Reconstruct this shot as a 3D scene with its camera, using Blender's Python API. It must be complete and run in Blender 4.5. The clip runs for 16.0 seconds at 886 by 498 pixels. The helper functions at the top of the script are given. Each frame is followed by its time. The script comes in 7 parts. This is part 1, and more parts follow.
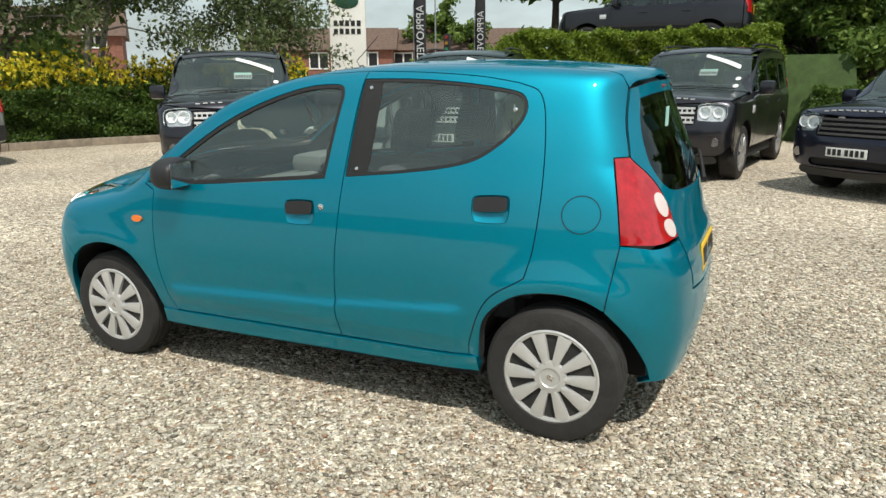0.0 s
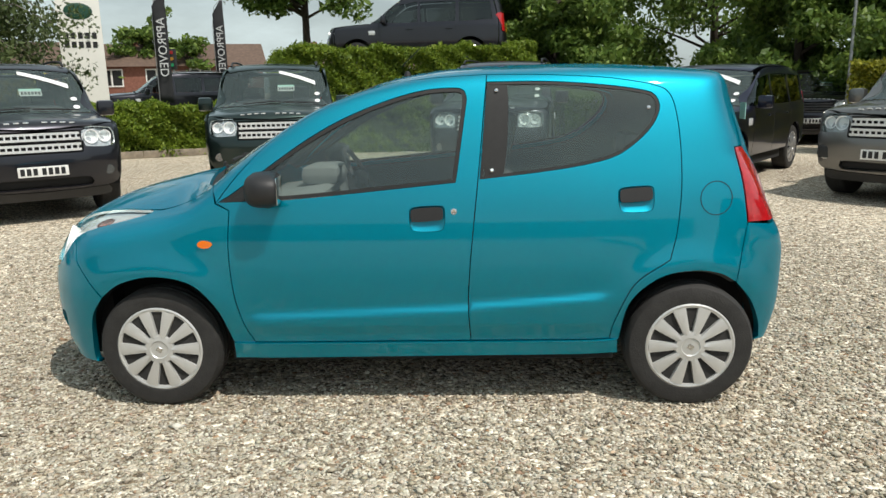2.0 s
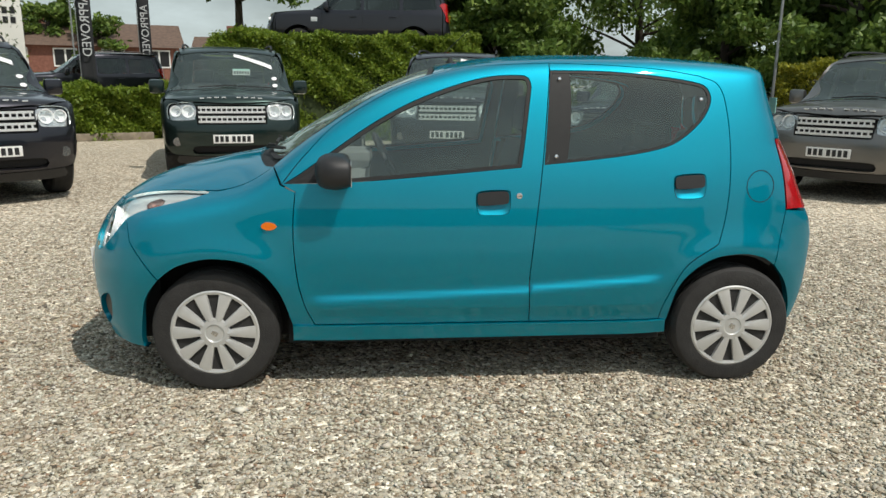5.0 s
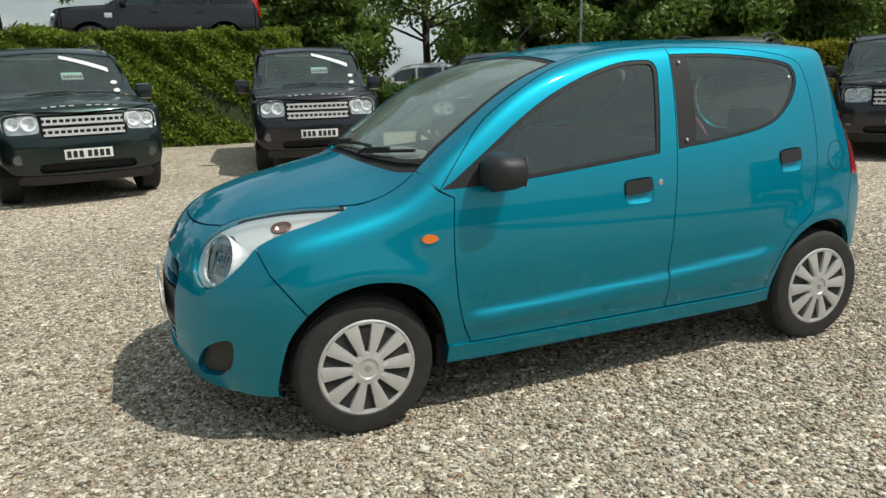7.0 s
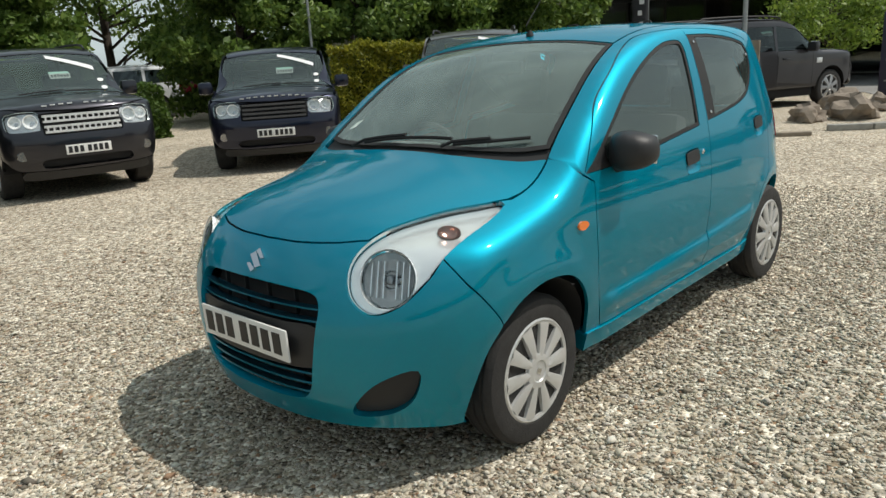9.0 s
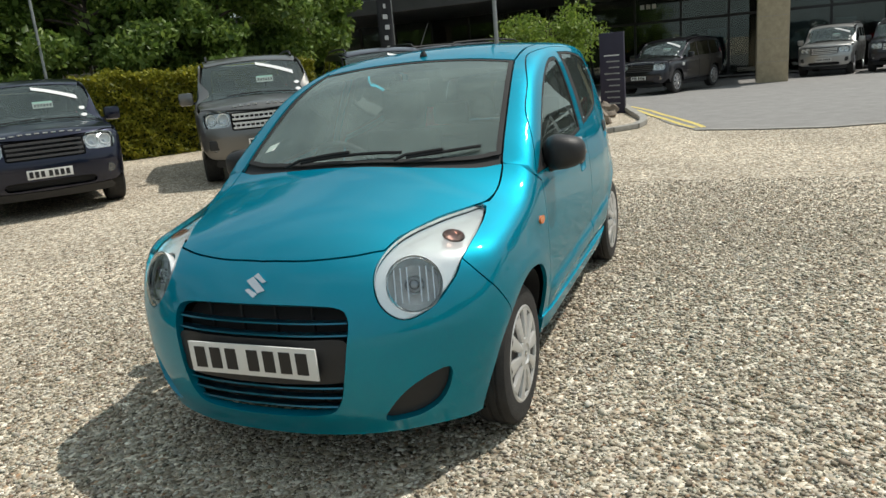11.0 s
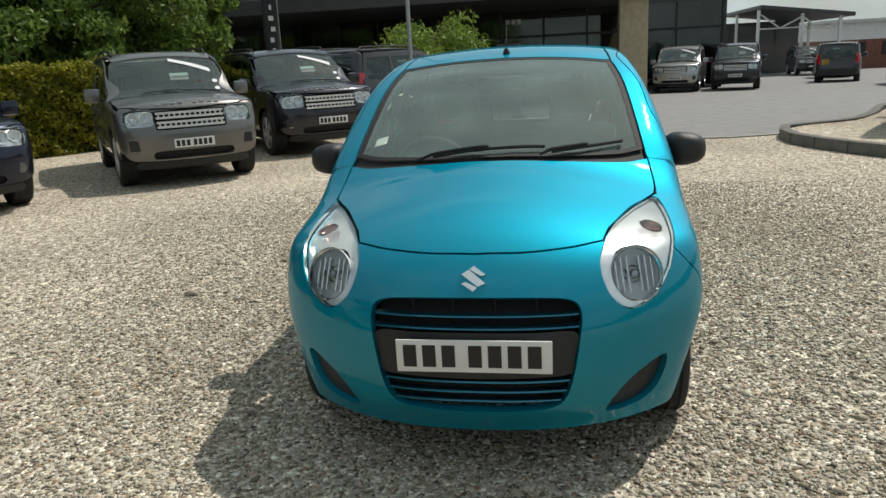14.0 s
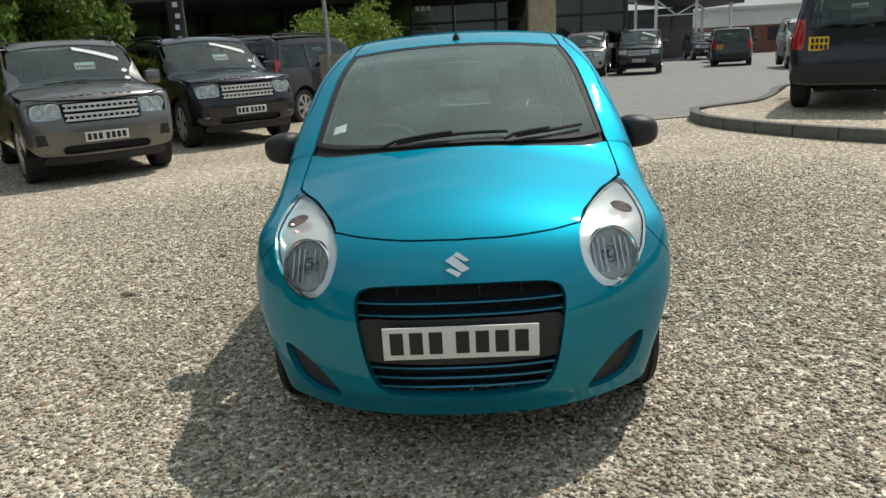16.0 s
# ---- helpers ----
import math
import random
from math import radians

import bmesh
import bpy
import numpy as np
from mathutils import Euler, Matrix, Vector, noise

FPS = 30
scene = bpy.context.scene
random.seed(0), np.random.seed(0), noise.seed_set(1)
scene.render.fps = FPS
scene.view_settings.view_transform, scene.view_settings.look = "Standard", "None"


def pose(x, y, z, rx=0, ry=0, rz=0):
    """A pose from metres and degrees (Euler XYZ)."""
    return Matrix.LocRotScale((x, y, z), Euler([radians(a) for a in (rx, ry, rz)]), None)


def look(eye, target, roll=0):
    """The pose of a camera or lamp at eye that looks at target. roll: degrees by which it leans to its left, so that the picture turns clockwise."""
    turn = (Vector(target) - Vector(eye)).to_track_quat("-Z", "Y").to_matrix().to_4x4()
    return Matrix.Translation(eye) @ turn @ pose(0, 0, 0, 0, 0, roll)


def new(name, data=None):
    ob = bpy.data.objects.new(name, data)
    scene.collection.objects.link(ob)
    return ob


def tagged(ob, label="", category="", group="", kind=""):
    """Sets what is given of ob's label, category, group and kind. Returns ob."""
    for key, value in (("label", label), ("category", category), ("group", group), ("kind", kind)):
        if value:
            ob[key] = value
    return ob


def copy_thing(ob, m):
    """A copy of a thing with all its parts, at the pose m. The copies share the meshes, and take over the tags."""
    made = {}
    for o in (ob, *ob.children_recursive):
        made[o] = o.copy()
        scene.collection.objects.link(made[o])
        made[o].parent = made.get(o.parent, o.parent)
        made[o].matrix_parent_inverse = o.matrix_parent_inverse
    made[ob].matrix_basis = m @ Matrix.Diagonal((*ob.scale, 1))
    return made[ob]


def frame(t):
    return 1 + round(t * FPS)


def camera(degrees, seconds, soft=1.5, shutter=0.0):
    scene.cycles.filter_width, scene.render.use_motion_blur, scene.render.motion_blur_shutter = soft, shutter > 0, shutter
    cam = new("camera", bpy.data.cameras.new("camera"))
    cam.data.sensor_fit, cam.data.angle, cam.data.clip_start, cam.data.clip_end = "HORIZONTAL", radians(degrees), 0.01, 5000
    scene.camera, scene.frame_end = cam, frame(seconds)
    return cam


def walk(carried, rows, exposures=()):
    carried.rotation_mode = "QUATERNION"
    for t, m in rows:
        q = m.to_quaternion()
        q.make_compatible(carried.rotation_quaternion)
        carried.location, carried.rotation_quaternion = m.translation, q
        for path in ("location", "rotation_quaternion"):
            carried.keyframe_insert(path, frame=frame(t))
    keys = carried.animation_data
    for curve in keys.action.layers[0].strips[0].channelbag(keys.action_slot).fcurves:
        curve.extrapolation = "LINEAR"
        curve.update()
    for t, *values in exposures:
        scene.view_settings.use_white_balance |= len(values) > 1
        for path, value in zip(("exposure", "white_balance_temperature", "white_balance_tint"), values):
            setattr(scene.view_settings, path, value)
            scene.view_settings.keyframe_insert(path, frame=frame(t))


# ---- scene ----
cam = camera(62.5, 16.0)
PATH = [
    (0, (1.922, -3.367, 1.434), (1.107, -1.600, 0.970), -0.43),
    (0.5, (1.513, -3.501, 1.434), (0.873, -1.678, 0.917), -0.03),
    (1, (1.024, -3.591, 1.426), (0.575, -1.709, 0.922), -0.45),
    (1.5, (0.662, -3.746, 1.415), (0.383, -1.822, 0.947), -1.53),
    (2, (0.239, -3.824, 1.399), (0.157, -1.873, 0.968), -1.14),
    (2.5, (-0.039, -3.879, 1.407), (-0.007, -1.925, 0.983), -1.21),
    (3, (-0.161, -3.937, 1.386), (-0.094, -1.978, 0.990), -1.68),
    (3.2, (-0.189, -3.925, 1.401), (-0.109, -1.971, 0.983), -1.48),
    (5.3, (-0.521, -3.865, 1.367), (-0.337, -1.927, 0.911), 1.75),
    (5.5, (-0.696, -3.821, 1.360), (-0.429, -1.892, 0.903), 1.79),
    (6, (-1.161, -3.632, 1.365), (-0.797, -1.720, 0.904), 0.54),
    (6.5, (-1.495, -3.553, 1.358), (-0.987, -1.671, 0.914), -1.40),
    (7, (-1.883, -3.303, 1.375), (-1.148, -1.505, 0.902), -1.60),
    (7.5, (-2.193, -3.050, 1.382), (-1.315, -1.310, 0.932), -2.37),
    (8, (-2.585, -2.752, 1.378), (-1.463, -1.159, 0.927), -3.14),
    (8.2, (-2.720, -2.637, 1.372), (-1.533, -1.104, 0.883), -3.25),
    (10.3, (-3.655, -1.599, 1.426), (-1.913, -0.732, 0.967), -4.72),
    (10.5, (-3.709, -1.550, 1.424), (-1.935, -0.764, 0.939), -4.86),
    (11, (-3.782, -1.529, 1.426), (-1.990, -0.794, 0.929), -5.11),
    (11.5, (-3.794, -1.542, 1.417), (-2.006, -0.793, 0.924), -4.71),
    (12, (-3.794, -1.548, 1.408), (-2.016, -0.786, 0.901), -4.48),
    (12.5, (-3.868, -1.395, 1.410), (-2.067, -0.699, 0.889), -0.87),
    (13, (-4.009, -1.058, 1.416), (-2.186, -0.432, 0.882), -2.58),
    (13.5, (-4.055, -0.654, 1.423), (-2.213, -0.106, 0.871), -4.32),
    (14, (-4.097, -0.309, 1.445), (-2.190, 0.026, 0.943), -2.96),
    (14.5, (-4.117, -0.127, 1.455), (-2.188, -0.014, 0.938), -2.14),
    (15, (-4.133, -0.074, 1.445), (-2.201, 0.033, 0.941), -2.98),
    (15.5, (-4.134, -0.108, 1.431), (-2.203, 0.013, 0.928), -3.60),
    (16, (-4.113, -0.076, 1.451), (-2.192, 0.024, 0.905), -3.30),
]
walk(cam, [(t, look(eye, target, roll)) for t, eye, target, roll in PATH], [(0, -0.1), (3.0, -0.22), (6.5, -0.4), (8.0, -0.42), (10.5, -0.3), (12.5, -0.35), (14.5, -0.46), (16.0, -0.46)])

# ---- daylight ----
SUN_FROM = Vector((0.46, -0.45, 1.0)).normalized()
world = bpy.data.worlds.new("sky")
scene.world = world
world.use_nodes = True
sky = world.node_tree.nodes.new("ShaderNodeTexSky")
sky.sky_type = "NISHITA"
sky.sun_disc = False
sky.sun_elevation = math.asin(SUN_FROM.z)
sky.sun_rotation = math.atan2(SUN_FROM.x, SUN_FROM.y)
sky.dust_density = 2.5
sky.air_density = 1.2
bg = world.node_tree.nodes["Background"]
# thin broken cloud over the whole sky
wn = world.node_tree
wc = wn.nodes.new("ShaderNodeTexCoord")
wm = wn.nodes.new("ShaderNodeMapping")
wm.inputs["Scale"].default_value = (1.0, 1.0, 2.6)
wn.links.new(wc.outputs["Generated"], wm.inputs["Vector"])
cl = wn.nodes.new("ShaderNodeTexNoise")
cl.inputs["Scale"].default_value = 3.2
cl.inputs["Detail"].default_value = 8
cl.inputs["Roughness"].default_value = 0.6
wn.links.new(wm.outputs["Vector"], cl.inputs["Vector"])
cr = wn.nodes.new("ShaderNodeMapRange")
cr.inputs["From Min"].default_value, cr.inputs["From Max"].default_value = 0.38, 0.66
cr.inputs["To Min"].default_value, cr.inputs["To Max"].default_value = 0.35, 0.85
wn.links.new(cl.outputs["Fac"], cr.inputs["Value"])
cm = wn.nodes.new("ShaderNodeMix")
cm.data_type = "RGBA"
cm.inputs["B"].default_value = (9.6, 11.2, 11.3, 1)
wn.links.new(cr.outputs["Result"], cm.inputs["Factor"])
wn.links.new(sky.outputs["Color"], cm.inputs["A"])
wn.links.new(cm.outputs["Result"], bg.inputs["Color"])
bg.inputs["Strength"].default_value = 0.086
sun = new("sun", bpy.data.lights.new("sun", "SUN"))
sun.data.energy = 4.6
sun.data.angle = radians(0.53)
sun.data.color = (1.0, 0.95, 0.87)
sun.matrix_world = look(SUN_FROM * 30, (0, 0, 0))


# ---- materials ----
def material(name, color, rough=0.5, metal=0.0, coat=0.0, vary=0.0, scale=8.0, bump=0.0, bump_scale=60.0, spec=0.5, color2=None, island=0.0, obj=0.0):
    """A plain surface with two scales of uneven colour and fine relief."""
    m = bpy.data.materials.new(name)
    m.use_nodes = True
    nt = m.node_tree
    b = nt.nodes["Principled BSDF"]
    b.inputs["Roughness"].default_value = rough
    b.inputs["Metallic"].default_value = metal
    b.inputs["Coat Weight"].default_value = coat
    b.inputs["Coat Roughness"].default_value = 0.03
    b.inputs["Specular IOR Level"].default_value = spec
    b.inputs["Base Color"].default_value = (*color, 1)
    geo = nt.nodes.new("ShaderNodeTexCoord")
    if vary or color2:
        n1 = nt.nodes.new("ShaderNodeTexNoise")
        n1.inputs["Scale"].default_value = scale
        n1.inputs["Detail"].default_value = 6
        n1.inputs["Roughness"].default_value = 0.65
        nt.links.new(geo.outputs["Object"], n1.inputs["Vector"])
        mix = nt.nodes.new("ShaderNodeMix")
        mix.data_type = "RGBA"
        c2 = color2 or tuple(min(1, c * (1 + vary)) for c in color)
        c1 = color if color2 else tuple(c * (1 - vary) for c in color)
        mix.inputs["A"].default_value = (*c1, 1)
        mix.inputs["B"].default_value = (*c2, 1)
        ramp = nt.nodes.new("ShaderNodeMapRange")
        ramp.inputs["From Min"].default_value, ramp.inputs["From Max"].default_value = 0.3, 0.7
        nt.links.new(n1.outputs["Fac"], ramp.inputs["Value"])
        fac = ramp.outputs["Result"]
        if island or obj:
            src = nt.nodes.new("ShaderNodeNewGeometry").outputs["Random Per Island"] if island else nt.nodes.new("ShaderNodeObjectInfo").outputs["Random"]
            add = nt.nodes.new("ShaderNodeMix")
            add.inputs["Factor"].default_value = island or obj
            nt.links.new(fac, add.inputs["A"])
            nt.links.new(src, add.inputs["B"])
            fac = add.outputs["Result"]
        nt.links.new(fac, mix.inputs["Factor"])
        nt.links.new(mix.outputs["Result"], b.inputs["Base Color"])
    if bump:
        n2 = nt.nodes.new("ShaderNodeTexNoise")
        n2.inputs["Scale"].default_value = bump_scale
        n2.inputs["Detail"].default_value = 5
        nt.links.new(geo.outputs["Object"], n2.inputs["Vector"])
        bp = nt.nodes.new("ShaderNodeBump")
        bp.inputs["Strength"].default_value = bump
        bp.inputs["Distance"].default_value = 0.01
        nt.links.new(n2.outputs["Fac"], bp.inputs["Height"])
        nt.links.new(bp.outputs["Normal"], b.inputs["Normal"])
    return m


def metallic_paint(name, color, metal=0.7, rough=0.38, flake=0.05):
    """Clear-coated metallic lacquer with fine flakes and a trace of dust."""
    m = material(name, color, rough, metal, 0.8)
    m.node_tree.nodes["Principled BSDF"].inputs["Specular Tint"].default_value = (*[0.15 + 0.85 * c / max(color) for c in color], 1)
    nt = m.node_tree
    b = nt.nodes["Principled BSDF"]
    tc = nt.nodes.new("ShaderNodeTexCoord")
    vo = nt.nodes.new("ShaderNodeTexVoronoi")
    vo.inputs["Scale"].default_value = 1400
    nt.links.new(tc.outputs["Object"], vo.inputs["Vector"])
    mix = nt.nodes.new("ShaderNodeMix")
    mix.data_type = "RGBA"
    mix.inputs["A"].default_value = (*[c * (1 - 2 * flake) for c in color], 1)
    mix.inputs["B"].default_value = (*[min(1, c * (1 + 2 * flake)) for c in color], 1)
    nt.links.new(vo.outputs["Color"], mix.inputs["Factor"])
    nt.links.new(mix.outputs["Result"], b.inputs["Base Color"])
    no = nt.nodes.new("ShaderNodeTexNoise")
    no.inputs["Scale"].default_value = 3
    no.inputs["Detail"].default_value = 5
    nt.links.new(tc.outputs["Object"], no.inputs["Vector"])
    mr = nt.nodes.new("ShaderNodeMapRange")
    mr.inputs["To Min"].default_value, mr.inputs["To Max"].default_value = 0.02, 0.07
    nt.links.new(no.outputs["Fac"], mr.inputs["Value"])
    nt.links.new(mr.outputs["Result"], b.inputs["Coat Roughness"])
    return m


def window_glass(name, tint, rough=0.0, dust_haze=0.0, ior=1.65):
    """A tinted pane: lets light through, mirrors more at a flat angle."""
    m = bpy.data.materials.new(name)
    m.use_nodes = True
    nt = m.node_tree
    nt.nodes.clear()
    out = nt.nodes.new("ShaderNodeOutputMaterial")
    tr = nt.nodes.new("ShaderNodeBsdfTransparent")
    tr.inputs["Color"].default_value = (*tint, 1)
    gl = nt.nodes.new("ShaderNodeBsdfGlossy")
    gl.inputs["Roughness"].default_value = rough
    gl.inputs["Color"].default_value = (0.9, 1.0, 0.97, 1)
    fr = nt.nodes.new("ShaderNodeFresnel")
    fr.inputs["IOR"].default_value = ior
    mx = nt.nodes.new("ShaderNodeMixShader")
    nt.links.new(fr.outputs["Fac"], mx.inputs["Fac"])
    nt.links.new(tr.outputs["BSDF"], mx.inputs[1])
    nt.links.new(gl.outputs["BSDF"], mx.inputs[2])
    nt.links.new(mx.outputs["Shader"], out.inputs["Surface"])
    # pale green film: some dust, and sky reflection painted as an even haze
    if dust_haze:
        film = nt.nodes.new("ShaderNodeBsdfDiffuse")
        film.inputs["Color"].default_value = (0.52, 0.66, 0.60, 1)
        thin = nt.nodes.new("ShaderNodeMixShader")
        tc = nt.nodes.new("ShaderNodeTexCoord")
        no = nt.nodes.new("ShaderNodeTexNoise")
        no.inputs["Scale"].default_value = 4
        no.inputs["Detail"].default_value = 6
        nt.links.new(tc.outputs["Object"], no.inputs["Vector"])
        mr = nt.nodes.new("ShaderNodeMapRange")
        mr.inputs["To Min"].default_value, mr.inputs["To Max"].default_value = dust_haze * 0.4, dust_haze * 1.6
        nt.links.new(no.outputs["Fac"], mr.inputs["Value"])
        nt.links.new(mr.outputs["Result"], thin.inputs["Fac"])
        nt.links.new(mx.outputs["Shader"], thin.inputs[1])
        nt.links.new(film.outputs["BSDF"], thin.inputs[2])
        nt.links.new(thin.outputs["Shader"], out.inputs["Surface"])
    return m


TEAL = metallic_paint("teal_metallic_paint", (0.0, 0.28, 0.398), 0.97, 0.58)
BLACK_TRIM = material("black_moulded_plastic", (0.016, 0.016, 0.017), 0.5, bump=0.15, bump_scale=400, vary=0.15, scale=20)
SOFT_BLACK = material("black_rubber", (0.012, 0.012, 0.012), 0.7, vary=0.2, scale=30)
TYRE = material("tyre_rubber", (0.022, 0.021, 0.02), 0.78, vary=0.35, scale=14, bump=0.25, bump_scale=120)
INNER = material("dark_liner", (0.01, 0.01, 0.011), 0.9)
CABIN = material("grey_cabin_plastic", (0.19, 0.21, 0.205), 0.6, vary=0.12, scale=10)
CABIN_DARK = material("dark_cabin_plastic", (0.03, 0.031, 0.033), 0.6, vary=0.12, scale=10)
SEAT = material("charcoal_seat_cloth", (0.06, 0.064, 0.068), 0.95, vary=0.25, scale=60, bump=0.3, bump_scale=300)
SILVER = material("silver_wheel_paint", (0.60, 0.60, 0.585), 0.34, 0.45, vary=0.06, scale=12)
CHROME = material("chrome", (0.75, 0.76, 0.77), 0.08, 1.0)
REFLECTOR = material("lamp_reflector", (0.92, 0.93, 0.94), 0.25, 0.12, bump=0.25, bump_scale=60)
HOUSING = material("bright_lamp_housing", (0.86, 0.87, 0.88), 0.2, 0.6, bump=0.10, bump_scale=22)
CAR_GLASS = window_glass("car_glass", (0.76, 0.83, 0.79), dust_haze=0.03, ior=1.9)
# the film is strong here to paint the pale reflected veil
SCREEN_GLASS = window_glass("windscreen_glass", (0.80, 0.90, 0.85), dust_haze=0.17, ior=1.8)
DARK_GLASS = window_glass("privacy_glass", (0.16, 0.18, 0.18))
LENS = window_glass("clear_lens", (0.96, 0.97, 0.97), ior=1.5)
RED_LENS = material("red_lamp_lens", (0.38, 0.008, 0.012), 0.12, coat=1.0, vary=0.3, scale=30)
WHITE_LENS = material("white_lamp_lens", (0.72, 0.62, 0.60), 0.15, coat=1.0)
AMBER = material("amber_lamp_lens", (0.75, 0.17, 0.01), 0.15, coat=1.0)
PLATE_WHITE = material("white_number_plate", (0.74, 0.74, 0.72), 0.35, vary=0.04, scale=10)
PLATE_YELLOW = material("yellow_number_plate", (0.80, 0.48, 0.02), 0.35, vary=0.04, scale=10)
INK = material("black_ink", (0.012, 0.012, 0.013), 0.5)
PAPER = material("white_card", (0.75, 0.76, 0.75), 0.7, vary=0.04, scale=12)
# white card with the dimming behind glass put into its colour
CARD = material("dimmed_white_card", (0.42, 0.47, 0.46), 0.7, vary=0.05, scale=12)
PALE_GREEN = material("pale_green_card", (0.35, 0.62, 0.55), 0.7, vary=0.05, scale=12)


# ---- building tools ----
def finish(name, verts, faces, mat, parent=None, label="", smooth=True, normals=None):
    me = bpy.data.meshes.new(name)
    me.from_pydata([tuple(v) for v in verts], [], faces)
    me.materials.append(mat)
    if smooth:
        me.shade_smooth()
    if normals is not None:
        me.normals_split_custom_set_from_vertices([tuple(n) for n in normals])
    me.update()
    ob = new(name, me)
    if parent is not None:
        ob.parent = parent
    if label:
        tagged(ob, label)
    return ob


def part(name, bm, mat, parent=None, label="", smooth=0.6):
    """Links a bmesh as one mesh object under a thing or part."""
    me = bpy.data.meshes.new(name)
    bmesh.ops.recalc_face_normals(bm, faces=bm.faces)
    if smooth:
        for f in bm.faces:
            f.smooth = True
        for e in bm.edges:
            if len(e.link_faces) == 2 and e.calc_face_angle(0) > smooth:
                e.smooth = False
    bm.to_mesh(me)
    bm.free()
    me.materials.append(mat)
    ob = new(name, me)
    if parent is not None:
        ob.parent = parent
    if label:
        tagged(ob, label)
    return ob


def thing(name, label, category, m=None, group="", kind=""):
    ob = new(name)
    ob.empty_display_size = 0.2
    if m is not None:
        ob.matrix_world = m
    return tagged(ob, label, category, group, kind)


def box(bm, x0, x1, y0, y1, z0, z1, bevel=0.0, m=None):
    r = bmesh.ops.create_cube(bm, size=1)
    vs = r["verts"]
    for v in vs:
        v.co = Vector((x0 + (v.co.x + 0.5) * (x1 - x0), y0 + (v.co.y + 0.5) * (y1 - y0), z0 + (v.co.z + 0.5) * (z1 - z0)))
    if m is not None:
        bmesh.ops.transform(bm, matrix=m, verts=vs)
    if bevel:
        es = list({e for v in vs for e in v.link_edges})
        bmesh.ops.bevel(bm, geom=es, offset=bevel, segments=2, affect="EDGES", profile=0.6)
    return bm


def lathe(profile, n=32, axis="y", ends=(0, -1)):
    """A turned shape from (radius, along) pairs."""
    bm = bmesh.new()
    rings = []
    for r, a in profile:
        ring = []
        for i in range(n):
            w = 2 * math.pi * i / n
            c, s = r * math.cos(w), r * math.sin(w)
            ring.append(bm.verts.new((c, a, s) if axis == "y" else ((a, c, s) if axis == "x" else (c, s, a))))
        rings.append(ring)
    for a, b in zip(rings, rings[1:]):
        for i in range(n):
            bm.faces.new((a[i], a[(i + 1) % n], b[(i + 1) % n], b[i]))
    for k in ends:
        bm.faces.new(rings[k])
    return bm


def tube(bm, pts, r, n=8, r2=None):
    """A round bar along points, thinning from r to r2."""
    pts = [Vector(p) for p in pts]
    r2 = r if r2 is None else r2
    rings = []
    for i, p in enumerate(pts):
        d = (pts[min(i + 1, len(pts) - 1)] - pts[max(i - 1, 0)]).normalized()
        q = d.to_track_quat("Z", "Y")
        k = i / max(1, len(pts) - 1)
        rr = r + (r2 - r) * k
        rings.append([bm.verts.new(p + q @ Vector((rr * math.cos(2 * math.pi * j / n), rr * math.sin(2 * math.pi * j / n), 0))) for j in range(n)])
    for a, b in zip(rings, rings[1:]):
        for j in range(n):
            bm.faces.new((a[j], a[(j + 1) % n], b[(j + 1) % n], b[j]))
    bm.faces.new(rings[0][::-1])
    bm.faces.new(rings[-1])
    return bm


# ---- smooth car forms ----
def curve(points):
    """A smooth function through (at, value) pairs, flat beyond its ends."""
    p = np.array(points, float)
    xs, ys = p[:, 0], p[:, 1]
    d = np.diff(ys) / np.diff(xs)
    s = np.zeros(len(xs))
    s[1:-1] = np.where(d[1:] * d[:-1] > 0, 2 * d[1:] * d[:-1] / (d[1:] + d[:-1] + 1e-12), 0)
    s[0], s[-1] = d[0], d[-1]

    def at(x):
        x = np.clip(np.asarray(x, float), xs[0], xs[-1])
        i = np.clip(np.searchsorted(xs, x) - 1, 0, len(xs) - 2)
        h = xs[i + 1] - xs[i]
        t = (x - xs[i]) / h
        return (2 * t**3 - 3 * t**2 + 1) * ys[i] + (t**3 - 2 * t**2 + t) * h * s[i] + (3 * t**2 - 2 * t**3) * ys[i + 1] + (t**3 - t**2) * h * s[i + 1]

    return at


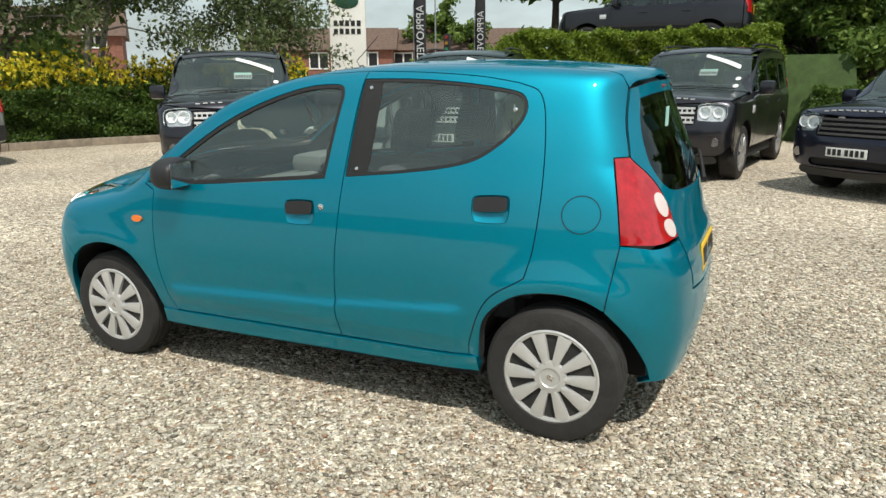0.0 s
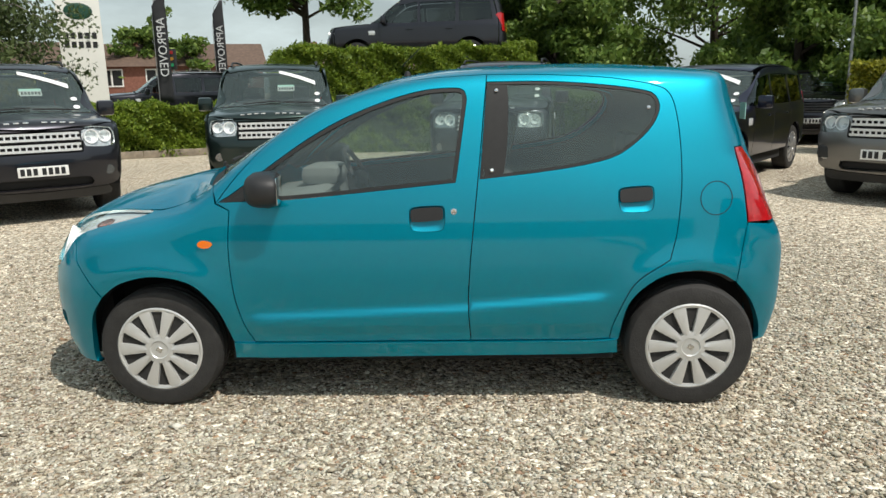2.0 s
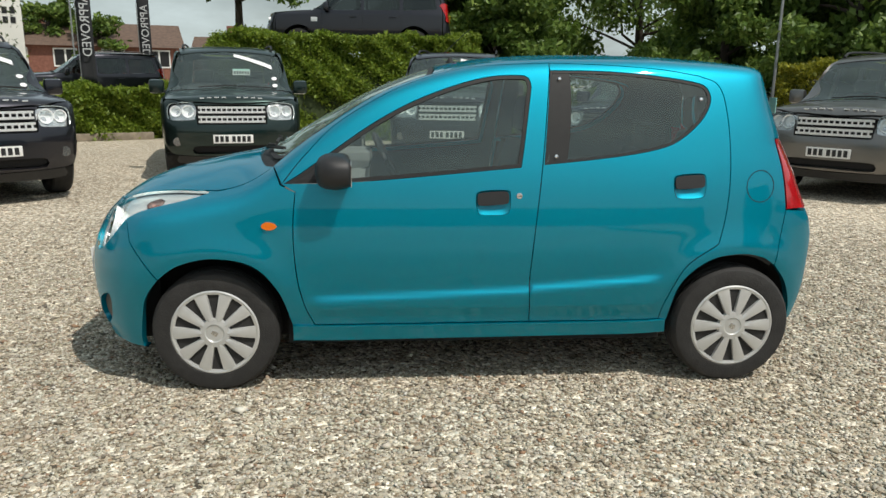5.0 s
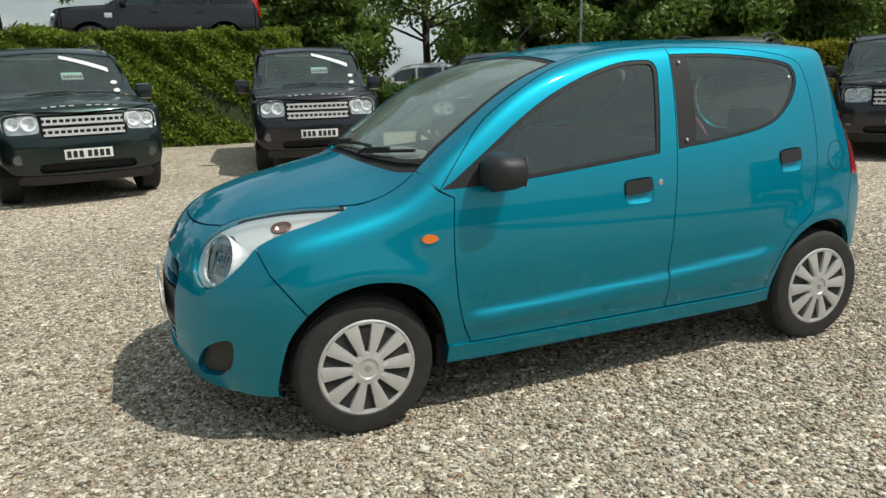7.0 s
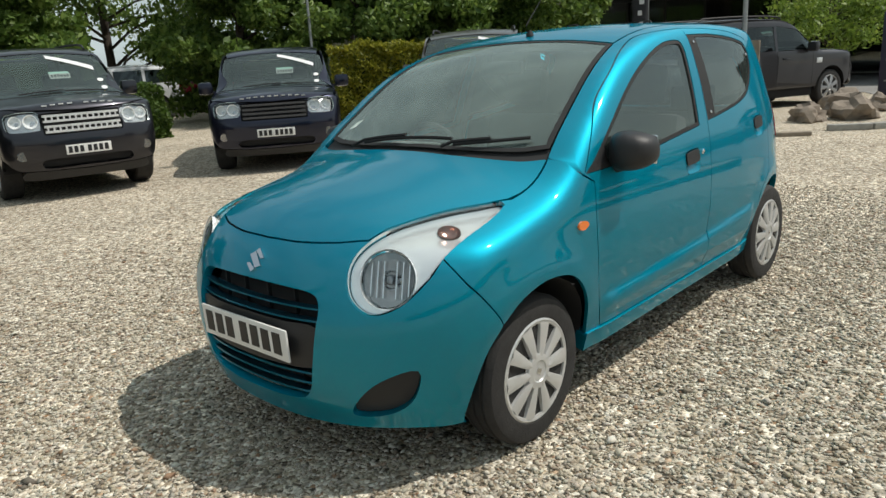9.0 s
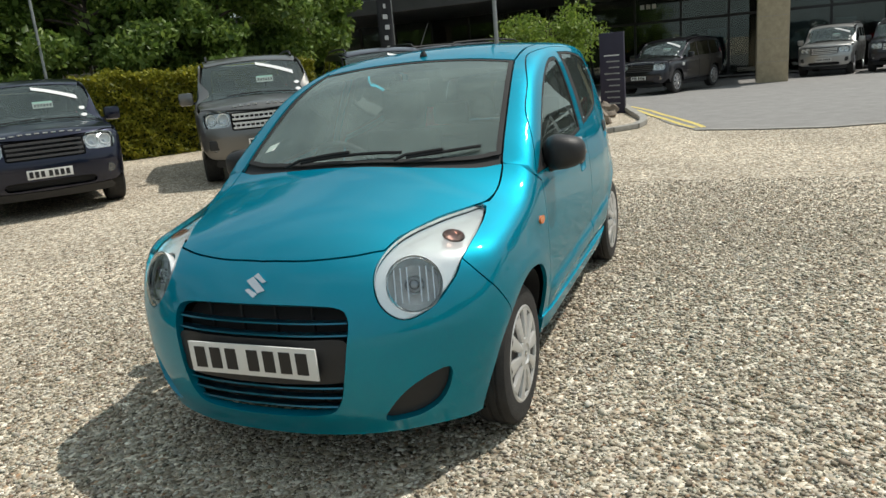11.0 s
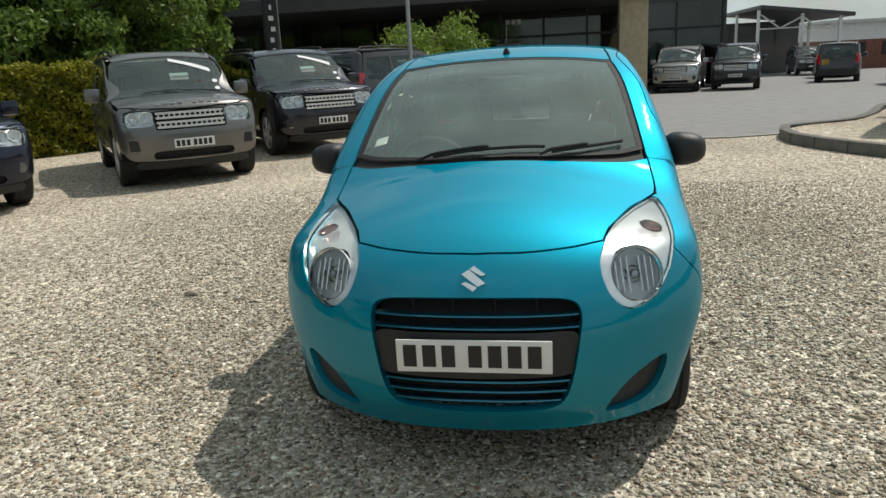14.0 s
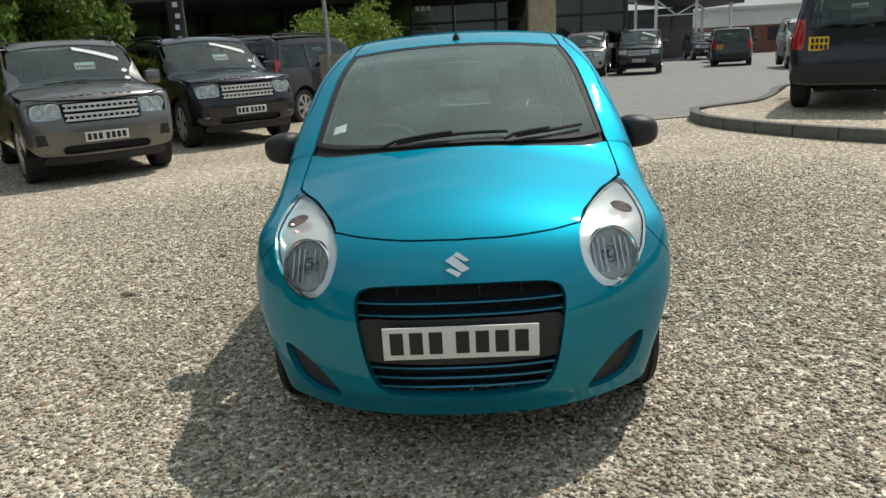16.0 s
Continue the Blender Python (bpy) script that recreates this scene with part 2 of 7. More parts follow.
class Form:
    """A car body as one smooth closed form, front towards -x, even about y = 0."""

    def __init__(self, top, crown, width, taper, nose, nose_bend, tail, tail_bend, k=30.0, extra=None):
        self.top, self.crown, self.width, self.taper = curve(top), curve(crown), curve(width), curve(taper)
        self.nose, self.tail, self.nose_bend, self.tail_bend, self.k, self.extra = curve(nose), curve(tail), nose_bend, tail_bend, k, extra

    def f(self, p):
        x, y, z = p[:, 0], np.abs(p[:, 1]), p[:, 2]
        w = self.width(z) - self.taper(x)
        if self.extra:
            w = w + self.extra(x, z)
        slope = (self.top(x + 0.01) - self.top(x - 0.01)) / 0.02
        g = np.stack([y - w, (z - self.top(x) + self.crown(x) * y**2) / np.sqrt(1 + slope**2), self.nose(z) + self.nose_bend(y, z) - x, x - self.tail(z) + self.tail_bend(y, z)])
        m = g.max(0)
        return m + np.log(np.exp(self.k * (g - m)).sum(0)) / self.k

    def meet(self, o, d, far=4.0, steps=56):
        """Where rays first enter the form."""
        o, d = np.asarray(o, float), np.asarray(d, float) * np.ones_like(o)
        lo, hi = np.zeros(len(o)), np.full(len(o), np.nan)
        for t in np.linspace(0, far, steps):
            inside = self.f(o + d * t) < 0
            new_hit = inside & np.isnan(hi)
            hi[new_hit] = t
            lo = np.where(np.isnan(hi), t, lo)
        hi = np.where(np.isnan(hi), far, hi)
        for _ in range(20):
            mid = (lo + hi) / 2
            inside = self.f(o + d * mid[:, None]) < 0
            hi, lo = np.where(inside, mid, hi), np.where(inside, lo, mid)
        return o + d * hi[:, None]

    def normal(self, p):
        e = 2e-3
        g = np.stack([self.f(p + np.eye(3)[i] * e) - self.f(p - np.eye(3)[i] * e) for i in range(3)], 1)
        return g / (np.linalg.norm(g, axis=1, keepdims=True) + 1e-9)

    def side(self, pts):
        p = np.array(pts, float)
        return self.meet(np.stack([p[:, 0], np.full(len(p), 2.0), p[:, 1]], 1), (0, -1, 0), 2.0)

    def over(self, pts):
        p = np.array(pts, float)
        return self.meet(np.stack([p[:, 0], p[:, 1], np.full(len(p), 3.0)], 1), (0, 0, -1), 2.9)

    def front(self, pts):
        p = np.array(pts, float)
        return self.meet(np.stack([np.full(len(p), -4.0), p[:, 0], p[:, 1]], 1), (1, 0, 0), 4.0)

    def back(self, pts):
        p = np.array(pts, float)
        return self.meet(np.stack([np.full(len(p), 4.0), p[:, 0], p[:, 1]], 1), (-1, 0, 0), 4.0)


class Slant:
    """Looks at a flank from outside and above."""

    def __init__(self, tilt=40):
        self.c, self.s = math.cos(radians(tilt)), math.sin(radians(tilt))

    def flat(self, p):
        return np.stack([p[:, 0], -p[:, 1] * self.s + p[:, 2] * self.c], 1)

    def rays(self, q):
        d = np.array([0, -self.c, -self.s])
        return np.stack([q[:, 0], -q[:, 1] * self.s, q[:, 1] * self.c], 1) - d * 2.2, d


class Above:
    """Looks down, leaning forward (or back) by a tilt."""

    def __init__(self, tilt=25):
        self.c, self.s = math.cos(radians(tilt)), math.sin(radians(tilt))

    def flat(self, p):
        return np.stack([p[:, 1], p[:, 0] * self.c + p[:, 2] * self.s], 1)

    def rays(self, q):
        d = np.array([self.s, 0, -self.c])
        return np.stack([q[:, 1] * self.c, q[:, 0], q[:, 1] * self.s], 1) - d * 3.0, d


class Round:
    """Looks in towards an upright axis from an end of the car."""

    def __init__(self, axis, sign, r=0.75):
        self.a, self.g, self.r = axis, sign, r

    def flat(self, p):
        return np.stack([self.r * np.arctan2(p[:, 1], self.g * (p[:, 0] - self.a)), p[:, 2]], 1)

    def rays(self, q):
        w = q[:, 0] / self.r
        out = np.stack([self.g * np.cos(w), np.sin(w), 0 * w], 1)
        return np.array([self.a, 0, 0]) + out * 3.0 + np.stack([0 * w, 0 * w, q[:, 1]], 1), -out


def rounded(points, step, closed=False):
    """A smooth line through points, cut into even steps."""
    p = np.array(points, float)
    if len(p) > 2:
        ext = np.vstack([p[-1], p, p[0], p[1]]) if closed else np.vstack([2 * p[0] - p[1], p, 2 * p[-1] - p[-2]])
        out = []
        for i in range(1, len(ext) - 2):
            t = np.linspace(0, 1, 12, endpoint=False)[:, None]
            a, b, c, d = ext[i - 1], ext[i], ext[i + 1], ext[i + 2]
            out.append(0.5 * (2 * b + (c - a) * t + (2 * a - 5 * b + 4 * c - d) * t**2 + (3 * b - a - 3 * c + d) * t**3))
        p = np.vstack(out + ([] if closed else [p[-1:]]))
    if closed:
        p = np.vstack([p, p[:1]])
    seg = np.r_[0, np.cumsum(np.linalg.norm(np.diff(p, axis=0), axis=1))]
    n = max(2, int(round(seg[-1] / step)) + 1)
    s = np.linspace(0, seg[-1], n)
    q = np.stack([np.interp(s, seg, p[:, i]) for i in range(p.shape[1])], 1)
    return q[:-1] if closed else q


def outline(form, pieces, step=0.02):
    """A closed line on the form from pieces: (view, points), each smooth, with corners between them."""
    out = []
    for view, pts in pieces:
        q = rounded(pts, step)
        out.append({"side": form.side, "over": form.over, "front": form.front, "back": form.back}[view](q))
    p = np.vstack(out)
    keep = np.linalg.norm(p - np.roll(p, 1, 0), axis=1) > step * 0.25
    return p[keep]


def ring_on(form, view, points, step=0.02):
    return {"side": form.side, "over": form.over, "front": form.front, "back": form.back}[view](rounded(points, step, True))


def both(half):
    """Closes a half line from the middle out and back to the middle by its mirror image."""
    m = half[::-1] * np.array([1, -1, 1])
    p = np.vstack([half, m])
    keep = np.linalg.norm(p - np.roll(p, 1, 0), axis=1) > 0.004
    return p[keep]


def inside(q, poly):
    x, y = q[:, 0][:, None], q[:, 1][:, None]
    a, b = poly, np.roll(poly, -1, 0)
    cross = ((a[:, 1] > y) != (b[:, 1] > y)) & (x < (b[:, 0] - a[:, 0]) * (y - a[:, 1]) / (b[:, 1] - a[:, 1] + 1e-15) + a[:, 0])
    return cross.sum(1) % 2 == 1


def inset(poly, d):
    """The loop moved inwards by d (outwards if negative)."""
    area = 0.5 * np.sum(poly[:, 0] * np.roll(poly[:, 1], -1) - poly[:, 1] * np.roll(poly[:, 0], -1))
    t = np.roll(poly, -1, 0) - np.roll(poly, 1, 0)
    n = np.stack([-t[:, 1], t[:, 0]], 1) / (np.linalg.norm(t, axis=1, keepdims=True) + 1e-9)
    return poly + n * d * np.sign(area)


def sheet(form, view, loops, step=0.03, gap=0.0022, off=0.0, rim=0.016):
    """Vertices, faces and normals of a panel cut from the form along loops (the first its edge, the rest holes)."""
    from mathutils.geometry import delaunay_2d_cdt
    flats = [inset(view.flat(l), gap if i == 0 else -gap) for i, l in enumerate(loops)]
    lo, hi = flats[0].min(0), flats[0].max(0)
    gx, gy = np.meshgrid(np.arange(lo[0], hi[0], step), np.arange(lo[1], hi[1], step * 0.87))
    gx = gx + (np.arange(gx.shape[0]) % 2)[:, None] * step / 2
    grid = np.stack([gx.ravel(), gy.ravel()], 1)
    ok = inside(grid, flats[0])
    for h in flats[1:]:
        ok &= ~inside(grid, h)
    grid = grid[ok]
    edge = np.vstack(flats)
    near = np.full(len(grid), 9.0)
    for i in range(0, len(edge), 200):
        near = np.minimum(near, np.linalg.norm(grid[:, None] - edge[None, i : i + 200], axis=2).min(1))
    grid = grid[near > step * 0.45]
    edges, base = [], 0
    for fl in flats:
        edges += [(base + i, base + (i + 1) % len(fl)) for i in range(len(fl))]
        base += len(fl)
    pts = np.vstack([edge, grid])
    v, _, fs, *_ = delaunay_2d_cdt([Vector(p) for p in pts], edges, [], 0, 1e-6)
    q = np.array([tuple(p) for p in v])
    fs = np.array([tuple(f) for f in fs])
    mid = q[fs].mean(1)
    ok = inside(mid, flats[0])
    for h in flats[1:]:
        ok &= ~inside(mid, h)
    fs = fs[ok]
    o, d = view.rays(q)
    p = form.meet(o, d)
    n = form.normal(p)
    a, b, c = p[fs[:, 0]], p[fs[:, 1]], p[fs[:, 2]]
    if (np.einsum("ij,ij->i", np.cross(b - a, c - a), n[fs[:, 0]])).sum() < 0:
        fs = fs[:, ::-1]
    p = p + n * off
    verts, norms, faces = [p], [n], [tuple(int(i) for i in f) for f in fs]
    if rim:
        count = {}
        for f in faces:
            for i in range(3):
                count[(f[i], f[(i + 1) % 3])] = 1
        border = [e for e in count if (e[1], e[0]) not in count]
        ids = sorted({i for e in border for i in e})
        at = {i: k for k, i in enumerate(ids)}
        m = len(p)
        out = np.zeros((len(ids), 3))
        for i, j in border:
            w = np.cross(p[j] - p[i], n[i])
            out[at[i]] += w
            out[at[j]] += w
        out /= np.linalg.norm(out, axis=1, keepdims=True) + 1e-9
        verts += [p[ids], p[ids] - n[ids] * rim]
        norms += [out, out]
        k = len(ids)
        faces += [(m + at[j], m + at[i], m + k + at[i], m + k + at[j]) for i, j in border]
    return np.vstack(verts), faces, np.vstack(norms)


def panel(name, form, view, loops, mat, parent, step=0.03, gap=0.0022, off=0.0, rim=0.016, label="", flip=False):
    v, f, n = sheet(form, view, loops, step, gap, off, rim)
    if flip:
        v, n, f = v * (1, -1, 1), n * (1, -1, 1), [g[::-1] for g in f]
    return finish(name, v, f, mat, parent, label, True, n)


def pair(name, *args, **kw):
    """The same panel on the left (-y) and the right flank."""
    return panel(name, *args, flip=True, **kw), panel(name, *args, flip=False, **kw)


# ---- wheels ----
def wheel(parent, at, side, r=0.278, width=0.155, rim_r=0.19, spokes=10, cover=SILVER, name="wheel", tread=True):
    """A tyre on a wheel with blades; side -1 faces -y, 1 faces +y."""
    hub = new(name)
    hub.parent = parent
    hub.location = at
    w = width / 2
    prof = [(rim_r * 0.97, -w * 0.86), (rim_r * 1.04, -w * 0.98), (r * 0.86, -w * 1.02), (r * 0.945, -w * 0.93), (r * 0.985, -w * 0.76)]
    if tread:
        for g in (-0.5, 0.0, 0.5):
            prof += [(r, w * (g - 0.10)), (r * 0.975, w * (g - 0.06)), (r * 0.975, w * (g + 0.06)), (r, w * (g + 0.10))]
    prof += [(r * 0.985, w * 0.76), (r * 0.945, w * 0.93), (r * 0.86, w * 1.02), (rim_r * 1.04, w * 0.98), (rim_r * 0.97, w * 0.86)]
    part("tyre", lathe(prof, 56), TYRE, hub, smooth=0.5)
    s = side
    part("wheel_dish", lathe([(rim_r * 1.0, s * w * 0.55), (rim_r * 0.9, s * w * 0.42), (0.03, s * w * 0.42)], 40), INNER, hub, "black wheel seen through the gaps of the cover")
    part("rim_edge", lathe([(rim_r * 1.015, s * w * 0.84), (rim_r * 1.02, s * w * 0.95), (rim_r * 0.985, s * w * 1.0), (rim_r * 0.925, s * w * 0.96), (rim_r * 0.915, s * w * 0.7)], 48), cover, hub)
    for i in range(spokes):
        bm = bmesh.new()
        a = 2 * math.pi * i / spokes
        r0, r1 = rim_r * 0.30, rim_r * 0.945
        h0, h1 = rim_r * 0.075, rim_r * (0.168 if spokes == 10 else 1.35 / spokes)
        if spokes != 10:
            h0 = h1 * 0.55
        pts = []
        for k in range(6):
            t = k / 5
            rr = r0 + (r1 - r0) * t
            hw = h0 + (h1 - h0) * t
            y = s * w * (1.06 - 0.10 * t**2)
            pts.append((rr, hw, y))
        vs = [[bm.verts.new((rr, yy - s * dy, zz)) for zz, dy in ((-hw, 0.02), (-hw * 0.9, 0.0), (0, -0.005), (hw * 0.9, 0.0), (hw, 0.02))] for rr, hw, yy in pts]
        for p, q in zip(vs, vs[1:]):
            for j in range(4):
                bm.faces.new((p[j], p[j + 1], q[j + 1], q[j]))
        bmesh.ops.transform(bm, matrix=Matrix.Rotation(a, 4, "Y"), verts=bm.verts)
        part("spoke", bm, cover, hub)
    part("hub_cap", lathe([(rim_r * 0.36, s * w * 0.9), (rim_r * 0.34, s * w * 1.08), (rim_r * 0.22, s * w * 1.12), (rim_r * 0.20, s * w * 1.06), (0.004, s * w * 1.06)], 28), cover, hub)
    part("hub_emblem", box(bmesh.new(), -0.014, 0.014, s * w * 1.06 - 0.002, s * w * 1.06 + 0.003, -0.011, 0.011, 0.002, Matrix.Rotation(0.6, 4, "Y")), CHROME, hub)
    return hub


def plate_with_bars(name, parent, m, mat, rows=1, w=0.52, h=0.111, label="white number plate with dark bars"):
    p = part(name, box(bmesh.new(), -0.004, 0.004, -w / 2, w / 2, -h / 2, h / 2, 0.003), mat, parent, label)
    p.matrix_local = m
    n = 7 if rows == 1 else 4
    for r in range(rows):
        for i in range(n):
            ww = w * 0.88 / n
            y = -w * 0.43 + (i + 0.5) * ww + (0.012 if rows == 1 and i > 3 else -0.012)
            hh = h * (0.68 if rows == 1 else 0.32)
            z = 0 if rows == 1 else (h * 0.22 if r == 0 else -h * 0.22)
            part("bar", box(bmesh.new(), -0.0062, -0.004, y - ww * 0.34, y + ww * 0.34, z - hh / 2, z + hh / 2), INK, p)
    return p


HEADLINING = material("grey_headlining", (0.16, 0.165, 0.165), 0.9, vary=0.1)
SMOKED = material("smoked_amber_reflector", (0.42, 0.24, 0.20), 0.2, 0.8)
GUNMETAL = material("dark_bulb_shield", (0.35, 0.35, 0.36), 0.2, 0.95)
SLAT_BLUE = metallic_paint("deep_blue_slat_paint", (0.02, 0.17, 0.25), 0.8, 0.3)


# ---- the small teal hatchback ----
def bulge(x, z):
    """Arch lips, the ledge low on the doors and the haunch over the rear wheel."""
    out = 0 * x
    for cx in (-1.172, 1.182):
        r = np.hypot(x - cx, (z - 0.272) * 1.0)
        out += 0.017 * np.exp(-(((r - 0.365) / 0.08) ** 2)) * np.clip((z - 0.3) / 0.2, 0, 1)
    zc = 0.462 + np.where(x > 0.22, 0.073, 0.041) * x
    ledge = 1 / (1 + np.exp((z - zc) / 0.008))
    ends = 1 / (1 + np.exp(-(x + 0.74) / 0.02)) / (1 + np.exp((x - 0.80) / 0.02))
    out += 0.022 * ledge * ends * np.clip((z - 0.30) / 0.1, 0.35, 1)
    return out


alto_form = Form(
    top=[(-2.0, 0.42), (-1.86, 0.62), (-1.80, 0.70), (-1.72, 0.785), (-1.62, 0.848), (-1.5, 0.898), (-1.35, 0.948), (-1.2, 0.988), (-1.08, 1.012), (-1.0, 1.037), (-0.8, 1.15), (-0.423, 1.335),
         (-0.2, 1.412), (-0.04, 1.448), (0.13, 1.470), (0.4, 1.484), (0.7, 1.486), (1.0, 1.476), (1.3, 1.453), (1.5, 1.432), (1.8, 1.385)],
    crown=[(-1.9, 0.22), (-1.5, 0.24), (-1.2, 0.25), (-0.95, 0.22), (-0.75, 0.15), (-0.4, 0.085), (-0.1, 0.10), (0.6, 0.11), (1.5, 0.12)],
    width=[(0.1, 0.69), (0.2, 0.732), (0.3, 0.759), (0.4, 0.780), (0.5, 0.795), (0.57, 0.803), (0.64, 0.807), (0.71, 0.8055), (0.78, 0.801), (0.85, 0.794), (0.92, 0.784), (1.0, 0.768), (1.1, 0.742), (1.2, 0.711), (1.38, 0.642), (1.47, 0.60), (1.6, 0.55)],
    taper=[(-1.98, 0.66), (-1.85, 0.39), (-1.75, 0.225), (-1.65, 0.115), (-1.55, 0.05), (-1.45, 0.022), (-1.3, 0.012), (-1.1, 0.008), (-0.85, 0.004), (-0.6, 0.0), (0.6, 0.0), (0.94, 0.015), (1.2, 0.046), (1.4, 0.092), (1.52, 0.138), (1.62, 0.20), (1.8, 0.38)],
    nose=[(0.0, -1.77), (0.2, -1.815), (0.3, -1.855), (0.42, -1.872), (0.52, -1.868), (0.6, -1.85), (0.7, -1.81), (0.8, -1.755), (1.0, -1.62)],
    nose_bend=lambda y, z: 0.155 * (y / 0.58) ** 2.5,
    tail=[(0.0, 1.58), (0.2, 1.62), (0.3, 1.65), (0.45, 1.675), (0.65, 1.675), (0.74, 1.655), (0.82, 1.63), (0.98, 1.60), (1.1, 1.565), (1.3, 1.475), (1.36, 1.455), (1.6, 1.42)],
    tail_bend=lambda y, z: (0.04 + 0.09 * np.clip((z - 0.75) / 0.35, 0, 1)) * (y / 0.55) ** 2.5,
    k=42,
    extra=bulge,
)


def hatchback():
    car = thing("hatchback_car", "small teal metallic five-door hatchback parked on gravel", "car")
    F = alto_form
    S40, S25, UP, NOSE, BACK = Slant(40), Slant(22), Above(20), Round(-1.0, -1), Round(0.95, 1)
    # side view lines (x, z)
    arch_f = [(-0.832, 0.30), (-0.885, 0.468), (-0.99, 0.587), (-1.16, 0.620), (-1.30, 0.585), (-1.392, 0.515)]
    arch_n = [(-1.392, 0.515), (-1.462, 0.41), (-1.502, 0.25), (-1.502, 0.195)]
    arch_r = [(1.372, 0.556), (1.29, 0.600), (1.175, 0.618), (1.03, 0.592), (0.91, 0.485), (0.872, 0.30)]
    arch_b = [(1.372, 0.556), (1.455, 0.46), (1.515, 0.345), (1.535, 0.262)]
    door_front = [(-0.735, 0.308), (-0.775, 0.405), (-0.803, 0.545), (-0.812, 0.74), (-0.80, 0.905)]
    frame_f = [(-0.857, 0.937), (-0.75, 1.066), (-0.613, 1.188), (-0.372, 1.316), (-0.155, 1.390), (0.03, 1.420), (0.306, 1.434)]
    b_gap = [(0.306, 1.434), (0.262, 1.01), (0.232, 0.72), (0.217, 0.50), (0.226, 0.312)]
    frame_r = [(0.306, 1.434), (0.56, 1.428), (0.815, 1.411), (0.985, 1.385)]
    rear_gap = [(0.985, 1.385), (1.075, 1.345), (1.110, 1.22), (1.119, 1.01), (1.102, 0.80), (1.072, 0.672)]
    rear_low = [(1.072, 0.672), (0.925, 0.570), (0.848, 0.40), (0.832, 0.312)]
    win_f = [("side", [(-0.845, 0.940), (-0.50, 0.952), (0.168, 1.010)]), ("side", [(0.168, 1.010), (0.218, 1.33)]), ("side", [(0.218, 1.33), (0.210, 1.365), (0.175, 1.379), (0.04, 1.372), (-0.12, 1.332), (-0.31, 1.262), (-0.47, 1.182), (-0.62, 1.088), (-0.78, 0.978), (-0.845, 0.940)])]
    win_r = [("side", [(0.272, 1.022), (0.307, 1.402)]), ("side", [(0.307, 1.402), (0.55, 1.400), (0.78, 1.383), (0.97, 1.355), (1.022, 1.325), (1.028, 1.27), (0.975, 1.195), (0.862, 1.116), (0.735, 1.079), (0.53, 1.049), (0.272, 1.022)])]
    lamp_in = [(0.622, 0.889), (0.54, 0.870), (0.452, 0.822), (0.420, 0.745), (0.450, 0.648), (0.525, 0.590), (0.605, 0.618), (0.662, 0.695)]
    lamp_out = [(0.662, 0.695), (0.677, 0.752), (0.685, 0.80), (0.678, 0.850), (0.655, 0.884), (0.622, 0.889)]
    seam_f = [(-1.392, 0.515), (-1.455, 0.597), (-1.510, 0.668)]
    # panels of both flanks
    fw, rw = outline(F, win_f), outline(F, win_r)
    fender = outline(F, [("side", arch_f), ("side", seam_f), ("front", lamp_out[1:]), ("over", [(-1.150, 0.658), (-1.08, 0.662), (-1.0, 0.661), (-0.905, 0.650)]), ("side", [(-0.862, 0.935), (-0.81, 0.91)]), ("side", door_front[::-1]), ("side", [(-0.735, 0.300), (-0.832, 0.30)])])
    front_door = outline(F, [("side", frame_f), ("side", b_gap), ("side", [(0.226, 0.312), (-0.735, 0.308)]), ("side", door_front), ("side", [(-0.80, 0.905), (-0.857, 0.937)])])
    rear_door = outline(F, [("side", frame_r), ("side", rear_gap), ("side", rear_low), ("side", [(0.832, 0.312), (0.226, 0.312)]), ("side", b_gap[::-1])])
    tail_front = [(1.362, 1.125), (1.393, 0.97), (1.415, 0.812)]
    seam_r = [(1.415, 0.812), (1.392, 0.68), (1.372, 0.556)]
    shell = outline(F, [("over", [(-0.905, 0.650), (-0.865, 0.638), (-0.5, 0.583), (-0.210, 0.532)]), ("over", [(-0.208, 0.534), (0.0, 0.522), (0.1, 0.518), (0.6, 0.510), (1.1, 0.488), (1.37, 0.455)]),
                        ("back", [(0.455, 1.36), (0.53, 1.24), (0.575, 1.125)]), ("side", tail_front), ("side", seam_r), ("side", arch_r), ("side", [(0.872, 0.30), (0.832, 0.312)]), ("side", rear_low[::-1]), ("side", rear_gap[::-1]),
                        ("side", frame_r[::-1]), ("side", frame_f[::-1])])
    sill = outline(F, [("side", [(-0.835, 0.228), (0.872, 0.242)]), ("side", [(0.872, 0.242), (0.866, 0.311)]), ("side", [(0.866, 0.311), (-0.832, 0.307)]), ("side", [(-0.832, 0.307), (-0.835, 0.228)])])

    def scoop_at(dx, dz):
        return ring_on(F, "side", [(dx - 0.068, dz - 0.048), (dx - 0.075, dz + 0.005), (dx - 0.06, dz + 0.034), (dx + 0.055, dz + 0.040), (dx + 0.072, dz + 0.02), (dx + 0.07, dz - 0.04), (dx + 0.05, dz - 0.062), (dx - 0.045, dz - 0.064)], 0.012)

    for flip in (True, False):
        kw = dict(parent=car, flip=flip)
        panel("front_wing", F, S40, [fender], TEAL, **kw)
        fd = panel("front_door", F, S25, [front_door, fw, scoop_at(0.048, 0.872)], TEAL, step=0.021, **kw)
        rd = panel("rear_door", F, S25, [rear_door, rw, scoop_at(0.926, 0.940)], TEAL, step=0.021, **kw)
        panel("side_shell", F, S40, [shell], TEAL, **kw)
        panel("inner_skin", F, S40, [shell], CABIN_DARK, car, off=-0.007, gap=0, rim=0, flip=flip)
        panel("sill", F, S25, [sill], TEAL, off=0.008, rim=0.05, **kw)
        kd = dict(flip=flip)
